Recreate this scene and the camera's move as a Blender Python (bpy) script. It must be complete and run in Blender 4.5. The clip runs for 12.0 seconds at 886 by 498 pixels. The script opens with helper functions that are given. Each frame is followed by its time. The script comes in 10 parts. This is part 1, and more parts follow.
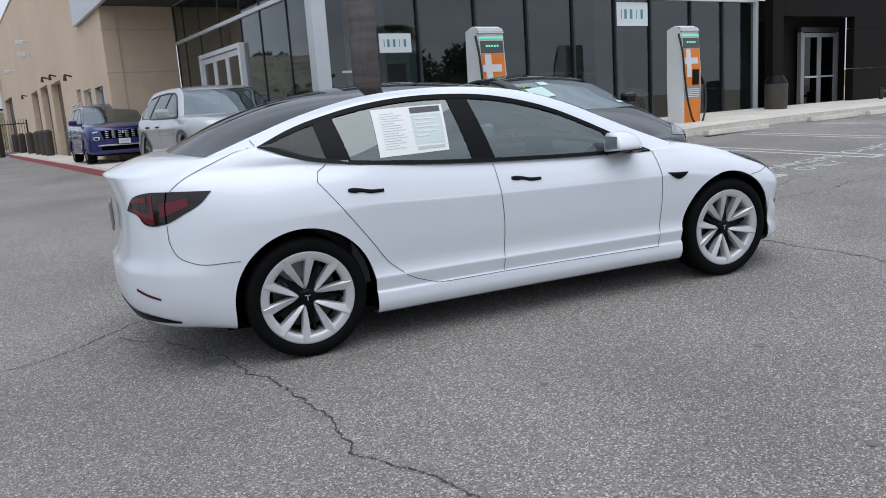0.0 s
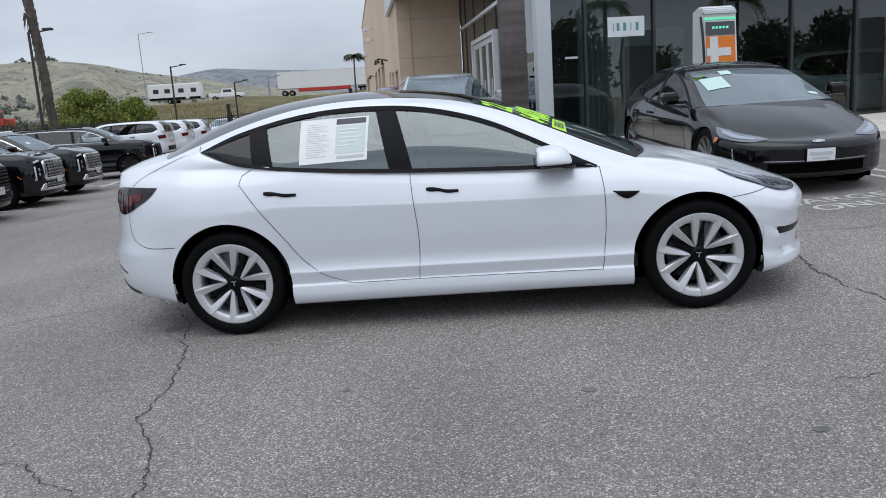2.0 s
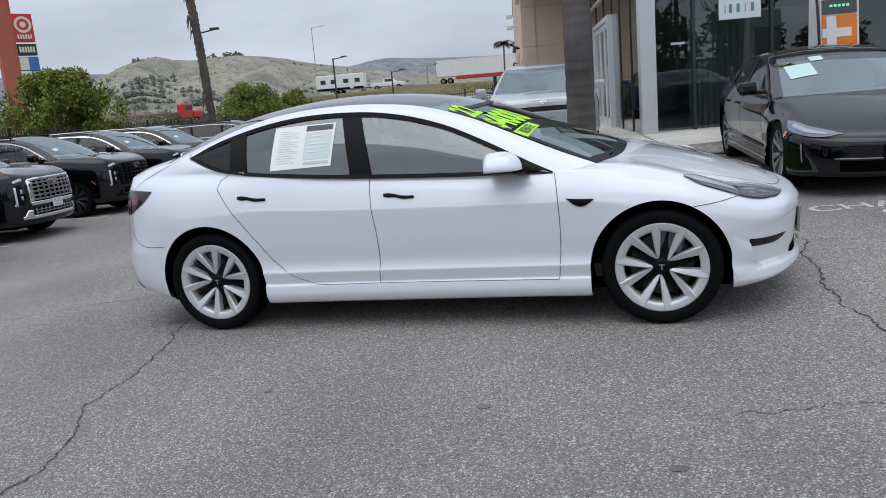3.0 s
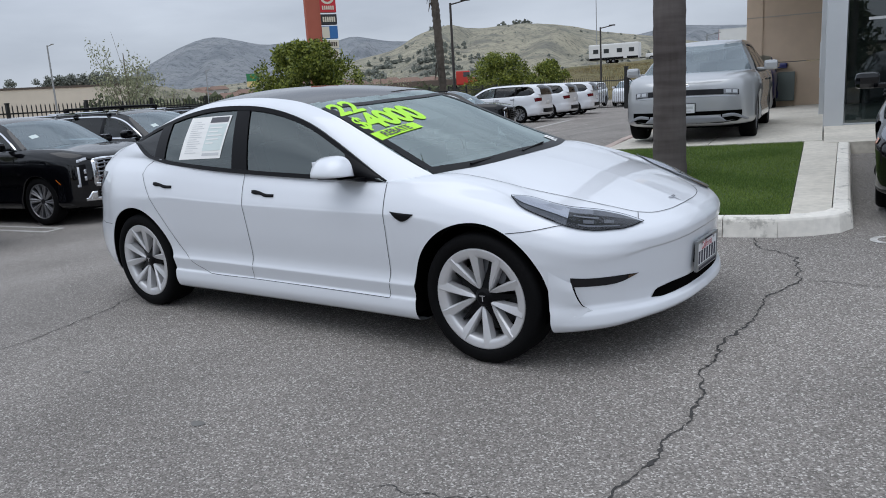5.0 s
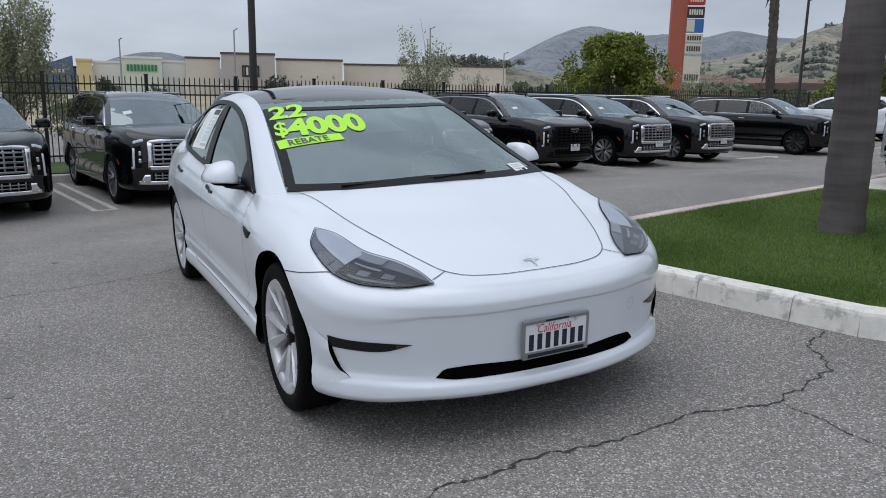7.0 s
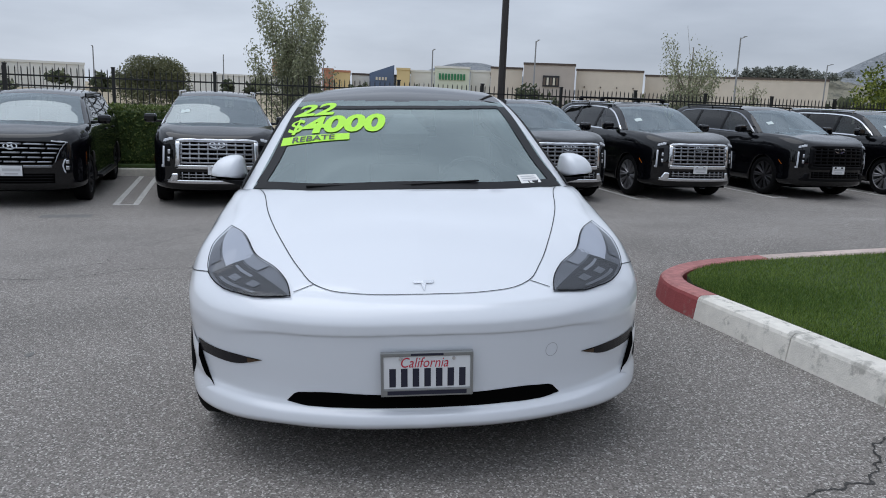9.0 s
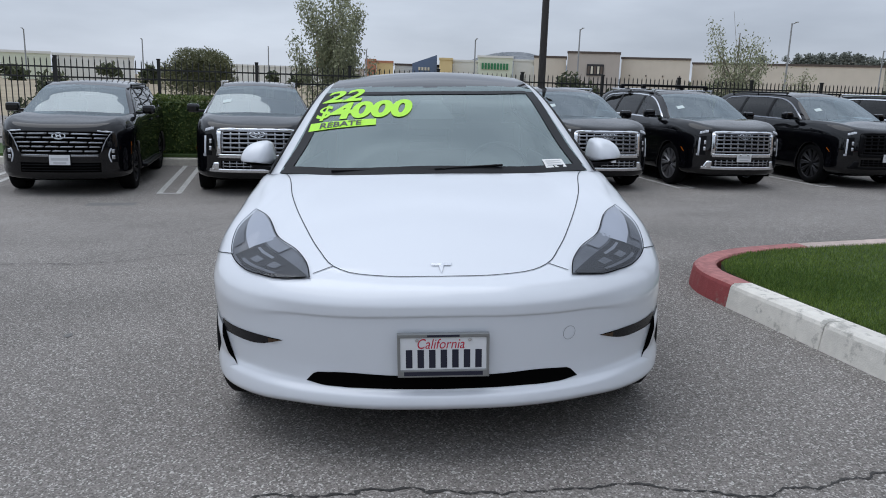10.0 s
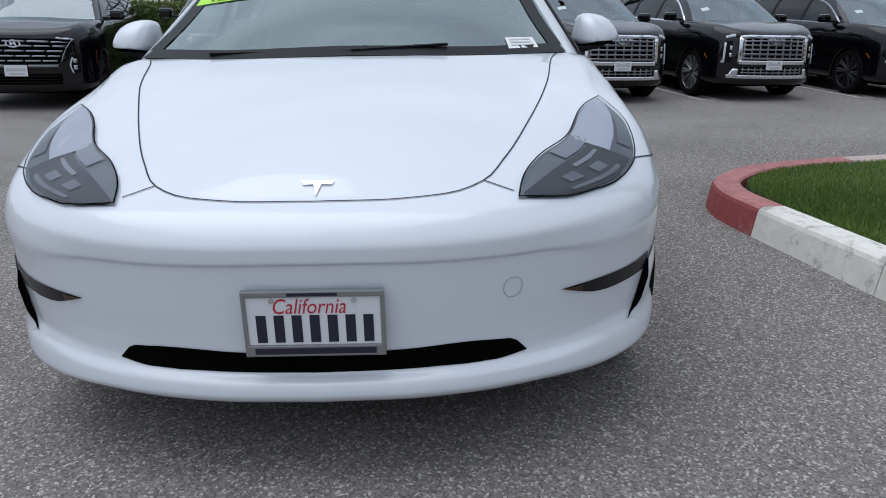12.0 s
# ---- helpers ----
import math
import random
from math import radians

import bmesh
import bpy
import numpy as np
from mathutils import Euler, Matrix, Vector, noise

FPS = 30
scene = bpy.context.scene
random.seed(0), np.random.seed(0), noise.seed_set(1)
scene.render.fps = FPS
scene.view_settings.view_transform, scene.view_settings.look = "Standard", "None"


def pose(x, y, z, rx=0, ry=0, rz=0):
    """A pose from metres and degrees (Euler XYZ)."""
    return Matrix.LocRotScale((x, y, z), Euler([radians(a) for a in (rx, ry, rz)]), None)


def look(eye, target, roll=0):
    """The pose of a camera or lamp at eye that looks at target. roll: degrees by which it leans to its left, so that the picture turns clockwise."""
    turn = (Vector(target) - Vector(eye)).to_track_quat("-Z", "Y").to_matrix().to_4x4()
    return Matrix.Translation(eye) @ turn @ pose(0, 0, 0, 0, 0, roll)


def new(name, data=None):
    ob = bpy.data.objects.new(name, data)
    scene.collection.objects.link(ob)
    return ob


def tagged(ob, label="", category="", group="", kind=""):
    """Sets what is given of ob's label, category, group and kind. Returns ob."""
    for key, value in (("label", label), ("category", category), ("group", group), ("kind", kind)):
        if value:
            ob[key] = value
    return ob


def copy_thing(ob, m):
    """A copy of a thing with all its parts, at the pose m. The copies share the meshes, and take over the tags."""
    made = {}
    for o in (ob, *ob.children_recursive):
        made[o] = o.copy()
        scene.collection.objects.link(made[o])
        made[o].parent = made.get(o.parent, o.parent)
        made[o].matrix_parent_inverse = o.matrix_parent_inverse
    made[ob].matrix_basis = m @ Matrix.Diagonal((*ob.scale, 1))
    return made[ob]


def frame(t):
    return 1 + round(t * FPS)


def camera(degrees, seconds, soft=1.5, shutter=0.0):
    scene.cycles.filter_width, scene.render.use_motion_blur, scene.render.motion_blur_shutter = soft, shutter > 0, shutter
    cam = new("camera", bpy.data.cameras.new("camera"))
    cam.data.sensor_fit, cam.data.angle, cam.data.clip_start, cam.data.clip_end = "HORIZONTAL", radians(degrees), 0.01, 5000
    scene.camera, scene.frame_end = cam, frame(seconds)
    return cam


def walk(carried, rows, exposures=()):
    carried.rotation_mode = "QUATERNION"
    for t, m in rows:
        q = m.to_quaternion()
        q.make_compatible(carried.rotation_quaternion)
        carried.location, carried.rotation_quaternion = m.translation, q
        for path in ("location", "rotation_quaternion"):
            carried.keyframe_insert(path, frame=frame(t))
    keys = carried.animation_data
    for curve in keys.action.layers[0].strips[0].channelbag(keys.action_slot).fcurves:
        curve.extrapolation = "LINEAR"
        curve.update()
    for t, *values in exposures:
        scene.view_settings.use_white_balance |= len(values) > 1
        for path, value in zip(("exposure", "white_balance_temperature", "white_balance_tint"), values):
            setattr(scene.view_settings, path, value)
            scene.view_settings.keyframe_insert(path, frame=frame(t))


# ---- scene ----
cam = camera(60.2, 12.0, 0.95)
# World: x across the lot away from the far row, y towards the showroom, z up. The lot rises gently towards
# the showroom and the parked car stands a little askew: LEVEL turns the car's own frame into the world.
UP = Vector((0.0143, 0.0376, 0.9992))
LEVEL = pose(0, 0, 0, 0, 0, -10.5) @ UP.rotation_difference(Vector((0, 0, 1))).to_matrix().to_4x4()
PATH = [
    (0, (-2.221, -4.874, 1.45), (-1.5, -3.06, 1.013), -3.9),
    (0.5, (-1.632, -5.12, 1.456), (-1.128, -3.235, 1.017), -4.0),
    (1, (-1.011, -5.326, 1.475), (-0.726, -3.396, 1.036), -4.2),
    (1.5, (-0.381, -5.404, 1.471), (-0.317, -3.454, 1.034), -4.3),
    (2, (0.26, -5.433, 1.488), (0.106, -3.487, 1.054), -4.7),
    (2.5, (0.861, -5.335, 1.489), (0.495, -3.417, 1.056), -5.3),
    (2.7, (1.115, -5.288, 1.502), (0.663, -3.388, 1.07), -5.7),
    (4.3, (2.849, -4.496, 1.44), (1.882, -2.803, 0.997), -6.4),
    (4.5, (3.042, -4.304, 1.426), (2.01, -2.649, 0.986), -6.1),
    (5, (3.51, -3.85, 1.416), (2.322, -2.302, 0.978), -5.4),
    (5.5, (3.871, -3.347, 1.406), (2.531, -1.928, 0.968), -4.3),
    (6, (4.239, -2.834, 1.405), (2.748, -1.573, 0.975), -3.4),
    (6.5, (4.477, -2.271, 1.391), (2.848, -1.191, 0.97), -2.3),
    (6.7, (4.559, -2.051, 1.393), (2.881, -1.047, 0.975), -1.9),
    (8.3, (4.755, -0.458, 1.368), (2.825, -0.09, 0.997), 0.0),
    (8.5, (4.727, -0.36, 1.363), (2.786, -0.057, 0.99), 0.0),
    (9, (4.723, -0.166, 1.323), (2.766, 0.009, 0.949), 0.0),
    (9.5, (4.751, -0.091, 1.301), (2.791, 0.009, 0.916), -0.2),
    (10, (4.743, -0.08, 1.297), (2.785, -0.016, 0.899), -0.4),
    (10.5, (4.745, -0.083, 1.3), (2.792, -0.025, 0.875), -0.8),
    (11, (4.636, -0.089, 1.272), (2.693, -0.032, 0.803), -1.3),
    (11.5, (4.299, 0.044, 1.139), (2.372, 0.088, 0.606), -1.5),
    (12, (3.826, 0.276, 1.081), (1.918, 0.289, 0.482), -0.9),
]
EXPOSURES = [(0, 0.32, 6320, 10), (2.5, 0.29, 6300, 10), (4.5, 0.23, 6300, 10), (6.5, 0.07, 6280, 10), (9.5, 0.08, 6230, 10), (12, 0.09, 6200, 10)]
walk(cam, [(t, LEVEL @ look(eye, target, roll)) for t, eye, target, roll in PATH], EXPOSURES)

# ---- light ----
world = bpy.data.worlds.new("overcast_sky")
scene.world = world
world.use_nodes = True
wn, wl = world.node_tree.nodes, world.node_tree.links
wn.clear()
w_out = wn.new("ShaderNodeOutputWorld")
w_bg = wn.new("ShaderNodeBackground")
w_bg.inputs["Strength"].default_value = 1.0
sky = wn.new("ShaderNodeTexSky")
sky.sky_type, sky.sun_disc = "NISHITA", False
sky.sun_elevation, sky.sun_rotation = radians(72), radians(203)
sky_dim = wn.new("ShaderNodeVectorMath")
sky_dim.operation = "SCALE"
sky_dim.inputs["Scale"].default_value = 0.075
w_co = wn.new("ShaderNodeTexCoord")
w_map = wn.new("ShaderNodeMapping")
w_map.inputs["Scale"].default_value = (1.2, 1.2, 5.0)
w_noise = wn.new("ShaderNodeTexNoise")
w_noise.inputs["Scale"].default_value, w_noise.inputs["Detail"].default_value = 2.2, 6.0
w_ramp = wn.new("ShaderNodeValToRGB")
w_ramp.color_ramp.elements[0].position, w_ramp.color_ramp.elements[1].position = 0.32, 0.72
w_ramp.color_ramp.elements[0].color = (0.43, 0.47, 0.54, 1)
w_ramp.color_ramp.elements[1].color = (0.66, 0.71, 0.79, 1)
w_mix = wn.new("ShaderNodeMix")
w_mix.data_type = "RGBA"
w_mix.inputs[0].default_value = 0.9
wl.new(sky.outputs[0], sky_dim.inputs[0])
wl.new(w_co.outputs["Generated"], w_map.inputs[0])
wl.new(w_map.outputs[0], w_noise.inputs["Vector"])
wl.new(w_noise.outputs["Fac"], w_ramp.inputs[0])
wl.new(sky_dim.outputs[0], w_mix.inputs[6])
# an overcast sky is brighter overhead than at the horizon
w_sep = wn.new("ShaderNodeSeparateXYZ")
w_up = wn.new("ShaderNodeMapRange")
w_up.inputs["From Min"].default_value, w_up.inputs["From Max"].default_value = 0.1, 1.0
w_up.inputs["To Min"].default_value, w_up.inputs["To Max"].default_value = 1.0, 1.85
w_gain = wn.new("ShaderNodeVectorMath")
w_gain.operation = "SCALE"
wl.new(w_co.outputs["Generated"], w_sep.inputs[0])
wl.new(w_sep.outputs["Z"], w_up.inputs["Value"])
wl.new(w_ramp.outputs[0], w_gain.inputs[0])
# the side towards the hidden sun is brighter than the north
w_side = wn.new("ShaderNodeMapRange")
w_side.inputs["From Min"].default_value, w_side.inputs["From Max"].default_value = -1.0, 1.0
w_side.inputs["To Min"].default_value, w_side.inputs["To Max"].default_value = 1.08, 0.91
w_both = wn.new("ShaderNodeMath")
w_both.operation = "MULTIPLY"
wl.new(w_sep.outputs["Y"], w_side.inputs["Value"])
wl.new(w_up.outputs[0], w_both.inputs[0])
wl.new(w_side.outputs[0], w_both.inputs[1])
wl.new(w_both.outputs[0], w_gain.inputs["Scale"])
wl.new(w_gain.outputs[0], w_mix.inputs[7])
wl.new(w_mix.outputs[2], w_bg.inputs["Color"])
wl.new(w_bg.outputs[0], w_out.inputs[0])
sun = new("sun", bpy.data.lights.new("sun", "SUN"))
sun.data.energy, sun.data.angle, sun.data.color = 0.9, radians(60), (1.0, 0.98, 0.96)
sun.matrix_world = look((-5, -12, 40), (0, 0, 0))


# ---- materials ----
def mat(name, color, rough=0.6, metal=0.0, coat=0.0, spec=0.5, alpha=1.0, vary=0.0, scale=20.0, bump=0.0, bscale=200.0, tint=None, emit=0.0, coat_ior=1.5):
    """A node material: base colour that varies at two scales, roughness, and a fine bump."""
    m = bpy.data.materials.new(name)
    m.use_nodes = True
    n, l = m.node_tree.nodes, m.node_tree.links
    b = n["Principled BSDF"]
    b.inputs["Roughness"].default_value = rough
    b.inputs["Metallic"].default_value = metal
    b.inputs["Coat Weight"].default_value = coat
    b.inputs["Coat Roughness"].default_value = 0.03
    b.inputs["Coat IOR"].default_value = coat_ior
    b.inputs["Specular IOR Level"].default_value = spec
    b.inputs["Base Color"].default_value = (*color, 1)
    if emit:
        b.inputs["Emission Color"].default_value = (*color, 1)
        b.inputs["Emission Strength"].default_value = emit
    co = n.new("ShaderNodeTexCoord")
    if vary:
        a, c = n.new("ShaderNodeTexNoise"), n.new("ShaderNodeTexNoise")
        a.inputs["Scale"].default_value, a.inputs["Detail"].default_value = scale, 5
        c.inputs["Scale"].default_value, c.inputs["Detail"].default_value = scale * 0.09, 3
        add = n.new("ShaderNodeMath")
        add.operation = "ADD"
        ramp = n.new("ShaderNodeMix")
        ramp.data_type = "RGBA"
        dark = [v * (1 - vary) for v in color]
        light = [min(1, v * (1 + vary)) for v in (tint or color)]
        ramp.inputs[6].default_value, ramp.inputs[7].default_value = (*dark, 1), (*light, 1)
        rng = n.new("ShaderNodeMapRange")
        rng.inputs["From Min"].default_value, rng.inputs["From Max"].default_value = 0.7, 1.3
        for t in (a, c):
            l.new(co.outputs["Object"], t.inputs["Vector"])
        l.new(a.outputs["Fac"], add.inputs[0])
        l.new(c.outputs["Fac"], add.inputs[1])
        l.new(add.outputs[0], rng.inputs["Value"])
        l.new(rng.outputs[0], ramp.inputs[0])
        l.new(ramp.outputs[2], b.inputs["Base Color"])
    if bump:
        t = n.new("ShaderNodeTexNoise")
        t.inputs["Scale"].default_value, t.inputs["Detail"].default_value = bscale, 4
        u = n.new("ShaderNodeBump")
        u.inputs["Strength"].default_value, u.inputs["Distance"].default_value = bump, 0.01
        l.new(co.outputs["Object"], t.inputs["Vector"])
        l.new(t.outputs["Fac"], u.inputs["Height"])
        l.new(u.outputs[0], b.inputs["Normal"])
    return m


def glass(name, tint, gloss=0.02, ior=1.5, sheen=(1, 1, 1)):
    """A tinted pane: what lies behind shows through the tint, and the surface mirrors by Fresnel."""
    m = bpy.data.materials.new(name)
    m.use_nodes = True
    n, l = m.node_tree.nodes, m.node_tree.links
    n.clear()
    out, mix = n.new("ShaderNodeOutputMaterial"), n.new("ShaderNodeMixShader")
    see, mir, lay = n.new("ShaderNodeBsdfTransparent"), n.new("ShaderNodeBsdfGlossy"), n.new("ShaderNodeLayerWeight")
    see.inputs["Color"].default_value = (*tint, 1)
    mir.inputs["Roughness"].default_value = gloss
    mir.inputs["Color"].default_value = (*sheen, 1)
    lay.inputs["Blend"].default_value = 0.5
    r0 = ((ior - 1) / (ior + 1)) ** 2
    power, fac = n.new("ShaderNodeMath"), n.new("ShaderNodeMath")
    power.operation, fac.operation = "POWER", "MULTIPLY_ADD"
    power.inputs[1].default_value = 5.0
    fac.inputs[1].default_value, fac.inputs[2].default_value = 1 - r0, r0
    l.new(lay.outputs["Facing"], power.inputs[0])
    l.new(power.outputs[0], fac.inputs[0])
    l.new(fac.outputs[0], mix.inputs[0])
    l.new(see.outputs[0], mix.inputs[1])
    l.new(mir.outputs[0], mix.inputs[2])
    l.new(mix.outputs[0], out.inputs[0])
    return m


def worn_paint(name, paint, under, scale, lo, hi):
    """Old paint, scuffed through to what lies under it in ragged patches."""
    m = mat(name, paint, 0.75, vary=0.12, scale=scale * 2.5, bump=0.3, bscale=120)
    n, l = m.node_tree.nodes, m.node_tree.links
    b = n["Principled BSDF"]
    old = b.inputs["Base Color"].links[0].from_socket
    co, t, r, mix = n.new("ShaderNodeTexCoord"), n.new("ShaderNodeTexNoise"), n.new("ShaderNodeMapRange"), n.new("ShaderNodeMix")
    t.inputs["Scale"].default_value, t.inputs["Detail"].default_value, t.inputs["Roughness"].default_value = scale, 8, 0.65
    r.inputs["From Min"].default_value, r.inputs["From Max"].default_value = lo, hi
    r.inputs["To Max"].default_value = 0.8
    mix.data_type = "RGBA"
    mix.inputs[7].default_value = (*under, 1)
    l.new(co.outputs["Object"], t.inputs["Vector"])
    l.new(t.outputs["Fac"], r.inputs["Value"])
    l.new(r.outputs[0], mix.inputs[0])
    l.new(old, mix.inputs[6])
    l.new(mix.outputs[2], b.inputs["Base Color"])
    return m


def asphalt_material():
    m = bpy.data.materials.new("asphalt")
    m.use_nodes = True
    n, l = m.node_tree.nodes, m.node_tree.links
    b = n["Principled BSDF"]
    b.inputs["Roughness"].default_value, b.inputs["Specular IOR Level"].default_value = 0.85, 0.3
    co = n.new("ShaderNodeTexCoord")
    vor = n.new("ShaderNodeTexVoronoi")
    vor.inputs["Scale"].default_value = 152
    r1 = n.new("ShaderNodeValToRGB")
    r1.color_ramp.elements[0].position, r1.color_ramp.elements[1].position = 0.0, 1.0
    r1.color_ramp.elements[0].color, r1.color_ramp.elements[1].color = (0.118, 0.108, 0.098, 1), (0.40, 0.37, 0.34, 1)
    e = r1.color_ramp.elements.new(0.86)
    e.color = (0.285, 0.263, 0.242, 1)
    e = r1.color_ramp.elements.new(0.945)
    e.color = (0.54, 0.515, 0.485, 1)
    big = n.new("ShaderNodeTexNoise")
    big.inputs["Scale"].default_value, big.inputs["Detail"].default_value = 0.55, 7
    r2 = n.new("ShaderNodeMapRange")
    r2.inputs["From Min"].default_value, r2.inputs["From Max"].default_value = 0.3, 0.7
    r2.inputs["To Min"].default_value, r2.inputs["To Max"].default_value = 0.80, 1.14
    mul = n.new("ShaderNodeMix")
    mul.data_type, mul.blend_type = "RGBA", "MULTIPLY"
    mul.inputs[0].default_value = 1.0
    fine = n.new("ShaderNodeTexNoise")
    fine.inputs["Scale"].default_value, fine.inputs["Detail"].default_value = 260, 3
    bump = n.new("ShaderNodeBump")
    bump.inputs["Strength"].default_value, bump.inputs["Distance"].default_value = 0.8, 0.005
    l.new(co.outputs["Object"], vor.inputs["Vector"])
    l.new(co.outputs["Object"], big.inputs["Vector"])
    l.new(co.outputs["Object"], fine.inputs["Vector"])
    sep = n.new("ShaderNodeSeparateColor")
    l.new(vor.outputs["Color"], sep.inputs[0])
    l.new(sep.outputs[0], r1.inputs[0])
    l.new(big.outputs["Fac"], r2.inputs["Value"])
    l.new(r1.outputs[0], mul.inputs[6])
    l.new(r2.outputs[0], mul.inputs[7])
    l.new(mul.outputs[2], b.inputs["Base Color"])
    l.new(fine.outputs["Fac"], bump.inputs["Height"])
    l.new(bump.outputs[0], b.inputs["Normal"])
    return m


ASPHALT = asphalt_material()
CONCRETE = mat("concrete", (0.58, 0.545, 0.475), 0.85, vary=0.16, scale=14, bump=0.25, bscale=160)
KERB_PAINT = worn_paint("kerb_white_paint", (0.74, 0.71, 0.645), (0.36, 0.345, 0.31), 7.0, 0.56, 0.64)
RED_PAINT = worn_paint("kerb_red_paint", (0.30, 0.062, 0.064), (0.30, 0.21, 0.19), 9.0, 0.60, 0.70)
YELLOW_PAINT = mat("kerb_yellow_paint", (0.55, 0.36, 0.08), 0.7, vary=0.2, scale=12)
LINE_PAINT = worn_paint("lane_paint", (0.53, 0.525, 0.50), (0.26, 0.245, 0.225), 24.0, 0.47, 0.62)
SOIL = mat("dry_soil", (0.30, 0.25, 0.17), 0.95, vary=0.3, scale=0.6)
TURF = mat("turf_base", (0.05, 0.085, 0.022), 0.9, vary=0.35, scale=12)
WHITE_PAINT = mat("pearl_white_paint", (0.693, 0.718, 0.757), 0.32, coat=1.0)
BLACK_PAINT = mat("black_car_paint", (0.0018, 0.0019, 0.0030), 0.3, coat=1.0, spec=0.02, coat_ior=1.5)
SILVER_PAINT = mat("silver_grey_paint", (0.44, 0.45, 0.46), 0.32, metal=0.4, coat=1.0)
BLUE_PAINT = mat("deep_blue_paint", (0.012, 0.016, 0.13), 0.3, metal=0.2, coat=1.0)
TRIM_BLACK = mat("satin_black_trim", (0.004, 0.004, 0.005), 0.35, spec=0.12)
GAP = mat("panel_gap_black", (0.002, 0.002, 0.002), 0.95, spec=0.02)
RUBBER = mat("tyre_rubber", (0.0045, 0.0045, 0.005), 0.7, spec=0.08, bump=0.2, bscale=90)
ALLOY = mat("machined_alloy", (0.60, 0.60, 0.61), 0.38, metal=0.45)
DARK_ALLOY = mat("dark_alloy", (0.03, 0.03, 0.033), 0.4, metal=0.6)
STEEL = mat("brake_steel", (0.06, 0.06, 0.062), 0.5, metal=0.8)
CHROME = mat("chrome", (0.75, 0.76, 0.78), 0.12, metal=1.0)
CAR_GLASS = glass("tinted_car_glass", (0.33, 0.39, 0.39), 0.01, 2.25, (0.92, 1.0, 0.98))
ROOF_GLASS = glass("dark_roof_glass", (0.02, 0.02, 0.022), 0.05, 1.65)
PRIVACY_GLASS = glass("privacy_glass", (0.12, 0.14, 0.14), 0.01, 1.5)
DOOR_GLASS = glass("clear_door_glass", (0.60, 0.68, 0.68), 0.01, 1.55)
BEIGE = mat("beige_stucco", (0.64, 0.50, 0.37), 0.92, vary=0.07, scale=3, bump=0.5, bscale=110)
DARK_CLAD = mat("dark_brown_cladding", (0.0065, 0.005, 0.0045), 0.6, spec=0.12, vary=0.15, scale=3)
ALU = mat("silver_composite_panel", (0.60, 0.62, 0.64), 0.4, metal=0.55, vary=0.05, scale=2)
SHOP_GLASS = glass("showroom_glass", (0.50, 0.56, 0.55), 0.004, 1.72)
MULLION = mat("dark_aluminium_mullion", (0.05, 0.055, 0.06), 0.4, metal=0.6)
IRON = mat("black_iron_fence", (0.012, 0.012, 0.012), 0.5)


# ---- building blocks ----
def part(name, bm, material, parent=None, label="", smooth=False):
    me = bpy.data.meshes.new(name)
    bm.normal_update()
    bm.to_mesh(me)
    bm.free()
    for mm in (material if isinstance(material, (list, tuple)) else [material]):
        me.materials.append(mm)
    if smooth:
        me.polygons.foreach_set("use_smooth", [True] * len(me.polygons))
    ob = new(name, me)
    ob.parent = parent
    if label:
        tagged(ob, label)
    return ob


def empty(name, m=None):
    e = new(name)
    e.empty_display_size = 0.2
    if m is not None:
        e.matrix_world = m
    return e


def put_box(bm, x0, x1, y0, y1, z0, z1, bev=0.0, m=None):
    """A box from its limits, with bevelled edges, into bm."""
    r = bmesh.ops.create_cube(bm, size=1.0)
    vs = r["verts"]
    for v in vs:
        v.co = Vector(((x0 + x1) / 2 + v.co.x * (x1 - x0), (y0 + y1) / 2 + v.co.y * (y1 - y0), (z0 + z1) / 2 + v.co.z * (z1 - z0)))
    if bev:
        es = list({e for v in vs for e in v.link_edges})
        r2 = bmesh.ops.bevel(bm, geom=es, offset=bev, segments=2, affect="EDGES", profile=0.6)
        vs = [v for v in r2["verts"]] + [v for v in vs if v.is_valid]
        vs = list(set(vs))
    if m is not None:
        bmesh.ops.transform(bm, matrix=m, verts=vs)
    return bm


def box(x0, x1, y0, y1, z0, z1, bev=0.0):
    return put_box(bmesh.new(), x0, x1, y0, y1, z0, z1, bev)


def put_tube(bm, a, b, r0, r1=None, n=12, caps=True):
    """A tapered round bar from a to b."""
    a, b = Vector(a), Vector(b)
    r1 = r0 if r1 is None else r1
    d = b - a
    q = d.to_track_quat("Z", "Y").to_matrix().to_4x4()
    bmesh.ops.create_cone(bm, cap_ends=caps, segments=n, radius1=r0, radius2=r1, depth=d.length, matrix=Matrix.Translation((a + b) / 2) @ q)
    return bm


def put_lathe(bm, prof, n=32, m=None):
    """A turned ring about the x axis from (offset, radius) pairs."""
    rows = []
    for o, r in prof:
        rows.append([bm.verts.new(Vector((o, r * math.cos(2 * math.pi * k / n), r * math.sin(2 * math.pi * k / n)))) for k in range(n)])
    for p, q in zip(rows, rows[1:]):
        for k in range(n):
            bm.faces.new((p[k], p[(k + 1) % n], q[(k + 1) % n], q[k]))
    if m is not None:
        bmesh.ops.transform(bm, matrix=m, verts=[v for row in rows for v in row])
    return bm


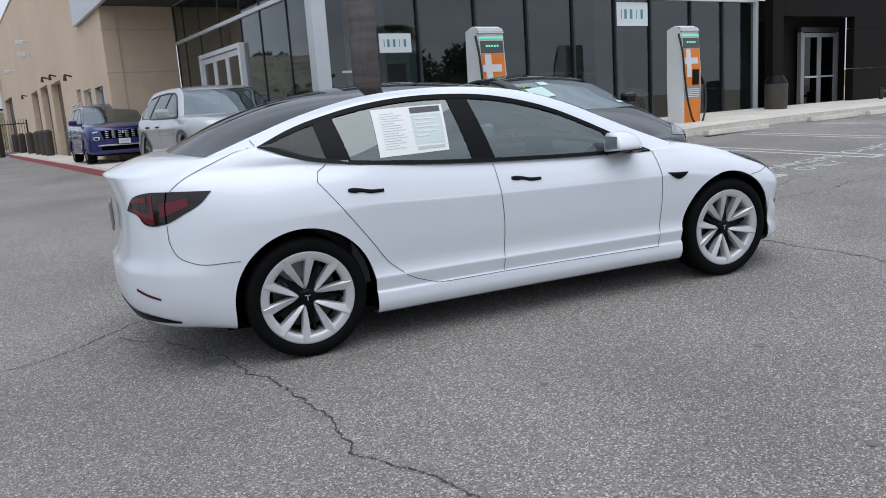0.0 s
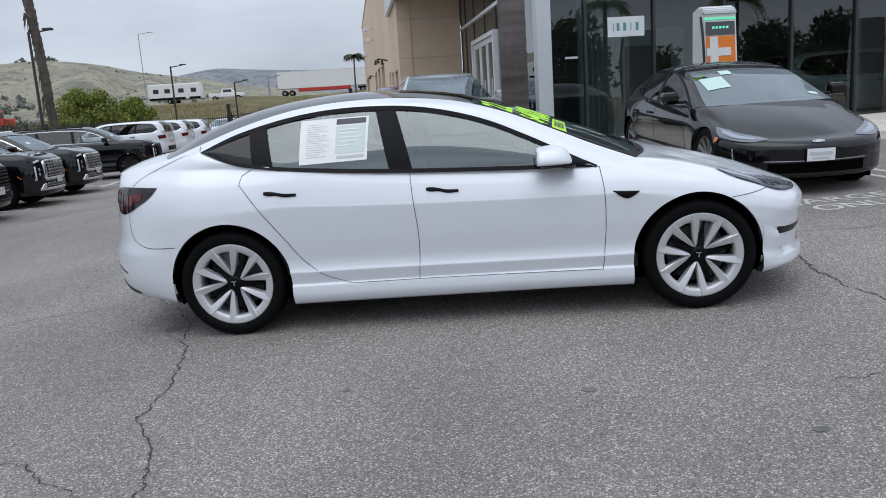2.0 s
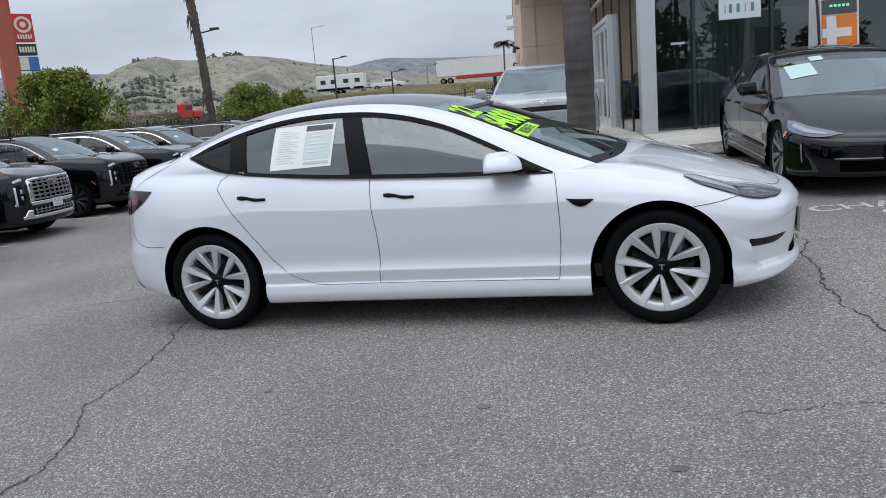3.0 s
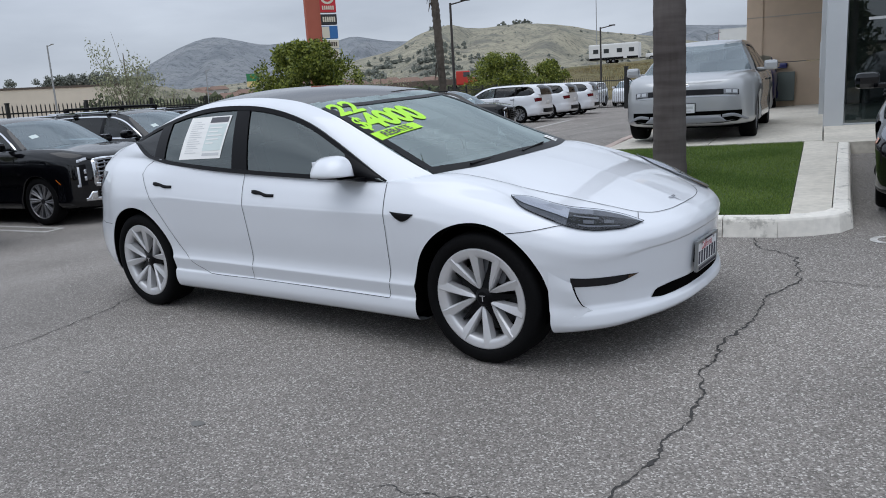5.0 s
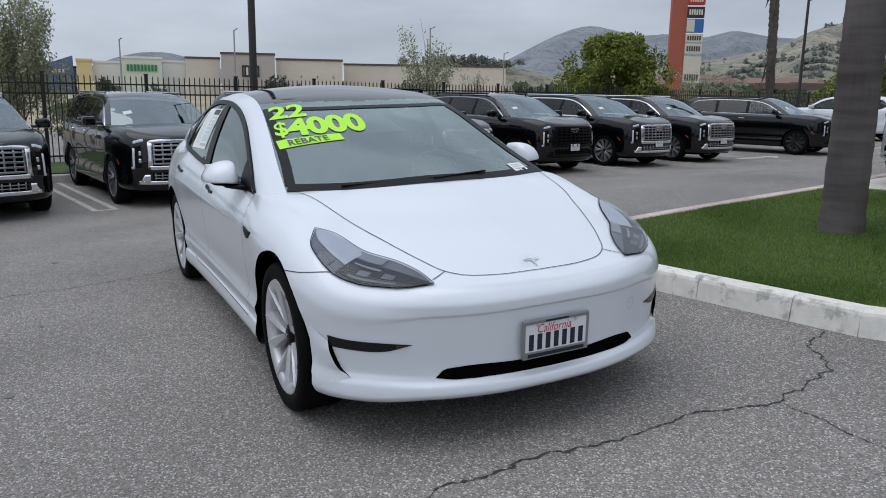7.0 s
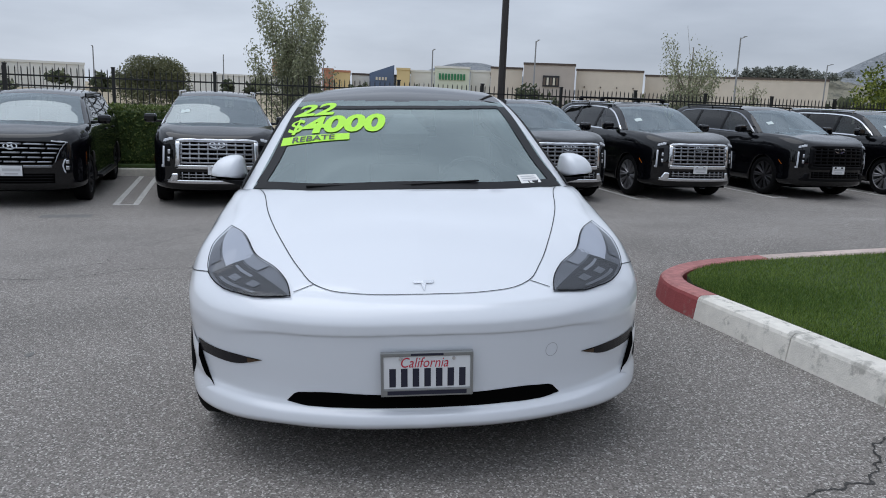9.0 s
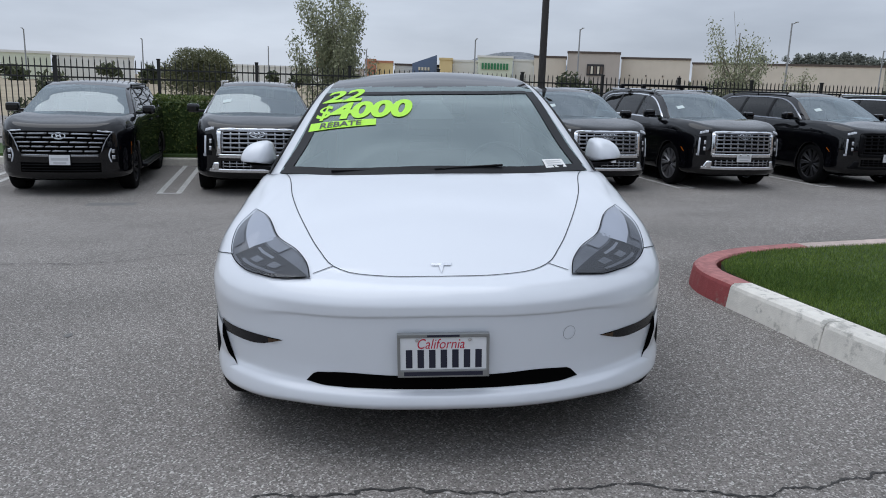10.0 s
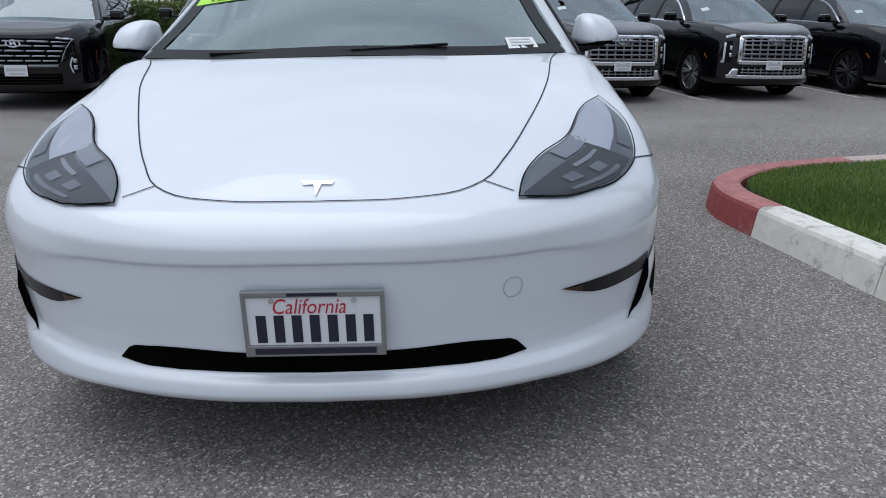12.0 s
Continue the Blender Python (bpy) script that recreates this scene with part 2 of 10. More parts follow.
def put_grid(bm, rows, flip=False):
    """Quads through rows of points."""
    vs = [[bm.verts.new(p) for p in row] for row in rows]
    for a, b in zip(vs, vs[1:]):
        for k in range(len(a) - 1):
            f = (a[k], a[k + 1], b[k + 1], b[k])
            try:
                bm.faces.new(f[::-1] if flip else f)
            except ValueError:
                pass
    return vs


def put_prism(bm, poly, z0, z1):
    """An upright prism over a plan polygon; z0 and z1 are heights or functions of x, y."""
    f0 = z0 if callable(z0) else (lambda x, y: z0)
    f1 = z1 if callable(z1) else (lambda x, y: z1)
    lo = [bm.verts.new((x, y, f0(x, y))) for x, y in poly]
    hi = [bm.verts.new((x, y, f1(x, y))) for x, y in poly]
    bm.faces.new(hi)
    bm.faces.new(lo[::-1])
    for k in range(len(poly)):
        j = (k + 1) % len(poly)
        bm.faces.new((lo[k], lo[j], hi[j], hi[k]))
    return bm


def pchip(xs, ys):
    """A smooth curve through points, without overshoot."""
    xs, ys = np.array(xs, float), np.array(ys, float)
    if xs[0] > xs[-1]:
        xs, ys = xs[::-1], ys[::-1]
    d = np.diff(ys) / np.diff(xs)
    m = np.zeros(len(xs))
    m[0], m[-1] = d[0], d[-1]
    for k in range(1, len(xs) - 1):
        if d[k - 1] * d[k] > 0:
            w1, w2 = 2 * (xs[k + 1] - xs[k]) + (xs[k] - xs[k - 1]), (xs[k + 1] - xs[k]) + 2 * (xs[k] - xs[k - 1])
            m[k] = (w1 + w2) / (w1 / d[k - 1] + w2 / d[k])

    def f(x):
        x = np.clip(np.asarray(x, float), xs[0], xs[-1])
        k = np.clip(np.searchsorted(xs, x) - 1, 0, len(xs) - 2)
        hh = xs[k + 1] - xs[k]
        t = (x - xs[k]) / hh
        return (ys[k] * (1 + 2 * t) * (1 - t) ** 2 + m[k] * hh * t * (1 - t) ** 2 + ys[k + 1] * t * t * (3 - 2 * t) + m[k + 1] * hh * t * t * (t - 1))

    return f


def spline3(pts, n):
    """n points along a smooth curve through 3D points."""
    p = np.array(pts, float)
    s = np.r_[0, np.cumsum(np.linalg.norm(np.diff(p, axis=0), axis=1))]
    t = np.linspace(0, s[-1], n)
    return np.stack([catmull(s, p[:, k])(t) for k in range(p.shape[1])], axis=1)


def catmull(xs, ys):
    xs, ys = np.array(xs, float), np.array(ys, float)
    m = np.gradient(ys, xs)

    def f(x):
        x = np.asarray(x, float)
        k = np.clip(np.searchsorted(xs, x) - 1, 0, len(xs) - 2)
        hh = xs[k + 1] - xs[k]
        t = (x - xs[k]) / hh
        return (ys[k] * (1 + 2 * t) * (1 - t) ** 2 + m[k] * hh * t * (1 - t) ** 2 + ys[k + 1] * t * t * (3 - 2 * t) + m[k + 1] * hh * t * t * (t - 1))

    return f


def lot_height(x, y):
    """Height of the lot's surface: it climbs towards the showroom and runs more level along the far row."""
    plane = 0.0209 * max(min(x, 12), -9) + 0.0344 * max(min(y, 8.5), -9)
    s = min(max((-1.5 - x) / 6.0, 0), 1)
    s = s * s * (3 - 2 * s)
    far = float(np.interp(y, (-2, 9, 20, 30), (-0.475, -0.345, -0.345, -0.21)))
    return plane * (1 - s) + far * s


# ---- car shells ----
def half_grid(spec, ns, nv):
    """The right-handed half of a car's outer wall: rows of points from sill to shoulder, from nose to tail."""
    o = spline3(spec["outline"], ns)
    tan = np.gradient(o, axis=0)
    tan /= np.linalg.norm(tan, axis=1)[:, None]
    nor = np.stack([-tan[:, 1], tan[:, 0]], axis=1)
    nor *= -1 if nor[ns // 2, 1] < 0 else 1
    nor[0], nor[-1] = (1, 0), (-1, 0)
    s = np.r_[0, np.cumsum(np.linalg.norm(np.diff(o, axis=0), axis=1))]
    at, profs = [], []
    for x, prof in spec["stations"]:
        at.append(s[np.argmin(np.abs(o[:, 0] - x))])
        profs.append(np.array(prof, float))
    top = pchip(*spec["ztop"])
    n_lev = len(profs[0])
    grid = np.zeros((ns, nv, 3))
    v = np.linspace(0, n_lev - 1, nv)
    for i in range(ns):
        k = int(np.clip(np.searchsorted(at, s[i]) - 1, 0, len(at) - 2))
        t = np.clip((s[i] - at[k]) / (at[k + 1] - at[k]), 0, 1)
        t = t * t * (3 - 2 * t)
        p = profs[k] * (1 - t) + profs[k + 1] * t
        z = p[:, 1].copy()
        want = float(top(o[i, 0]))
        w = np.clip((z - 0.45) / (z[-1] - 0.45), 0, 1)
        z += (want - z[-1]) * w
        lev = np.arange(n_lev)
        ins, zz = pchip(lev, p[:, 0])(v), pchip(lev, z)(v)
        grid[i, :, :2] = o[i] - ins[:, None] * nor[i]
        grid[i, :, 2] = zz
        grid[i, :, 1] = np.maximum(grid[i, :, 1], 0)
    grid[0, :, 1] = grid[-1, :, 1] = 0
    return grid


def bulged(a, b, n, lift, out=0.0):
    """n + 1 rows between two curves, arched by lift upwards and out sideways."""
    rows = []
    for k in range(n + 1):
        t = k / n
        r = a * (1 - t) + b * t
        r[:, 2] += 4 * t * (1 - t) * lift
        r[:, 1] += 4 * t * (1 - t) * out
        rows.append(r)
    return np.array(rows)


def shell(spec, ns=200, nv=40, nu=120):
    """The painted body, side windows and top glass of a car, as grids of one half."""
    g = half_grid(spec, ns, nv)
    c = [spline3(spec[k], nu) for k in ("c0", "c1", "c2", "c3")]
    top = g[:, -1, :]
    side = bulged(c[0], c[1], 8, 0.0, spec.get("side_bulge", 0.015))
    rail = bulged(c[1], c[2], 5, 0.0, spec.get("rail_bulge", 0.012))
    # the roof's crown: each crosswise line runs from the rail to the centre line, flat at the middle
    roof = []
    for k in range(15):
        t = k / 14
        r = c[2] * (1 - t) + c[3] * t
        r[:, 2] = c[2][:, 2] + (c[3][:, 2] - c[2][:, 2]) * (1 - (1 - t) ** 2)
        r[:, 0] = c[2][:, 0] + (c[3][:, 0] - c[2][:, 0]) * (1 - (1 - t) ** 2)
        roof.append(r)
    roof = np.array(roof)
    # bonnet and boot: from the shoulder line to the line round the glass
    i0 = int(np.argmin(np.abs(top[: ns // 2, 0] - spec["c0"][0][0])))
    ir = spec["c0_leave"]
    i1 = ns // 2 + int(np.argmin(np.abs(top[ns // 2 :, 0] - ir)))
    k1 = int(np.argmin(np.abs(c[0][:, 0] - ir)))
    inner_f = np.array([roof[k, 0] for k in range(14, -1, -1)] + [rail[k, 0] for k in range(4, -1, -1)])
    inner_f = spline3(inner_f, i0 + 1)
    front = bulged(top[: i0 + 1], inner_f, 16, spec["bonnet"])
    fade = np.linspace(1, 0.15, i0 + 1)
    for k, row in enumerate(front):
        t = k / 16
        row[:, 2] -= 4 * t * (1 - t) * spec["bonnet"] * (1 - fade)
    inner_r = np.concatenate([c[0][k1:], rail[1:, -1], roof[1:, -1]])
    inner_r = spline3(inner_r[np.r_[True, np.linalg.norm(np.diff(inner_r, axis=0), axis=1) > 1e-4]], ns - i1)
    rear = bulged(top[i1:], inner_r, 12, spec["boot"])
    return dict(wall=g, side=side, rail=rail, roof=roof, front=front, rear=rear, belt=(top[i0 : i1 + 1], c[0][: k1 + 1]), c=c)


def mirrored(rows):
    r = np.array(rows).copy()
    r[..., 1] *= -1
    return r


def body_bmesh(sh, spec):
    """Wall, decks and rails of both halves as one welded mesh, with the wheel arches cut out."""
    bm = bmesh.new()
    for sgn in (1, -1):
        f = (lambda r: np.array(r)) if sgn > 0 else mirrored
        put_grid(bm, f(sh["wall"]), flip=sgn < 0)
        put_grid(bm, f(sh["front"]), flip=sgn > 0)
        put_grid(bm, f(sh["rear"]), flip=sgn > 0)
        put_grid(bm, f(sh["rail"]), flip=sgn > 0)
        a, b = sh["belt"]
        n = 60
        put_grid(bm, [f(spline3(a, n)), f(spline3(b, n))], flip=sgn > 0)
    bmesh.ops.remove_doubles(bm, verts=bm.verts, dist=0.0025)
    for x, z, r in spec["arches"]:
        n = 44
        for k in range(-6, n // 2 + 7):
            a = 2 * math.pi * k / n
            if math.sin(a) < -0.1:
                continue
            c, s = math.cos(a), math.sin(a)
            near = []
            for fc in bm.faces:
                p = fc.calc_center_median()
                dx, dz = p.x - x, p.z - z
                if abs(p.y) > 0.45 and 0.72 * r < math.hypot(dx, dz) < 1.3 * r and dx * c + dz * s > 0.97 * math.hypot(dx, dz):
                    near.append(fc)
            geom = set(near)
            for fc in near:
                geom.update(fc.verts)
                geom.update(fc.edges)
            bmesh.ops.bisect_plane(bm, geom=list(geom), dist=0.0004, plane_co=(x + r * c, 0, z + r * s), plane_no=(c, 0, s))
        for sx in (1, -1):
            near = [fc for fc in bm.faces if abs(fc.calc_center_median().y) > 0.45 and fc.calc_center_median().z < z + 0.01 and abs(fc.calc_center_median().x - x - sx * r) < 0.15]
            geom = set(near)
            for fc in near:
                geom.update(fc.verts)
                geom.update(fc.edges)
            bmesh.ops.bisect_plane(bm, geom=list(geom), dist=0.0004, plane_co=(x + sx * r, 0, z), plane_no=(sx, 0, 0))
    kill = []
    for x, z, r in spec["arches"]:
        for fc in bm.faces:
            p = fc.calc_center_median()
            d = math.hypot(p.x - x, p.z - z)
            if abs(p.y) > 0.45 and ((d < r * 1.001) or (p.z < z and abs(p.x - x) < r)) and p.z < z + r + 0.01:
                kill.append(fc)
    bmesh.ops.delete(bm, geom=list(set(kill)), context="FACES")
    for e in bm.edges:
        if e.is_boundary:
            for v in e.verts:
                for x, z, r in spec["arches"]:
                    if abs(v.co.y) > 0.45 and abs(v.co.x - x) < r * 1.25 and v.co.z < z + r * 1.2:
                        if v.co.z >= z - 0.02:
                            d = math.hypot(v.co.x - x, v.co.z - z)
                            if d < r + 0.012:
                                v.co.x, v.co.z = x + (v.co.x - x) * r / d, z + (v.co.z - z) * r / d
                        elif abs(abs(v.co.x - x) - r) < 0.015 and v.co.z > spec["stations"][1][1][1][1] - 0.2:
                            v.co.x = x + math.copysign(r, v.co.x - x)
    # turn the cut edge inwards, so that the panel has thickness
    lip = [] if spec.get("own_lip") else [e for e in bm.edges if e.is_boundary and all(abs(v.co.y) > 0.45 and any(abs(v.co.x - x) <= r + 0.03 and v.co.z < z + r + 0.03 for x, z, r in spec["arches"]) for v in e.verts)]
    ex = bmesh.ops.extrude_edge_only(bm, edges=lip) if lip else {"geom": []}
    for el in ex["geom"]:
        if isinstance(el, bmesh.types.BMVert):
            el.co.y -= math.copysign(0.05, el.co.y)
    bmesh.ops.recalc_face_normals(bm, faces=bm.faces)
    return bm


def wheel(name, parent, m, tyre_r, rim_r, width, rim_mat, spokes=10, twist=0.0, cover=False):
    """A road wheel: tyre, rim with spokes, hub cap and brake disc. Its outer face looks along local +x."""
    w = empty(name)
    w.parent = parent
    w.matrix_basis = m
    h = width / 2
    bm = bmesh.new()
    put_lathe(bm, [(-h * 0.8, rim_r * 0.98), (-h, rim_r * 1.06), (-h * 0.98, tyre_r * 0.93), (-h * 0.8, tyre_r * 0.985), (-h * 0.5, tyre_r), (h * 0.5, tyre_r), (h * 0.8, tyre_r * 0.985), (h * 0.97, tyre_r * 0.94), (h, rim_r * 1.10), (h * 0.93, rim_r * 1.01), (h * 0.85, rim_r * 0.99)], 56)
    for k in (-0.55, 0.0, 0.55):
        put_lathe(bm, [(h * k - 0.006, tyre_r + 0.0006), (h * k - 0.004, tyre_r - 0.004), (h * k + 0.004, tyre_r - 0.004), (h * k + 0.006, tyre_r + 0.0006)], 56)
    part("tyre", bm, RUBBER, w, smooth=True)
    bm = bmesh.new()
    put_lathe(bm, [(-h * 0.8, rim_r * 0.97), (h * 0.70, rim_r * 0.955), (h * 0.84, rim_r * 0.945), (h * 0.90, rim_r * 0.965), (h * 0.90, rim_r * 1.0), (h * 0.80, rim_r * 1.005)], 64)
    for k in range(spokes):
        a = 2 * math.pi * k / spokes + (twist if k % 2 else 0)
        wide = 0.052 * rim_r / 0.245 * min(1.0, 11.0 / spokes)
        rows = []
        for t, off, ww in ((0.13, 0.62, 0.42), (0.3, 0.66, 0.5), (0.6, 0.74, 0.78), (0.97, 0.86, 1.15)):
            r = rim_r * t
            aa = a + 0.10 * (t - 0.13)
            cx, cy = math.cos(aa) * r, math.sin(aa) * r
            px, py = -math.sin(aa), math.cos(aa)
            q = wide * ww * 0.62
            rows.append([(h * off - 0.03, cx - px * q, cy - py * q), (h * off - 0.006, cx - px * q, cy - py * q), (h * off + 0.004, cx - px * q * 0.15, cy - py * q * 0.15), (h * off - 0.002, cx + px * q * 0.8, cy + py * q * 0.8), (h * off - 0.03, cx + px * q, cy + py * q)])
        put_grid(bm, rows)
    bmesh.ops.recalc_face_normals(bm, faces=bm.faces)
    part("rim", bm, rim_mat, w, smooth=False)
    bm = bmesh.new()
    put_lathe(bm, [(h * 0.5, 0.001), (h * 0.5, 0.0), (h * 0.70, 0.0005), (h * 0.72, rim_r * 0.10), (h * 0.69, rim_r * 0.145), (h * 0.4, rim_r * 0.15)], 32)
    for k in range(5):
        a = 2 * math.pi * (k + 0.25) / 5
        q = rim_r * 0.2
        put_tube(bm, (h * 0.3, math.cos(a) * q, math.sin(a) * q), (h * 0.62, math.cos(a) * q, math.sin(a) * q), 0.012, n=8)
    part("hub_cap", bm, DARK_ALLOY, w, smooth=False)
    bm = bmesh.new()
    put_lathe(bm, [(-h * 0.1, 0.03), (-h * 0.1, rim_r * 0.70), (h * 0.08, rim_r * 0.70), (h * 0.08, 0.03)], 40)
    put_lathe(bm, [(-h * 0.6, rim_r * 0.9), (-h * 0.5, 0.02)], 40)
    part("brake_disc", bm, STEEL, w)
    bm = bmesh.new()
    put_box(bm, -h * 0.2, h * 0.35, rim_r * 0.25, rim_r * 0.72, -rim_r * 0.38, rim_r * 0.38, 0.02, Matrix.Rotation(radians(200), 4, "X"))
    part("brake_caliper", bm, DARK_ALLOY, w)
    return w


SEDAN = dict(
    outline=[(2.262, 0), (2.245, 0.25), (2.175, 0.50), (2.062, 0.70), (1.89, 0.852), (1.66, 0.914), (1.3, 0.926), (0.8, 0.916), (0, 0.911), (-0.8, 0.915), (-1.4, 0.926), (-1.8, 0.900), (-2.12, 0.79), (-2.31, 0.58), (-2.385, 0.30), (-2.405, 0)],
    stations=[
        (2.262, [(0.22, 0.192), (0.09, 0.200), (0.022, 0.216), (0.0, 0.242), (0.005, 0.266), (0.032, 0.284), (0.036, 0.305), (0.031, 0.35), (0.022, 0.43), (0.0105, 0.535), (0.0085, 0.553), (0.001, 0.561), (0.0, 0.590), (0.030, 0.636), (0.135, 0.68)]),
        (2.18, [(0.22, 0.190), (0.09, 0.198), (0.022, 0.214), (0.0, 0.240), (0.004, 0.266), (0.026, 0.290), (0.031, 0.312), (0.030, 0.35), (0.021, 0.43), (0.0105, 0.530), (0.0085, 0.548), (0.002, 0.556), (0.0, 0.590), (0.030, 0.640), (0.135, 0.69)]),
        (2.02, [(0.21, 0.180), (0.08, 0.188), (0.024, 0.204), (0.0, 0.234), (0.005, 0.275), (0.020, 0.302), (0.028, 0.325), (0.024, 0.37), (0.016, 0.43), (0.010, 0.49), (0.006, 0.52), (0.0, 0.56), (0.008, 0.606), (0.056, 0.67), (0.14, 0.715)]),
        (1.5, [(0.20, 0.165), (0.05, 0.18), (0.02, 0.21), (0.010, 0.27), (0.010, 0.30), (0.010, 0.33), (0.010, 0.36), (0.009, 0.40), (0.008, 0.44), (0.006, 0.50), (0.0, 0.58), (0.006, 0.66), (0.030, 0.745), (0.083, 0.82), (0.17, 0.865)]),
        (0.95, [(0.14, 0.165), (0.05, 0.176), (0.016, 0.205), (0.004, 0.245), (0.010, 0.292), (0.022, 0.306), (0.009, 0.366), (0.008, 0.374), (0.018, 0.398), (0.024, 0.44), (0.010, 0.58), (0.003, 0.742), (0.008, 0.766), (0.042, 0.84), (0.085, 0.905)]),
        (-0.9, [(0.14, 0.165), (0.05, 0.176), (0.016, 0.205), (0.004, 0.248), (0.010, 0.298), (0.022, 0.312), (0.009, 0.378), (0.008, 0.386), (0.018, 0.410), (0.024, 0.455), (0.010, 0.60), (0.001, 0.786), (0.006, 0.812), (0.036, 0.91), (0.075, 0.995)]),
        (-1.55, [(0.2, 0.17), (0.05, 0.19), (0.02, 0.22), (0.012, 0.28), (0.011, 0.31), (0.010, 0.34), (0.010, 0.375), (0.010, 0.41), (0.008, 0.45), (0.006, 0.50), (0.0, 0.62), (0.004, 0.75), (0.022, 0.85), (0.07, 0.96), (0.16, 1.05)]),
        (-2.1, [(0.25, 0.225), (0.10, 0.237), (0.05, 0.26), (0.02, 0.315), (0.012, 0.345), (0.006, 0.375), (0.002, 0.41), (0.0, 0.45), (0.0, 0.49), (0.002, 0.535), (0.022, 0.63), (0.04, 0.76), (0.06, 0.88), (0.10, 0.98), (0.16, 1.045)]),
        (-2.405, [(0.28, 0.255), (0.15, 0.262), (0.085, 0.28), (0.04, 0.325), (0.024, 0.355), (0.012, 0.385), (0.004, 0.42), (0.0, 0.46), (0.0, 0.52), (0.006, 0.56), (0.042, 0.61), (0.064, 0.72), (0.070, 0.85), (0.048, 0.965), (0.018, 1.035)]),
    ],
    ztop=([-2.41, -2.2, -1.9, -1.5, -1.15, -0.75, 0, 0.8, 1.0, 1.2, 1.4, 1.6, 1.85, 2.0, 2.27], [1.035, 1.045, 1.055, 1.05, 1.025, 0.985, 0.935, 0.902, 0.9, 0.889, 0.862, 0.82, 0.75, 0.71, 0.68]),
    c0=[(0.86, 0.822, 0.905), (0.4, 0.838, 0.918), (0, 0.838, 0.935), (-0.75, 0.838, 0.985), (-1.13, 0.822, 1.025), (-1.36, 0.78, 1.065), (-1.59, 0.70, 1.155)],
    c1=[(0.86, 0.822, 0.905), (0.636, 0.775, 1.022), (0.438, 0.735, 1.122), (0.204, 0.692, 1.226), (-0.036, 0.662, 1.298), (-0.246, 0.648, 1.337), (-0.462, 0.64, 1.354), (-0.758, 0.634, 1.353), (-0.987, 0.634, 1.329), (-1.185, 0.64, 1.291), (-1.389, 0.66, 1.236), (-1.59, 0.70, 1.155)],
    c2=[(1.10, 0.735, 0.93), (0.85, 0.70, 1.03), (0.6, 0.66, 1.142), (0.33, 0.62, 1.258), (0.05, 0.585, 1.342), (-0.25, 0.568, 1.384), (-0.6, 0.56, 1.397), (-1.0, 0.56, 1.367), (-1.32, 0.572, 1.296), (-1.6, 0.59, 1.205), (-1.85, 0.605, 1.118)],
    c3=[(1.235, 0, 0.938), (0.99, 0, 1.045), (0.72, 0, 1.15), (0.42, 0, 1.262), (0.1, 0, 1.36), (-0.25, 0, 1.42), (-0.6, 0, 1.441), (-1.0, 0, 1.425), (-1.4, 0, 1.365), (-1.72, 0, 1.27), (-2.02, 0, 1.13)],
    c0_leave=-1.13, bonnet=0.035, boot=0.02,
    own_lip=True,
    arches=[(1.430, 0.336, 0.386), (-1.4375, 0.338, 0.385)],
)


def glass_pane(name, sh, key, keep, material, parent, lift=0.0):
    """The faces of one glazed strip that keep() picks, as a pane on both or one side."""
    bm = bmesh.new()
    for sgn in (1, -1):
        r = np.array(sh[key]) if sgn > 0 else mirrored(sh[key])
        vs = {}
        for a in range(r.shape[0] - 1):
            for b in range(r.shape[1] - 1):
                q = (r[a, b] + r[a + 1, b + 1]) / 2
                if keep(q, sgn):
                    ids = [(a, b), (a, b + 1), (a + 1, b + 1), (a + 1, b)]
                    ids = ids[::-1] if sgn > 0 else ids
                    for i in ids:
                        if i not in vs:
                            vs[i] = bm.verts.new(r[i])
                    try:
                        bm.faces.new([vs[i] for i in ids])
                    except ValueError:
                        pass
    bmesh.ops.remove_doubles(bm, verts=bm.verts, dist=0.0005)
    bm.normal_update()
    for fc in bm.faces:
        p = fc.calc_center_median()
        if fc.normal.dot(Vector((p.x * 0.3, p.y, p.z - 0.7))) < 0:
            fc.normal_flip()
    if lift:
        bm.normal_update()
        for v in bm.verts:
            v.co += v.normal * lift
    return part(name, bm, material, parent, smooth=True)


# ---- surface details ----
from mathutils.bvhtree import BVHTree


class Skin:
    """Lays strips and patches on a finished surface."""

    def __init__(self, bm):
        bm.normal_update()
        self.raise_by = 0.0
        self.tree = BVHTree.FromBMesh(bm)

    def level(self, z):
        return z + self.raise_by * min(1.0, max(0.0, (z - 0.45) / 0.65))

    def at(self, p, lift):
        loc, nor, _, _ = self.tree.find_nearest(Vector(p))
        out = Vector((loc.x * 0.15, loc.y, 0.35 * (loc.z - 0.6)))
        if abs(loc.x) > 1.9:
            out = Vector((loc.x, loc.y, 0))
        if nor.dot(out) < 0:
            nor = -nor
        return loc + nor * lift

    def drop(self, x, y, lift):
        loc, nor, _, _ = self.tree.ray_cast(Vector((x, y, 3)), Vector((0, 0, -1)))
        if loc is None:
            loc, nor, _, _ = self.tree.find_nearest(Vector((x, y, 1.2)))
        return loc + (nor if nor.z > 0 else -nor) * lift


def flipped(pts):
    return [(x, -y, z) for x, y, z in pts]


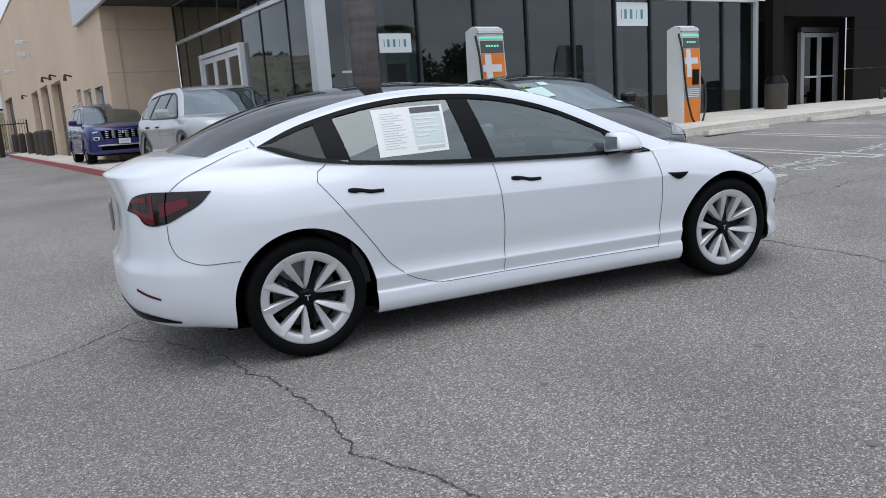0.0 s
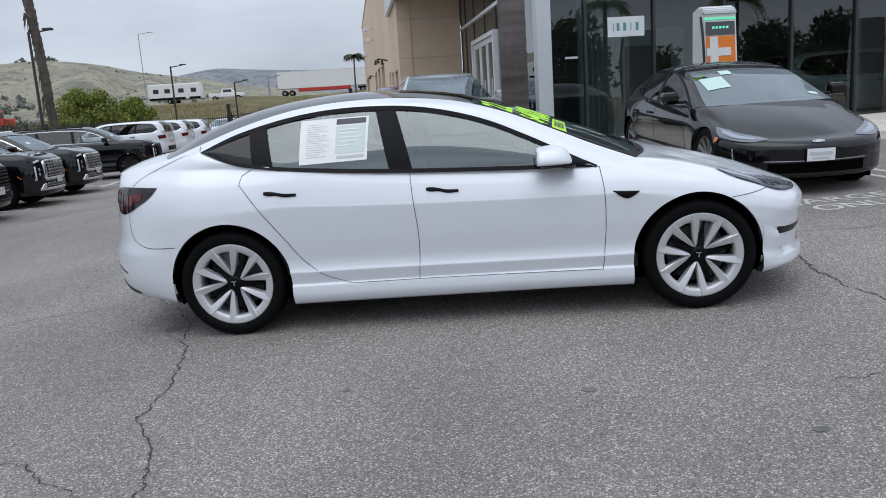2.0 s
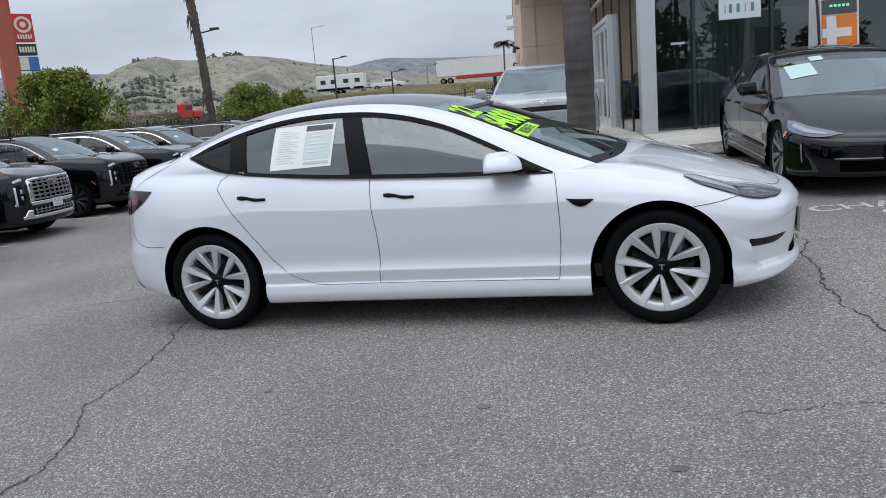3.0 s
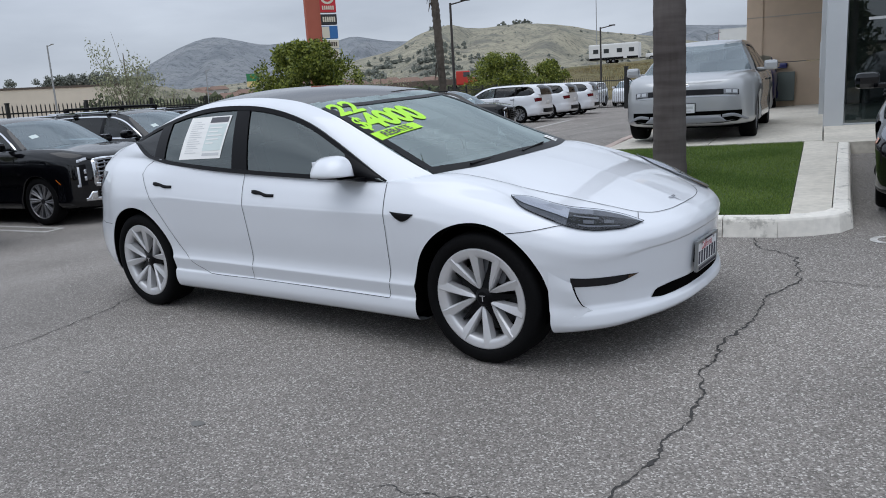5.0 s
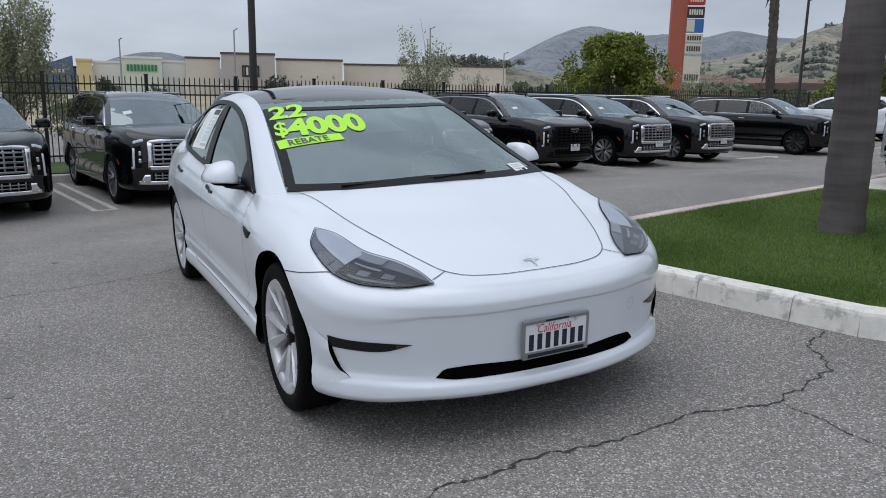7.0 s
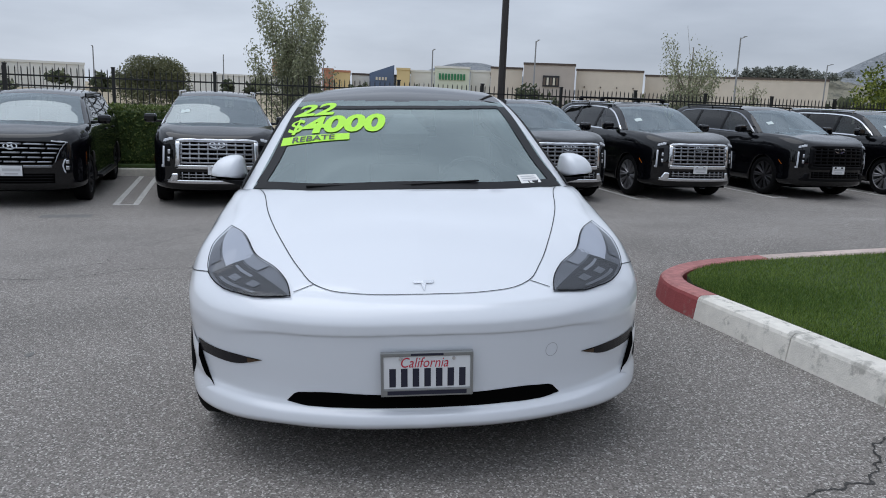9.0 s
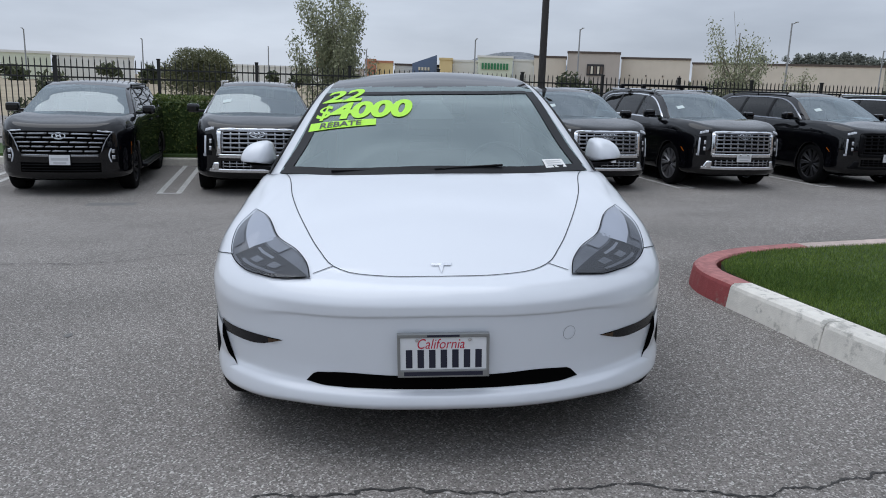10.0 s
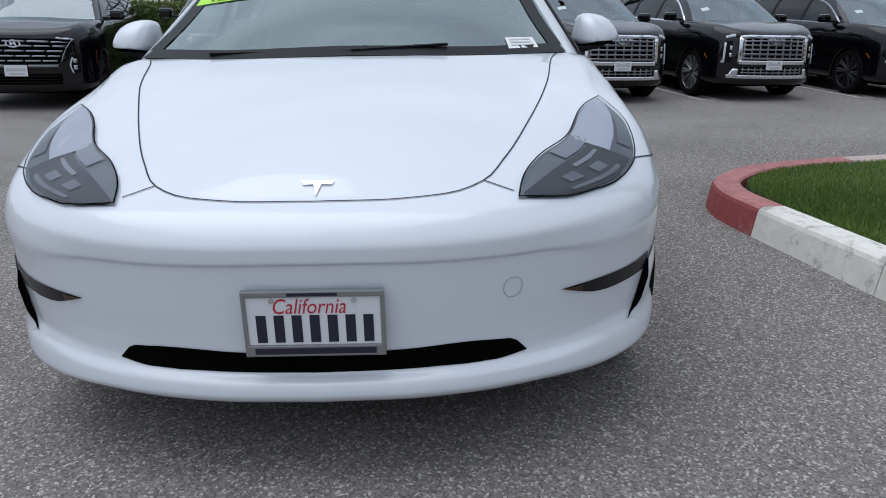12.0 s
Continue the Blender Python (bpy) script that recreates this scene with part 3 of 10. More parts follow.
def patch(name, skin, a, b, n, m, lift, material, parent, label="", rim=0.0):
    """A plate that lies on the surface between two curves, with a thin edge all round."""
    a, b = spline3(a, n), spline3(b, n)
    bm = bmesh.new()
    rows = []
    for j in range(m + 1):
        t = j / m
        rows.append([skin.at(a[k] * (1 - t) + b[k] * t, lift) for k in range(n)])
    put_grid(bm, rows)
    bmesh.ops.remove_doubles(bm, verts=bm.verts, dist=0.0004)
    if rim:
        edges = [e for e in bm.edges if e.is_boundary]
        ex = bmesh.ops.extrude_edge_only(bm, edges=edges)
        for v in [g for g in ex["geom"] if isinstance(g, bmesh.types.BMVert)]:
            v.co = skin.at(v.co, -rim)
    bmesh.ops.recalc_face_normals(bm, faces=bm.faces)
    return part(name, bm, material, parent, label, smooth=True)


def put_ribbon(bm, skin, pts, width, lift, n=40):
    """A narrow strip that follows a line on the surface."""
    c = spline3(pts, n)
    p = [skin.at(q, lift) for q in c]
    q = [skin.at(q, lift + 0.05) for q in c]
    rows = [[], []]
    for k in range(n):
        d = p[min(k + 1, n - 1)] - p[max(k - 1, 0)]
        side = d.cross(q[k] - p[k]).normalized() * (width / 2)
        rows[0].append(p[k] + side)
        rows[1].append(p[k] - side)
    put_grid(bm, rows)
    return bm


def seam(name, skin, lines, material, parent, width=0.005, lift=0.0022):
    bm = bmesh.new()
    for pts in lines:
        put_ribbon(bm, skin, pts, width, lift)
    return part(name, bm, material, parent)


def lettering(text, size=1.0, offset=0.0, shear=0.0):
    """The outline of a text in the built-in font as plan triangles, scaled to the unit square."""
    cu = bpy.data.curves.new("letters", "FONT")
    cu.body, cu.offset, cu.shear, cu.resolution_u = text, offset, shear, 4
    ob = bpy.data.objects.new("letters", cu)
    scene.collection.objects.link(ob)
    dg = bpy.context.evaluated_depsgraph_get()
    me = ob.evaluated_get(dg).to_mesh()
    co = np.array([v.co[:] for v in me.vertices])
    lo, hi = co.min(0), co.max(0)
    pts = (co[:, :2] - lo[:2]) / (hi[:2] - lo[:2])
    faces = [tuple(p.vertices) for p in me.polygons]
    ob.evaluated_get(dg).to_mesh_clear()
    bpy.data.objects.remove(ob)
    bpy.data.curves.remove(cu)
    return pts, faces


def put_letters(bm, letters, place, cuts=0):
    """Lays a text on a surface: place(u, v) gives the point for the unit square."""
    pts, faces = letters
    tmp = bmesh.new()
    vs = [tmp.verts.new((u, v, 0)) for u, v in pts]
    for f in faces:
        try:
            tmp.faces.new([vs[i] for i in f])
        except ValueError:
            pass
    bmesh.ops.triangulate(tmp, faces=tmp.faces)
    if cuts:
        long = [e for e in tmp.edges if e.calc_length() > 0.12]
        bmesh.ops.subdivide_edges(tmp, edges=long, cuts=cuts)
        bmesh.ops.triangulate(tmp, faces=tmp.faces)
    tmp.verts.index_update()
    made = [bm.verts.new(place(v.co.x, v.co.y)) for v in tmp.verts]
    for f in tmp.faces:
        try:
            bm.faces.new([made[v.index] for v in f.verts])
        except ValueError:
            pass
    tmp.free()
    return bm


LENS_DARK = glass("clear_lamp_lens", (0.80, 0.82, 0.85), 0.02, 1.32)
LAMP_BACK = mat("lamp_housing_grey", (0.15, 0.155, 0.168), 0.4, metal=0.3, vary=0.35, scale=14)
LAMP_SHADE = mat("lamp_bezel_dark", (0.008, 0.008, 0.010), 0.35, vary=0.3, scale=20)
LAMP_PALE = mat("lamp_pale_guide", (0.50, 0.515, 0.56), 0.35)
LAMP_MID = mat("lamp_smoked_guide", (0.25, 0.258, 0.28), 0.35)
LAMP_SILVER = mat("lamp_reflector", (0.55, 0.56, 0.58), 0.25, metal=0.8)
LAMP_WHITE = mat("lamp_light_guide", (0.62, 0.64, 0.68), 0.3)
RED_LENS = mat("red_lamp_lens", (0.105, 0.003, 0.007), 0.15, coat=1.0, spec=0.1, coat_ior=1.4)
SMOKE_LENS = mat("smoked_red_lens", (0.010, 0.004, 0.005), 0.15, coat=1.0, spec=0.1, coat_ior=1.4)
AMBER = mat("amber_lens", (0.55, 0.14, 0.01), 0.2, coat=1.0)
PAPER = mat("white_paper", (0.78, 0.78, 0.76), 0.8, vary=0.03, scale=8)
PRINT = mat("grey_print", (0.52, 0.53, 0.54), 0.8)
PRINT_DARK = mat("dark_print", (0.10, 0.10, 0.11), 0.8)
PRINT_MINT = mat("pale_mint_paper", (0.55, 0.72, 0.66), 0.8)
PRINT_TEAL = mat("pale_teal_print", (0.58, 0.655, 0.64), 0.8)
LIME = mat("lime_window_vinyl", (0.42, 0.83, 0.02), 0.45)
PLATE_WHITE = mat("plate_white", (0.72, 0.73, 0.74), 0.4)
PLATE_INK = mat("plate_ink", (0.012, 0.013, 0.03), 0.5)
SCRIPT_RED = mat("red_script", (0.5, 0.02, 0.05), 0.5)
PEWTER = mat("pewter_frame", (0.33, 0.34, 0.34), 0.35, metal=0.8)
CABIN = mat("black_cabin_trim", (0.06, 0.061, 0.064), 0.6, vary=0.2, scale=30)
SEAT = mat("black_seat_cover", (0.10, 0.101, 0.105), 0.5, bump=0.2, bscale=60)


def blade_wheel(parent, m):
    """The sedan's wheel: low-profile tyre, five pairs of bright blades over a black core."""
    w = empty("wheel")
    w.parent = parent
    w.matrix_basis = m
    R, r, h = 0.335, 0.259, 0.118
    bm = bmesh.new()
    put_lathe(bm, [(-h * 0.8, r * 0.97), (-h, r * 1.05), (-h * 0.99, R * 0.92), (-h * 0.85, R * 0.98), (-h * 0.55, R), (h * 0.55, R), (h * 0.85, R * 0.982), (h * 0.96, R * 0.945), (h, R * 0.89), (h * 0.985, r * 1.035), (h * 0.9, r * 1.0), (h * 0.8, r * 0.97)], 72)
    part("tyre", bm, RUBBER, w, smooth=True)
    rim = part("rim", put_lathe(bmesh.new(), [(-h * 0.8, r * 0.86), (h * 0.50, r * 0.80), (h * 0.80, r * 0.805), (h * 0.865, r * 0.825), (h * 0.90, r * 0.88), (h * 0.93, r * 0.965), (h * 0.93, r * 0.988), (h * 0.88, r * 1.0)], 72), ALLOY, w, smooth=True)
    # five forked pairs: each pair springs from one point near the hub and opens towards the rim
    first = radians(114 if m.translation.x > 0 else 100)
    for k in range(5):
        for s in (-1, 1):
            c = first + 2 * math.pi * k / 5
            rows = []
            for t, ang, wd, off in ((0.185, 3.0, 0.006, 0.60), (0.23, 7.0, 0.016, 0.63), (0.32, 11.0, 0.026, 0.68), (0.50, 14.6, 0.036, 0.76), (0.70, 16.8, 0.046, 0.84), (0.84, 17.8, 0.054, 0.895), (0.955, 18.2, 0.060, 0.93)):
                a = c + s * radians(ang)
                cx, cy = math.cos(a) * r * t, math.sin(a) * r * t
                px, py = -math.sin(a) * s, math.cos(a) * s
                i, o = wd * 0.46, wd * 0.54
                rows.append([(h * off - 0.045, cx - px * i, cy - py * i), (h * off - 0.006, cx - px * i, cy - py * i), (h * off + 0.004, cx - px * i * 0.62, cy - py * i * 0.62), (h * off - 0.005, cx + px * o * 0.9, cy + py * o * 0.9), (h * off - 0.045, cx + px * o, cy + py * o)])
            bm = bmesh.new()
            put_grid(bm, rows)
            bmesh.ops.recalc_face_normals(bm, faces=bm.faces)
            part("spoke", bm, ALLOY, rim)
    bm = bmesh.new()
    put_lathe(bm, [(h * 0.2, r * 0.23), (h * 0.50, r * 0.215), (h * 0.60, r * 0.18), (h * 0.68, r * 0.12), (h * 0.70, 0.001)], 30)
    for k in range(5):
        a = first + 2 * math.pi * (k + 0.5) / 5
        ux, uy, vx, vy = math.cos(a) * r, math.sin(a) * r, -math.sin(a), math.cos(a)
        put_grid(bm, [[(h * z - 0.03, ux * t - vx * q, uy * t - vy * q), (h * z, ux * t - vx * q * 0.7, uy * t - vy * q * 0.7), (h * z, ux * t + vx * q * 0.7, uy * t + vy * q * 0.7), (h * z - 0.03, ux * t + vx * q, uy * t + vy * q)] for t, q, z in ((0.15, 0.030, 0.58), (0.32, 0.026, 0.50), (0.55, 0.014, 0.42), (0.82, 0.008, 0.36))])
    bmesh.ops.recalc_face_normals(bm, faces=bm.faces)
    core = part("hub_cap", bm, TRIM_BLACK, w)
    bm = bmesh.new()
    put_box(bm, h * 0.695, h * 0.715, -0.016, 0.016, 0.008, 0.013)
    put_box(bm, h * 0.695, h * 0.715, -0.003, 0.003, -0.018, 0.009)
    part("badge", bm, LAMP_SILVER, core)
    bm = bmesh.new()
    put_lathe(bm, [(-h * 0.05, 0.03), (-h * 0.05, r * 0.68), (h * 0.14, r * 0.68), (h * 0.14, 0.03)], 48)
    part("brake_disc", bm, STEEL, w)
    bm = bmesh.new()
    put_lathe(bm, [(-h * 0.62, r * 0.93), (-h * 0.55, 0.02)], 40)
    part("brake_shield", bm, GAP, w)
    bm = put_box(bmesh.new(), -h * 0.2, h * 0.34, r * 0.34, r * 0.78, -r * 0.30, r * 0.30, 0.015, Matrix.Rotation(radians(70 if m.translation.x > 0 else 110), 4, "X"))
    part("brake_caliper", bm, LAMP_BACK, w)
    return w


def seat_shape(x, y, z, width, lean=14):
    """A moulded car seat with cushion, backrest and headrest."""
    bm = bmesh.new()
    put_box(bm, x - 0.26, x + 0.27, y - width / 2, y + width / 2, z, z + 0.17, 0.05, None)
    t = Matrix.Translation((x - 0.22, y, z + 0.12)) @ Matrix.Rotation(radians(-lean), 4, "Y")
    put_box(bm, -0.07, 0.07, -width / 2, width / 2, 0.0, 0.58, 0.05, t)
    put_box(bm, -0.055, 0.045, -0.13, 0.13, 0.56, 0.78, 0.04, t)
    return bm


def white_sedan():
    car = tagged(empty("sedan_car", LEVEL), "glossy white electric sedan with glass roof and lime windscreen lettering", "car")
    whole = dict(SEDAN, arches=[])
    sh = shell(SEDAN, 260, 99, 160)
    full = body_bmesh(sh, whole)
    skin = Skin(full)
    full.free()
    bm = body_bmesh(sh, SEDAN)
    # the one painted surface is cut into the panels that one could lift away; normals run on across the joints
    bm.normal_update()
    hood_edge = pchip([1.10, 1.48, 1.74, 1.95, 2.06, 2.11], [0.70, 0.612, 0.529, 0.445, 0.388, 0.30])

    def region(p):
        y = abs(p.y)
        if p.x > 1.08 and p.z > 0.66 and y < float(hood_edge(p.x)) and p.x < 2.145:
            return "bonnet"
        if p.x > 1.80 and p.z < 0.70 - 0.35 * max(0, y - 0.45) * 0.0:
            return "front_bumper"
        if p.x < -1.80 and p.z < 0.60:
            return "rear_bumper"
        if p.x < -1.62 and y < 0.70 and p.z > 0.6:
            return "boot_lid"
        if -0.26 < p.x < 0.88 and 0.30 < p.z < 0.96 and y > 0.7:
            return "front_door"
        rear_edge = -0.67 - 0.62 * max(0.0, min(1.0, (p.z - 0.31) / 0.62)) ** 0.8
        if rear_edge < p.x <= -0.26 and 0.305 < p.z < 1.05 and y > 0.7:
            return "rear_door"
        return "body"

    me = bpy.data.meshes.new("panels")
    bm.to_mesh(me)
    nor = {v.index: v.normal.copy() for v in bm.verts}
    groups = {}
    bm.verts.index_update()
    for f in bm.faces:
        c = f.calc_center_median()
        if abs(c.y) > 0.5 and any((c.x - ax) ** 2 + (c.z - az) ** 2 < (ar - 0.004) ** 2 for ax, az, ar in SEDAN["arches"]):
            continue
        kind = region(c)
        side = 0 if kind in ("bonnet", "front_bumper", "rear_bumper", "boot_lid", "body") else (1 if c.y > 0 else -1)
        groups.setdefault((kind, side), []).append([v.index for v in f.verts])
    co = [v.co.copy() for v in bm.verts]
    for (kind, side), faces in sorted(groups.items()):
        used = sorted({i for f in faces for i in f})
        at = {i: k for k, i in enumerate(used)}
        pm = bpy.data.meshes.new(kind)
        pm.from_pydata([co[i] for i in used], [], [[at[i] for i in f] for f in faces])
        pm.materials.append(WHITE_PAINT)
        pm.polygons.foreach_set("use_smooth", [True] * len(pm.polygons))
        pm.normals_split_custom_set_from_vertices([nor[i] for i in used])
        ob = new(kind, pm)
        ob.parent = car
    bm.free()
    bpy.data.meshes.remove(me)
    # glass
    glass_pane("windscreen", sh, "roof", lambda q, s: q[0] > 0.10 + 0.10 * (1 - abs(q[1]) / 0.6), WIND_GLASS, car)
    glass_pane("roof_panel", sh, "roof", lambda q, s: -0.92 < q[0] <= 0.10 + 0.10 * (1 - abs(q[1]) / 0.6), ROOF_GLASS, car)
    glass_pane("rear_window", sh, "roof", lambda q, s: q[0] <= -0.92, ROOF_GLASS, car)
    for s in (1, -1):
        glass_pane("front_door_window", sh, "side", lambda q, g: g == s and q[0] > -0.36, CAR_GLASS, car)
        glass_pane("rear_door_window", sh, "side", lambda q, g: g == s and -1.17 < q[0] <= -0.36, CAR_GLASS, car)
        glass_pane("quarter_window", sh, "side", lambda q, g: g == s and q[0] <= -1.17, PRIVACY_GLASS, car)
    sb = bmesh.new()
    for s in (1, -1):
        put_grid(sb, sh["side"] if s > 0 else mirrored(sh["side"]))
    side_skin = Skin(sb)
    sb.free()
    rb = bmesh.new()
    for s in (1, -1):
        put_grid(rb, sh["roof"] if s > 0 else mirrored(sh["roof"]))
    bmesh.ops.remove_doubles(rb, verts=rb.verts, dist=0.001)
    roof_skin = Skin(rb)
    rb.free()
    c0, c1 = sh["c"][0], sh["c"][1]
    for s in (1, -1):
        # black surround of the side windows
        bm = bmesh.new()
        for edge, other, wd in ((c1, c0, 0.030), (c0, c1, 0.026)):
            near = spline3(edge, 150)
            far = np.array([other[np.argmin(np.linalg.norm(other - p, axis=1) + 3 * np.abs(other[:, 0] - p[0]))] for p in near])
            d = far - near
            ln = np.maximum(np.linalg.norm(d, axis=1), 1e-6)[:, None]
            inner = near + d * np.minimum(1, wd / ln)
            rows = [near + [0, 0.004, 0], near + [0, 0.012, 0.002], inner + [0, 0.012, 0.002], inner + [0, 0.0, 0]]
            put_grid(bm, [r * [1, s, 1] for r in rows])
        part("window_trim", bm, TRIM_BLACK, car)
        f = (lambda p: p) if s > 0 else flipped
        patch("door_pillar", side_skin, f([(-0.47, 0.65, 1.345), (-0.39, 0.84, 0.965)]), f([(-0.345, 0.655, 1.342), (-0.245, 0.84, 0.955)]), 14, 4, 0.006, TRIM_BLACK, car)
        patch("door_pillar", side_skin, f([(-1.275, 0.66, 1.262), (-1.24, 0.81, 1.045)]), f([(-1.165, 0.65, 1.285), (-1.11, 0.83, 1.03)]), 12, 3, 0.006, TRIM_BLACK, car)
        patch("door_pillar", side_skin, f([(0.52, 0.76, 1.07), (0.60, 0.84, 0.915)]), f([(0.84, 0.82, 0.915), (0.86, 0.825, 0.907)]), 10, 6, 0.006, TRIM_BLACK, car)
        # lamps
        top = [(1.569, 0.748, 0.821), (1.65, 0.69, 0.805), (1.82, 0.615, 0.748), (1.94, 0.528, 0.72), (2.04, 0.480, 0.690), (2.112, 0.462, 0.652)]
        bot = [(1.569, 0.748, 0.821), (1.65, 0.795, 0.778), (1.774, 0.797, 0.722), (1.856, 0.78, 0.684), (1.93, 0.74, 0.66), (2.02, 0.655, 0.648), (2.08, 0.562, 0.638), (2.112, 0.462, 0.652)]
        lamp = patch("headlight", skin, f(top), f(bot), 40, 14, 0.002, LAMP_BACK, car, "clear-lensed wraparound headlight with grey housing")
        t3, b3 = spline3(top, 30), spline3(bot, 30)

        def band(a, b, n0, n1):
            return [tuple(t3[k] * (1 - a) + b3[k] * a) for k in range(n0, n1, 3)], [tuple(t3[k] * (1 - b) + b3[k] * b) for k in range(n0, n1, 3)]

        # the pale upper guides also carry the sky's reflection in their colour
        for a, b, n0, n1, mt, nm in ((0.04, 0.66, 1, 14, LAMP_PALE, "light_guide"), (0.04, 0.30, 12, 21, LAMP_MID, "light_guide"), (0.34, 0.955, 13, 29, LAMP_SHADE, "bezel"), (0.72, 0.955, 5, 14, LAMP_BACK, "bezel")):
            u, v = band(a, b, n0, n1)
            patch(nm, skin, f(u), f(v), 30, 8, 0.006, mt, lamp)
        # small paler patches on the dark bezel paint in the projectors' glints
        for a, b, n0, n1, mt in ((0.46, 0.52, 14, 20, LAMP_MID), (0.62, 0.78, 16, 19, LAMP_BACK), (0.55, 0.74, 20, 23, LAMP_BACK), (0.84, 0.90, 15, 24, LAMP_BACK)):
            u = [tuple(t3[k] * (1 - a) + b3[k] * a) for k in range(n0, n1)]
            v = [tuple(t3[k] * (1 - b) + b3[k] * b) for k in range(n0, n1)]
            patch("projector", skin, f(u), f(v), 12, 4, 0.0085, mt, lamp)
        patch("lens", skin, f(top), f(bot), 40, 14, 0.012, LENS_DARK, lamp)
        seam("lamp_edge", skin, [f(top), f(bot)], GAP, lamp, 0.004, 0.009)
        ft = [(1.898, 0.818, 0.468), (1.95, 0.775, 0.460), (2.06, 0.63, 0.452), (2.105, 0.555, 0.445)]
        fb = [(1.900, 0.816, 0.424), (1.97, 0.75, 0.418), (2.05, 0.64, 0.420), (2.105, 0.555, 0.445)]
        fog = patch("fog_lamp", skin, f(ft), f(fb), 24, 4, 0.003, SMOKE_BLACK, car, "dark slim fog lamp slot")
        patch("turn_lamp", skin, f([(2.075, 0.61, 0.447), (2.088, 0.585, 0.446), (2.100, 0.562, 0.446)]), f([(2.075, 0.61, 0.430), (2.088, 0.585, 0.437), (2.100, 0.562, 0.444)]), 8, 3, 0.006, AMBER_DULL, fog)
        # the flank stands proud of the bumper's face: a white fold with a black step that looks forward
        edge = [(1.900, 0.816, 0.445), (1.912, 0.802, 0.38), (1.935, 0.778, 0.32), (1.962, 0.748, 0.285)]
        back = [(1.822, 0.89, 0.50), (1.818, 0.89, 0.37), (1.818, 0.88, 0.30), (1.835, 0.86, 0.24)]
        e3, b3_ = spline3(f(edge), 14), spline3(f(back), 14)
        high = [0.018 * min(1.0, 0.35 + 0.9 * k / 4) * min(1.0, (13.4 - k) / 6) for k in range(14)]
        bm = bmesh.new()
        put_grid(bm, [[skin.at(e3[k] * (1 - u) + b3_[k] * u, 0.0008 + high[k] * (1 - u) + 0.005 * u * min(1.0, k / 4, (13 - k) / 3)) for k in range(14)] for u in (0, 0.15, 0.35, 0.6, 0.8, 1.0)])
        bmesh.ops.recalc_face_normals(bm, faces=bm.faces)
        part("bumper_fold", bm, WHITE_PAINT, car, smooth=True)
        inner = spline3(f([(x + 0.005 * w, y - 0.009 * w, z - 0.003 * w) for (x, y, z), w in zip(edge, (1.0, 0.9, 0.62, 0.05))]), 14)
        bm = bmesh.new()
        put_grid(bm, [[skin.at(e3[k], 0.0008 + high[k] * 0.98) for k in range(14)], [skin.at(e3[k], 0.0025) for k in range(14)]] + [[skin.at(e3[k] * (1 - u) + inner[k] * u, 0.0025) for k in range(14)] for u in (0.33, 0.66, 1.0)])
        part("air_slot", bm, GAP, car)
        tt = [(-1.859, 0.805, 0.961), (-1.997, 0.755, 0.967), (-2.067, 0.715, 0.968), (-2.191, 0.606, 0.96), (-2.239, 0.554, 0.94), (-2.277, 0.513, 0.873)]
        tb = [(-1.859, 0.805, 0.961), (-1.916, 0.812, 0.907), (-2.015, 0.788, 0.851), (-2.094, 0.75, 0.811), (-2.205, 0.646, 0.814), (-2.223, 0.615, 0.846), (-2.277, 0.513, 0.873)]
        tail = patch("tail_light", skin, f(tt), f(tb), 40, 10, 0.004, SMOKE_LENS, car, "smoked red tail light")
        p3, q3 = spline3(tt, 30), spline3(tb, 30)
        for a, b, n0, n1 in ((0.35, 0.75, 7, 16), (0.10, 0.95, 17, 19), (0.62, 0.92, 17, 27), (0.12, 0.30, 19, 28)):
            u = [tuple(p3[k] * (1 - a) + q3[k] * a) for k in range(n0, n1)]
            v = [tuple(p3[k] * (1 - b) + q3[k] * b) for k in range(n0, n1)]
            patch("lamp_segment", skin, f(u), f(v), 12, 3, 0.006, RED_LENS, tail)
        seam("lamp_joint", skin, [f([(-2.075, 0.712, 0.968), (-2.09, 0.735, 0.88), (-2.094, 0.75, 0.811)])], GAP, tail, 0.006, 0.007)
        patch("reflector", skin, f([(-2.285, 0.621, 0.472), (-2.237, 0.684, 0.446), (-2.176, 0.745, 0.424)]), f([(-2.285, 0.621, 0.455), (-2.237, 0.684, 0.430), (-2.176, 0.745, 0.412)]), 14, 2, 0.003, RED_LENS, car)
        patch("diffuser", skin, f([(-2.39, 0.02, 0.36), (-2.36, 0.35, 0.355), (-2.29, 0.56, 0.34), (-2.20, 0.70, 0.315), (-2.10, 0.79, 0.285)]), f([(-2.39, 0.02, 0.285), (-2.36, 0.35, 0.28), (-2.29, 0.56, 0.275), (-2.20, 0.70, 0.27), (-2.10, 0.79, 0.27)]), 24, 4, 0.004, TRIM_BLACK, car, "black lower bumper strip")
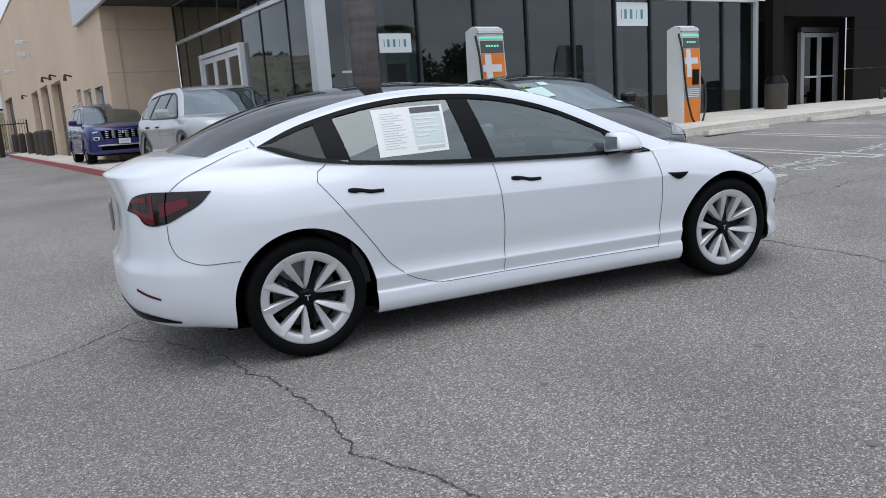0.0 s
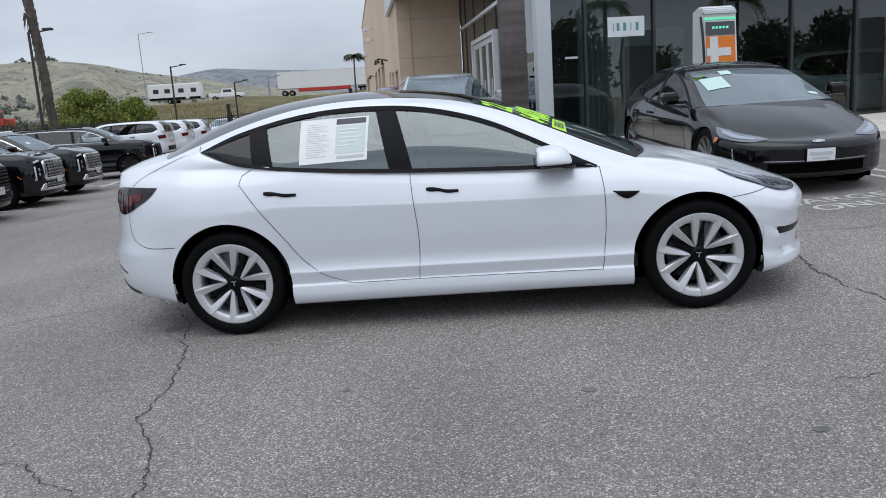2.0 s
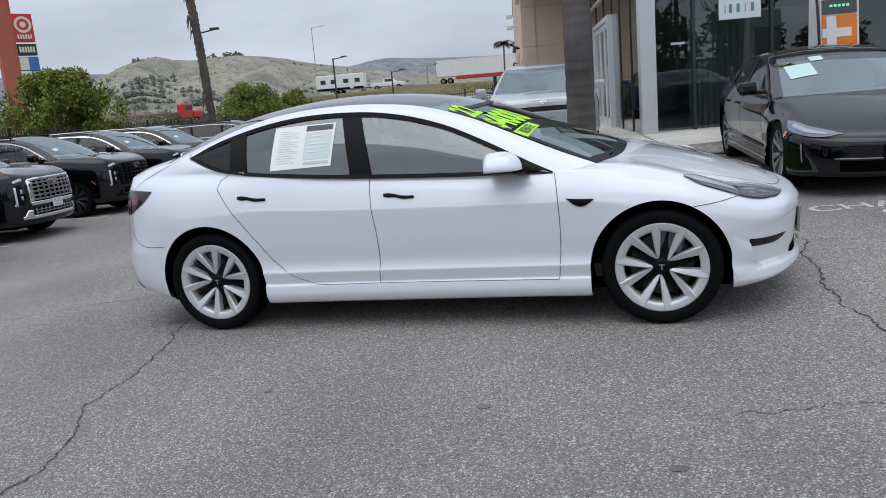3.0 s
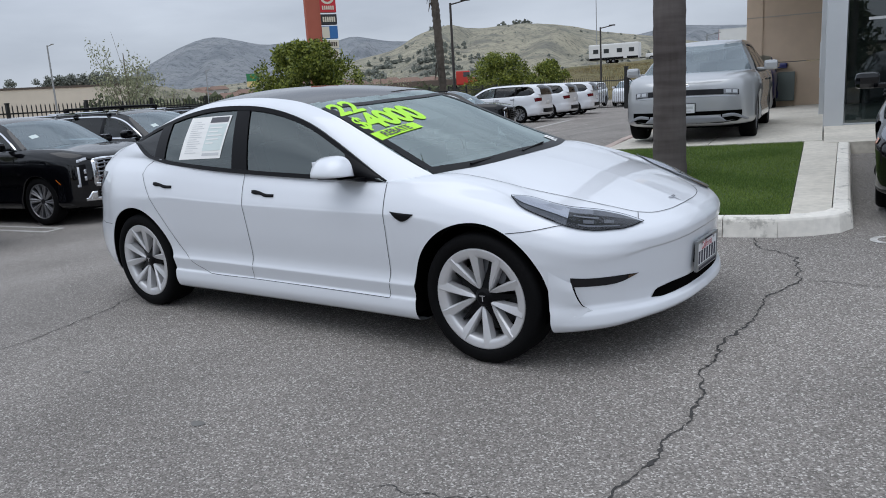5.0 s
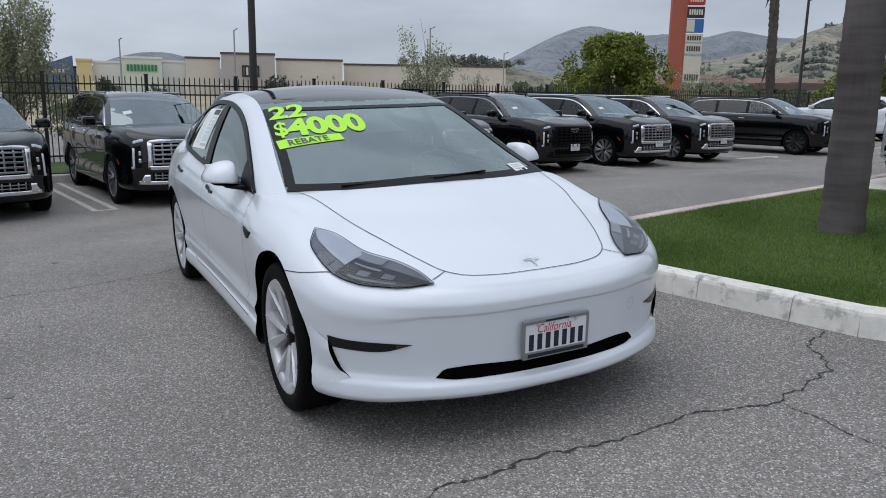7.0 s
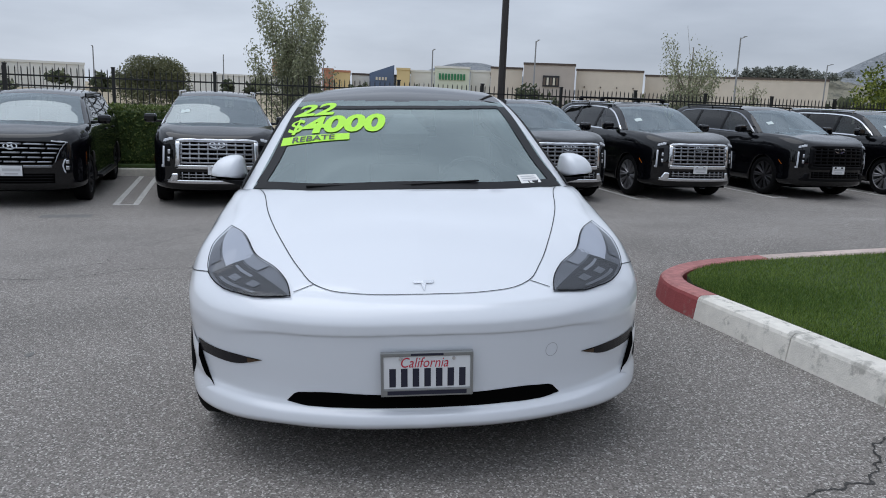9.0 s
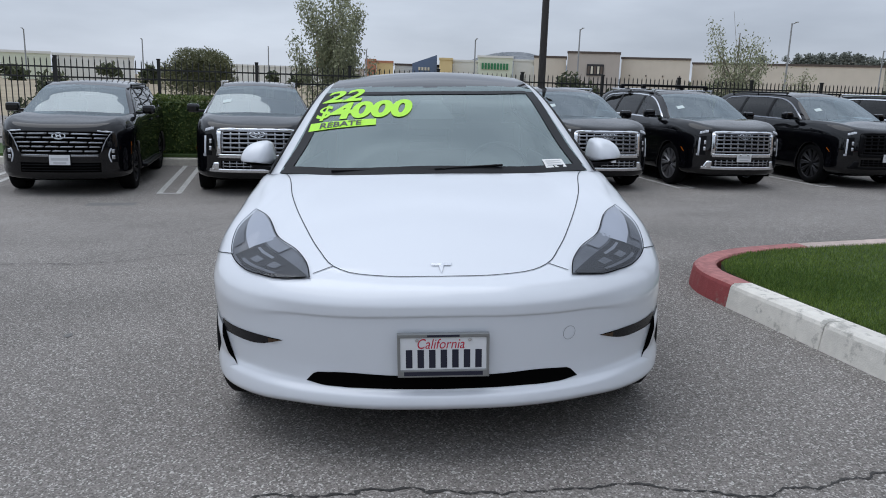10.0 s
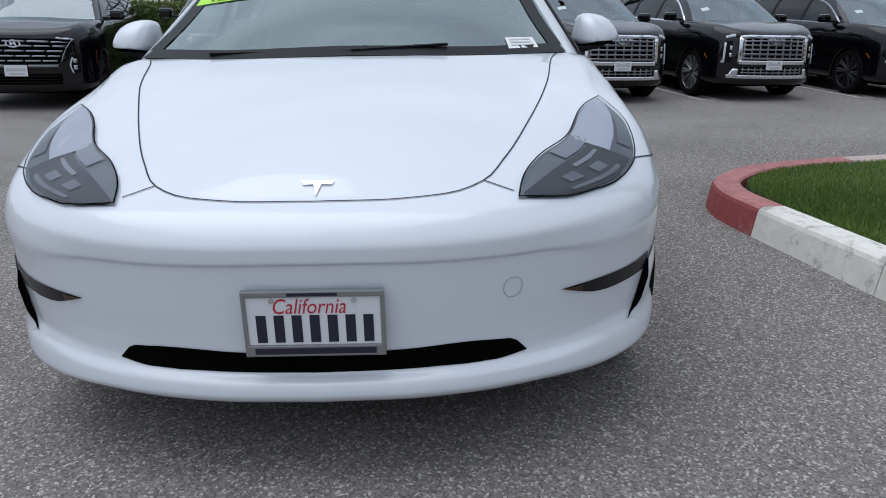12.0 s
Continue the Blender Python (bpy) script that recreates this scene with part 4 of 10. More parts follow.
        # joints between the panels
        seam("panel_joint", skin, [
            f([(-0.268, 0.85, 0.955), (-0.255, 0.90, 0.784), (-0.240, 0.905, 0.6), (-0.243, 0.89, 0.45), (-0.256, 0.90, 0.31)]),
            f([(0.868, 0.83, 0.905), (0.884, 0.90, 0.765), (0.887, 0.913, 0.584), (0.876, 0.89, 0.409), (0.862, 0.905, 0.29)]),
            f([(0.862, 0.905, 0.29), (0.4, 0.905, 0.297), (-0.25, 0.905, 0.306), (-0.54, 0.905, 0.304), (-0.67, 0.905, 0.306), (-0.78, 0.90, 0.335), (-0.95, 0.89, 0.447), (-1.065, 0.918, 0.606), (-1.189, 0.92, 0.776), (-1.29, 0.884, 0.912), (-1.322, 0.858, 0.955), (-1.31, 0.83, 0.995), (-1.25, 0.81, 1.035)]),
            f([(1.115, 0.70, 0.925), (1.163, 0.682, 0.93), (1.481, 0.612, 0.862), (1.74, 0.529, 0.788), (1.953, 0.445, 0.726), (2.055, 0.388, 0.691), (2.10, 0.33, 0.677), (2.135, 0.22, 0.671), (2.15, 0.0, 0.668)]),
            f([(2.058, 0.388, 0.69), (2.085, 0.455, 0.668)]),
            f([(1.85, 0.78, 0.686), (1.78, 0.84, 0.686), (1.71, 0.88, 0.684), (1.62, 0.905, 0.677)]),
            f([(-1.77, 0.904, 0.592), (-2.0, 0.835, 0.605), (-2.06, 0.79, 0.64), (-2.085, 0.76, 0.70), (-2.094, 0.75, 0.80)]),
            f([(-2.06, 0.72, 0.968), (-1.96, 0.712, 1.04), (-1.85, 0.71, 1.085), (-1.63, 0.685, 1.152)]),
            f([(-1.60, 0.69, 1.16), (-1.615, 0.63, 1.19)]),
        ], PANEL_LINE, car, 0.0036)
        # handles, side camera, mirror
        for x0, x1, z0, z1 in ((-1.165, -0.965, 0.889, 0.871), (-0.172, 0.022, 0.851, 0.831)):
            patch("door_handle", skin, f([(x0, 0.9, z0 + 0.012), (x0 + 0.02, 0.9, z0 + 0.015), (x0 + 0.06, 0.9, z0 + 0.010), (x0 + 0.12, 0.9, z1 + 0.014), (x1, 0.9, z1 + 0.010)]), f([(x0, 0.9, z0 - 0.006), (x0 + 0.03, 0.9, z0 - 0.014), (x0 + 0.07, 0.9, z0 - 0.014), (x0 + 0.12, 0.9, z1 - 0.008), (x1, 0.9, z1 - 0.008)]), 18, 3, 0.006, TRIM_BLACK, car, "flush black door handle", 0.003)
        patch("side_camera", skin, f([(0.935, 0.905, 0.762), (1.0, 0.91, 0.757), (1.086, 0.91, 0.752)]), f([(0.935, 0.905, 0.757), (1.015, 0.915, 0.716), (1.086, 0.91, 0.748)]), 16, 4, 0.006, TRIM_BLACK, car, "", 0.004)
        bm = bmesh.new()
        rows = []
        # the cap: upright towards the car, rounded outwards, its foot sloping down to the arm
        cap = [(0.846, 0.938), (0.848, 0.965), (0.854, 1.000), (0.862, 1.034), (0.870, 1.049), (0.884, 1.056), (0.905, 1.057), (0.930, 1.054), (0.958, 1.046), (0.985, 1.031), (1.006, 1.010), (1.020, 0.986), (1.027, 0.966), (1.024, 0.954), (1.010, 0.951), (0.960, 0.946), (0.910, 0.940), (0.860, 0.935), (0.846, 0.938)]
        for k in range(17):
            t = (k / 16) ** 1.7
            x = 0.70 - 0.205 * t
            half = max(0.004, (1 - (1 - min(1.0, t / 0.62)) ** 2.4) ** 0.5) * (1 - 0.05 * max(0.0, t - 0.7) / 0.3)
            row = []
            for py, pz in cap:
                row.append((x, s * (0.925 + (py - 0.925) * half), 0.952 + (pz - 0.952) * half))
            rows.append(row)
        put_grid(bm, rows)
        bm.faces.new([v for v in bm.verts][-19:-1])
        bmesh.ops.remove_doubles(bm, verts=bm.verts, dist=0.0005)
        bmesh.ops.recalc_face_normals(bm, faces=bm.faces)
        mir = part("door_mirror", bm, WHITE_PAINT, car, "white door mirror on a black arm", smooth=True)
        bm = bmesh.new()
        put_grid(bm, [[(x0, 0.785, 0.900), (x0, 0.785, 0.925), (x0, 0.86, 0.936), (x0, 0.995, 0.950), (x0, 0.985, 0.940), (x0, 0.90, 0.926), (x0, 0.785, 0.900)] for x0 in (0.515, 0.58, 0.66)])
        put_grid(bm, [[(x0, 0.785, 0.895), (x0, 0.785, 0.925), (x0, 0.86, 0.932), (x0, 0.95, 0.938), (x0, 0.94, 0.930), (x0, 0.90, 0.920), (x0, 0.785, 0.895)] for x0 in (0.66, 0.72)])
        for side in (0.515, 0.72):
            ring = [v for v in bm.verts if abs(v.co.x - side) < 1e-4]
            bm.faces.new(ring[:6])
        bmesh.ops.remove_doubles(bm, verts=bm.verts, dist=0.0003)
        bmesh.ops.recalc_face_normals(bm, faces=bm.faces)
        if s < 0:
            bmesh.ops.scale(bm, vec=(1, -1, 1), verts=bm.verts)
            bmesh.ops.recalc_face_normals(bm, faces=bm.faces)
        part("mirror_arm", bm, TRIM_BLACK, mir)
        part("mirror_face", box(0.488, 0.494, min(s * 0.87, s * 0.995), max(s * 0.87, s * 0.995), 0.957, 1.035, 0.003), CHROME, mir)
    # cowl, wiper, grille, sensor, emblem
    seam("cowl", roof_skin, [[(1.07, -0.72, 0.945), (1.17, -0.45, 0.945), (1.205, 0, 0.95), (1.17, 0.45, 0.945), (1.07, 0.72, 0.945)]], TRIM_BLACK, car, 0.07, 0.004)
    for s in (1, -1):
        seam("glass_border", roof_skin, [[(1.05, s * 0.70, 0.96), (0.85, s * 0.665, 1.08), (0.6, s * 0.63, 1.20), (0.35, s * 0.595, 1.30), (0.22, s * 0.575, 1.33)]], TRIM_BLACK, car, 0.05, 0.0035)
    seam("glass_border", roof_skin, [[(0.23, -0.56, 1.33), (0.30, -0.3, 1.345), (0.32, 0, 1.345), (0.30, 0.3, 1.345), (0.23, 0.56, 1.33)]], TRIM_BLACK, car, 0.05, 0.0035)
    bm = bmesh.new()
    a = [bm.verts.new(q) for q in ((0.40, -0.05, 1.265), (0.40, 0.05, 1.265), (0.60, 0.13, 1.165), (0.60, -0.13, 1.165), (0.36, -0.05, 1.22), (0.36, 0.05, 1.22), (0.56, 0.11, 1.11), (0.56, -0.11, 1.11))]
    for q in ((0, 1, 2, 3), (7, 6, 5, 4), (0, 4, 5, 1), (1, 5, 6, 2), (2, 6, 7, 3), (3, 7, 4, 0)):
        bm.faces.new([a[i] for i in q])
    part("camera_housing", bm, CABIN, car)
    wip = bmesh.new()
    for a, b in (((1.205, 0.0, 0.955), (1.165, 0.32, 0.968)), ((1.165, -0.48, 0.948), (1.205, 0.05, 0.955))):
        put_tube(wip, a, b, 0.007, 0.005, 6)
    part("wiper", wip, TRIM_BLACK, car)
    # no opening is cut: a flat black patch paints the intake's dark depth
    g0 = [(2.139, -0.479, 0.300), (2.142, -0.446, 0.334), (2.154, -0.398, 0.341), (2.188, -0.15, 0.342), (2.19, 0.0, 0.340)]
    g1 = [(2.139, -0.479, 0.297), (2.162, -0.427, 0.288), (2.198, -0.26, 0.284), (2.21, 0.0, 0.281)]
    g0 += [(x, -y, z) for x, y, z in g0[-2::-1]]
    g1 += [(x, -y, z) for x, y, z in g1[-2::-1]]
    patch("grille", skin, g0, g1, 50, 6, 0.0025, GAP, car, "lower air intake, a flat black patch for its shaded depth")
    ring = [(2.18, 0.447 + 0.025 * math.cos(a), 0.470 + 0.025 * math.sin(a)) for a in np.linspace(0, 2 * math.pi, 25)]
    seam("tow_cover_joint", skin, [ring], FAINT_LINE, car, 0.0018)
    bm = bmesh.new()
    put_grid(bm, [[skin.drop(2.078, k * 0.013, 0.004) for k in range(-3, 4)], [skin.drop(2.092, k * 0.011, 0.004) for k in range(-3, 4)]])
    put_grid(bm, [[skin.drop(2.092 + 0.008 * k, -0.009 + 0.0016 * k, 0.004), skin.drop(2.092 + 0.008 * k, 0.009 - 0.0016 * k, 0.004)] for k in range(6)])
    part("emblem", bm, CHROME, car, "small chrome letter-shaped emblem")
    bm = bmesh.new()
    put_ribbon(bm, skin, [(-2.22, -0.55, 0.275), (-2.28, -0.35, 0.27), (-2.30, 0, 0.27), (-2.28, 0.35, 0.27), (-2.22, 0.55, 0.275)], 0.035, 0.004)
    part("diffuser", bm, TRIM_BLACK, car)
    # number plate in a pewter frame: the characters stand as plain bars
    pl = empty("number_plate")
    pl.parent = car
    pl.matrix_basis = pose(2.258, 0, 0.424, 0, 3.5, 0)
    part("plate", box(0, 0.004, -0.150, 0.150, -0.073, 0.073, 0.0015), PLATE_WHITE, pl)
    bm = bmesh.new()
    for y0, y1, z0, z1 in ((-0.157, 0.157, 0.064, 0.079), (-0.157, 0.157, -0.080, -0.052), (-0.157, -0.147, -0.06, 0.07), (0.147, 0.157, -0.06, 0.07)):
        put_box(bm, -0.008, 0.009, y0, y1, z0, z1, 0.003)
    part("plate_frame", bm, PEWTER, pl, "pewter-coloured plate frame")
    for k in range(7):
        y = -0.128 + k * 0.0395
        part("character_bar", box(0.004, 0.0055, y, y + 0.022, -0.046, 0.020), PLATE_INK, pl)
    bm = bmesh.new()
    put_letters(bm, lettering("California", shear=0.25), lambda u, v: Vector((0.0053, -0.088 + u * 0.16, 0.024 + v * 0.036)))
    part("plate_script", bm, SCRIPT_RED, pl)
    part("frame_bar", box(0.009, 0.0105, -0.135, 0.135, -0.073, -0.059), PLATE_INK, pl)
    part("frame_bar", box(0.009, 0.0105, -0.055, 0.055, 0.068, 0.075), PLATE_INK, pl)
    for y in (-0.09, 0.09):
        part("screw", put_tube(bmesh.new(), (0.003, y, 0.056), (0.009, y, 0.056), 0.006, n=10), CHROME, pl)
    part("bracket", box(-0.045, -0.008, -0.12, 0.12, -0.04, 0.06, 0.004), TRIM_BLACK, pl)
    part("rear_plate", box(-2.372, -2.360, -0.155, 0.155, 0.72, 0.88, 0.002), PEWTER, car)
    # vinyl lettering on the windscreen
    def on_screen(c):
        def f(u, v):
            a = [c[0][k] * (1 - u) + c[1][k] * u for k in (0, 1)]
            b = [c[2][k] * (1 - u) + c[3][k] * u for k in (0, 1)]
            return roof_skin.drop(a[0] * (1 - v) + b[0] * v, a[1] * (1 - v) + b[1] * v, 0.004)
        return f
    bm = bmesh.new()
    put_letters(bm, lettering("22", offset=0.03), on_screen(((0.375, -0.605), (0.385, -0.39), (0.195, -0.565), (0.180, -0.355))), 2)
    part("year_lettering", bm, LIME, car)
    bm = bmesh.new()
    put_letters(bm, lettering("$", offset=0.02), on_screen(((0.585, -0.628), (0.600, -0.555), (0.42, -0.600), (0.415, -0.53))), 2)
    put_letters(bm, lettering("4000", offset=0.045), on_screen(((0.600, -0.555), (0.650, -0.118), (0.400, -0.530), (0.405, -0.09))), 2)
    part("price_lettering", bm, LIME, car)
    bm = bmesh.new()
    fb = on_screen(((0.700, -0.645), (0.720, -0.292), (0.612, -0.640), (0.645, -0.293)))
    put_grid(bm, [[fb(u / 16, v / 4) for u in range(17)] for v in range(5)])
    ban = part("rebate_banner", bm, LIME, car)
    bm = bmesh.new()
    gb = lambda u, v: fb(0.16 + 0.62 * u, 0.12 + 0.72 * v) + Vector((0, 0, 0.003))
    put_letters(bm, lettering("REBATE", offset=0.02), gb, 1)
    part("rebate_lettering", bm, PRINT_DARK, ban)
    bm = bmesh.new()
    fb2 = on_screen(((1.135, 0.53), (1.095, 0.635), (1.055, 0.522), (1.02, 0.622)))
    put_grid(bm, [[fb2(u / 4, v / 2) for u in range(5)] for v in range(3)])
    tag_ = part("stock_tag", bm, PAPER, car)
    bm = bmesh.new()
    for k in range(3):
        put_grid(bm, [[fb2(u, v) + Vector((0, 0, 0.002)) for u in (0.12, 0.85)] for v in (0.2 + 0.25 * k, 0.3 + 0.25 * k)])
    part("tag_bars", bm, PRINT, tag_)
    # sales sheet on the rear door window
    A, B, C, D = (np.array(p) for p in ((-0.935, -0.66, 1.292), (-0.505, -0.675, 1.300), (-0.525, -0.81, 1.045), (-0.945, -0.815, 1.037)))

    def sheet_at(u, v, lift):
        p = (A * (1 - u) + B * u) * (1 - v) + (D * (1 - u) + C * u) * v
        return side_skin.at(p, lift)

    bm = bmesh.new()
    put_grid(bm, [[sheet_at(u / 10, v / 6, 0.003) for u in range(11)] for v in range(7)])
    sheet_ = part("window_sheet", bm, PAPER, car, "two white printed sales sheets stuck to the window")
    for u0, u1, v0, v1, mt in ([(0.53, 0.96, 0.03, 0.16, PRINT_DARK), (0.53, 0.96, 0.20, 0.82, PRINT_TEAL), (0.55, 0.95, 0.87, 0.93, PRINT)] + [(0.10, 0.10 + w, 0.12 + 0.052 * k, 0.131 + 0.052 * k, PRINT) for k, w in enumerate((0.2, 0.3, 0.26, 0.32, 0.18, 0.3, 0.28, 0.33, 0.22, 0.3, 0.34, 0.25, 0.31, 0.2, 0.29))] + [(0.57, 0.57 + w, 0.27 + 0.09 * k, 0.30 + 0.09 * k, PAPER) for k, w in enumerate((0.3, 0.22, 0.34, 0.28, 0.18))]):
        bm = bmesh.new()
        hi = 0.0055 if mt is PAPER else 0.0042
        put_grid(bm, [[sheet_at(u0 + (u1 - u0) * k / 6, v, hi) for k in range(7)] for v in np.linspace(v0, v1, 4)])
        part("print_bar", bm, mt, sheet_)
    # wheel housings, floor and cabin
    for x in (1.4375, -1.4375):
        for s in (1, -1):
            bm = bmesh.new()
            rows = []
            for yy, rr in ((0.84, 1.0), (0.50, 1.0), (0.48, 0.95), (0.48, 0.02)):
                ax, az, ar = SEDAN["arches"][0 if x > 0 else 1]
                rows.append([(ax + (ar - 0.004) * rr * math.cos(a), s * yy, az + (ar - 0.004) * rr * math.sin(a)) for a in np.linspace(-0.35, math.pi + 0.35, 60)])
            put_grid(bm, rows)
            part("wheel_housing", bm, GAP, car)
            ring = [skin.at((ax + ar * math.cos(a), s * 0.95, az + ar * math.sin(a)), -0.0005) for a in np.linspace(-0.30, math.pi + 0.30, 70)]
            bm = bmesh.new()
            put_grid(bm, [ring, [(p.x, p.y - s * 0.09, p.z) for p in ring]])
            part("arch_lip", bm, GAP, car)
            blade_wheel(car, pose(x, s * 0.785, 0.335, 0, 0, 90 * s))
    part("undertray", put_box(box(1.86, 2.02, -0.46, 0.46, 0.20, 0.215, 0.004), -2.12, -1.80, -0.5, 0.5, 0.262, 0.276, 0.004), GAP, car)
    part("underbody", put_box(box(-1.85, 1.90, -0.60, 0.60, 0.142, 0.19, 0.01), -1.02, 1.03, -0.80, 0.80, 0.165, 0.21, 0.01), GAP, car)
    part("cabin_floor", box(-1.55, 1.1, -0.72, 0.72, 0.25, 0.33), CABIN, car)
    part("dashboard", put_box(box(0.62, 1.05, -0.72, 0.72, 0.70, 0.90, 0.05), 0.55, 0.80, -0.70, 0.70, 0.78, 0.86, 0.03), CABIN, car)
    part("centre_screen", box(0.50, 0.52, -0.19, 0.19, 0.78, 1.0, 0.008), TRIM_BLACK, car)
    for y in (0.37, -0.37):
        part("front_seat", seat_shape(-0.05, y, 0.42, 0.48), SEAT, car, smooth=False)
    part("rear_bench", seat_shape(-1.0, 0, 0.44, 1.25, 20), SEAT, car)
    for s in (1, -1):
        part("door_card", put_box(box(-1.15, 0.80, min(s * 0.76, s * 0.80), max(s * 0.76, s * 0.80), 0.34, 0.885, 0.015), -0.95, 0.55, min(s * 0.66, s * 0.77), max(s * 0.66, s * 0.77), 0.60, 0.68, 0.02), CABIN, car)
    part("centre_console", put_box(box(-0.25, 0.75, -0.13, 0.13, 0.33, 0.60, 0.03), -0.25, 0.2, -0.11, 0.11, 0.59, 0.68, 0.03), CABIN, car)
    part("parcel_shelf", box(-1.75, -1.25, -0.62, 0.62, 0.93, 0.98, 0.02), CABIN, car)
    bm = bmesh.new()
    r0 = 0.175
    prev = None
    for k in range(25):
        a = 2 * math.pi * k / 24
        p = Vector((0.40 + 0.06 * math.sin(a), 0.37 + r0 * math.cos(a), 0.86 + r0 * math.sin(a) * 0.93))
        if prev:
            put_tube(bm, prev, p, 0.014, n=6)
        prev = p
    put_box(bm, 0.38, 0.46, 0.30, 0.44, 0.82, 0.90, 0.02)
    put_tube(bm, (0.4, 0.2, 0.86), (0.4, 0.54, 0.86), 0.014, n=6)
    part("steering_wheel", bm, CABIN, car)
    part("interior_mirror", box(0.30, 0.33, -0.12, 0.12, 1.18, 1.24, 0.012), CABIN, car)
    return car


WIND_GLASS = glass("windscreen_glass", (0.66, 0.73, 0.72), 0.01, 3.2, (0.86, 0.98, 0.96))
PARKED_GLASS = glass("parked_car_windscreen", (0.52, 0.60, 0.62), 0.01, 2.75, (0.86, 0.96, 1.0))
AMBER_DULL = mat("dull_amber_lens", (0.05, 0.026, 0.010), 0.3)
SMOKE_BLACK = mat("gloss_black_lens", (0.010, 0.010, 0.012), 0.25, spec=0.3)
PANEL_LINE = mat("fine_joint", (0.06, 0.064, 0.07), 0.9, spec=0.1)
FAINT_LINE = mat("faint_joint", (0.34, 0.35, 0.37), 0.8, spec=0.2)


# ---- other cars ----
SUV = dict(
    outline=[(2.42, 0), (2.40, 0.35), (2.335, 0.62), (2.215, 0.80), (2.03, 0.91), (1.78, 0.965), (1.45, 0.985), (0.6, 0.972), (0, 0.97), (-0.8, 0.972), (-1.45, 0.985), (-2.15, 0.955), (-2.44, 0.82), (-2.55, 0.45), (-2.575, 0)],
    stations=[
        (2.42, [(0.22, 0.24), (0.07, 0.27), (0.02, 0.31), (0.0, 0.38), (0.0, 0.46), (0.0, 0.55), (0.0, 0.66), (0.008, 0.80), (0.018, 0.92), (0.04, 0.99), (0.09, 1.04), (0.17, 1.07)]),
        (2.1, [(0.22, 0.24), (0.07, 0.27), (0.02, 0.31), (0.0, 0.38), (0.0, 0.46), (0.0, 0.55), (0.0, 0.66), (0.01, 0.80), (0.025, 0.92), (0.05, 0.99), (0.10, 1.05), (0.17, 1.08)]),
        (1.0, [(0.14, 0.24), (0.04, 0.27), (0.012, 0.32), (0.006, 0.40), (0.02, 0.48), (0.03, 0.55), (0.02, 0.64), (0.0, 0.80), (0.004, 0.92), (0.022, 0.99), (0.05, 1.06), (0.085, 1.10)]),
        (-1.3, [(0.14, 0.24), (0.04, 0.27), (0.012, 0.32), (0.006, 0.40), (0.02, 0.48), (0.03, 0.55), (0.02, 0.64), (0.0, 0.80), (0.004, 0.92), (0.022, 1.0), (0.05, 1.08), (0.085, 1.13)]),
        (-2.3, [(0.22, 0.30), (0.08, 0.33), (0.03, 0.38), (0.005, 0.46), (0.0, 0.55), (0.0, 0.62), (0.02, 0.72), (0.03, 0.82), (0.035, 0.92), (0.04, 1.0), (0.055, 1.08), (0.075, 1.13)]),
        (-2.575, [(0.22, 0.30), (0.08, 0.33), (0.03, 0.38), (0.005, 0.46), (0.0, 0.55), (0.005, 0.62), (0.035, 0.72), (0.045, 0.82), (0.05, 0.92), (0.055, 1.0), (0.06, 1.08), (0.07, 1.13)]),
    ],
    ztop=([-2.6, -2.2, -1.3, 0, 1.0, 1.4, 1.9, 2.2, 2.45], [1.14, 1.14, 1.13, 1.11, 1.10, 1.115, 1.10, 1.065, 1.025]),
    c0=[(1.0, 0.885, 1.10), (0.4, 0.888, 1.108), (-0.6, 0.888, 1.12), (-1.6, 0.88, 1.135), (-2.0, 0.85, 1.17), (-2.22, 0.80, 1.30)],
    c1=[(1.0, 0.885, 1.10), (0.72, 0.84, 1.30), (0.42, 0.79, 1.475), (0.1, 0.745, 1.575), (-0.3, 0.722, 1.61), (-1.0, 0.71, 1.62), (-1.6, 0.71, 1.60), (-2.0, 0.735, 1.535), (-2.22, 0.80, 1.30)],
    c2=[(1.18, 0.83, 1.125), (0.85, 0.77, 1.36), (0.5, 0.72, 1.575), (0.2, 0.685, 1.665), (-0.3, 0.665, 1.70), (-1.0, 0.655, 1.71), (-1.7, 0.66, 1.695), (-2.15, 0.675, 1.645), (-2.38, 0.70, 1.52), (-2.50, 0.74, 1.16)],
    c3=[(1.33, 0, 1.165), (1.0, 0, 1.38), (0.62, 0, 1.60), (0.3, 0, 1.705), (-0.3, 0, 1.745), (-1.0, 0, 1.755), (-1.7, 0, 1.745), (-2.2, 0, 1.70), (-2.44, 0, 1.56), (-2.53, 0, 1.16)],
    c0_leave=-1.6, bonnet=0.03, boot=0.0,
    arches=[(1.45, 0.385, 0.42), (-1.45, 0.385, 0.42)],
)


def scaled(spec, sx, sy, sz):
    """A car's lines at another length, width and height."""
    new_spec = dict(spec)
    new_spec["outline"] = [(x * sx, y * sy) for x, y in spec["outline"]]
    new_spec["stations"] = [(x * sx, [(i * sy, z * sz) for i, z in p]) for x, p in spec["stations"]]
    new_spec["ztop"] = ([x * sx for x in spec["ztop"][0]], [z * sz for z in spec["ztop"][1]])
    for k in ("c0", "c1", "c2", "c3"):
        new_spec[k] = [(x * sx, y * sy, z * sz) for x, y, z in spec[k]]
    new_spec["c0_leave"] = spec["c0_leave"] * sx
    new_spec["arches"] = [(x * sx, z * sz, r * min(sx, sz)) for x, z, r in spec["arches"]]
    return new_spec


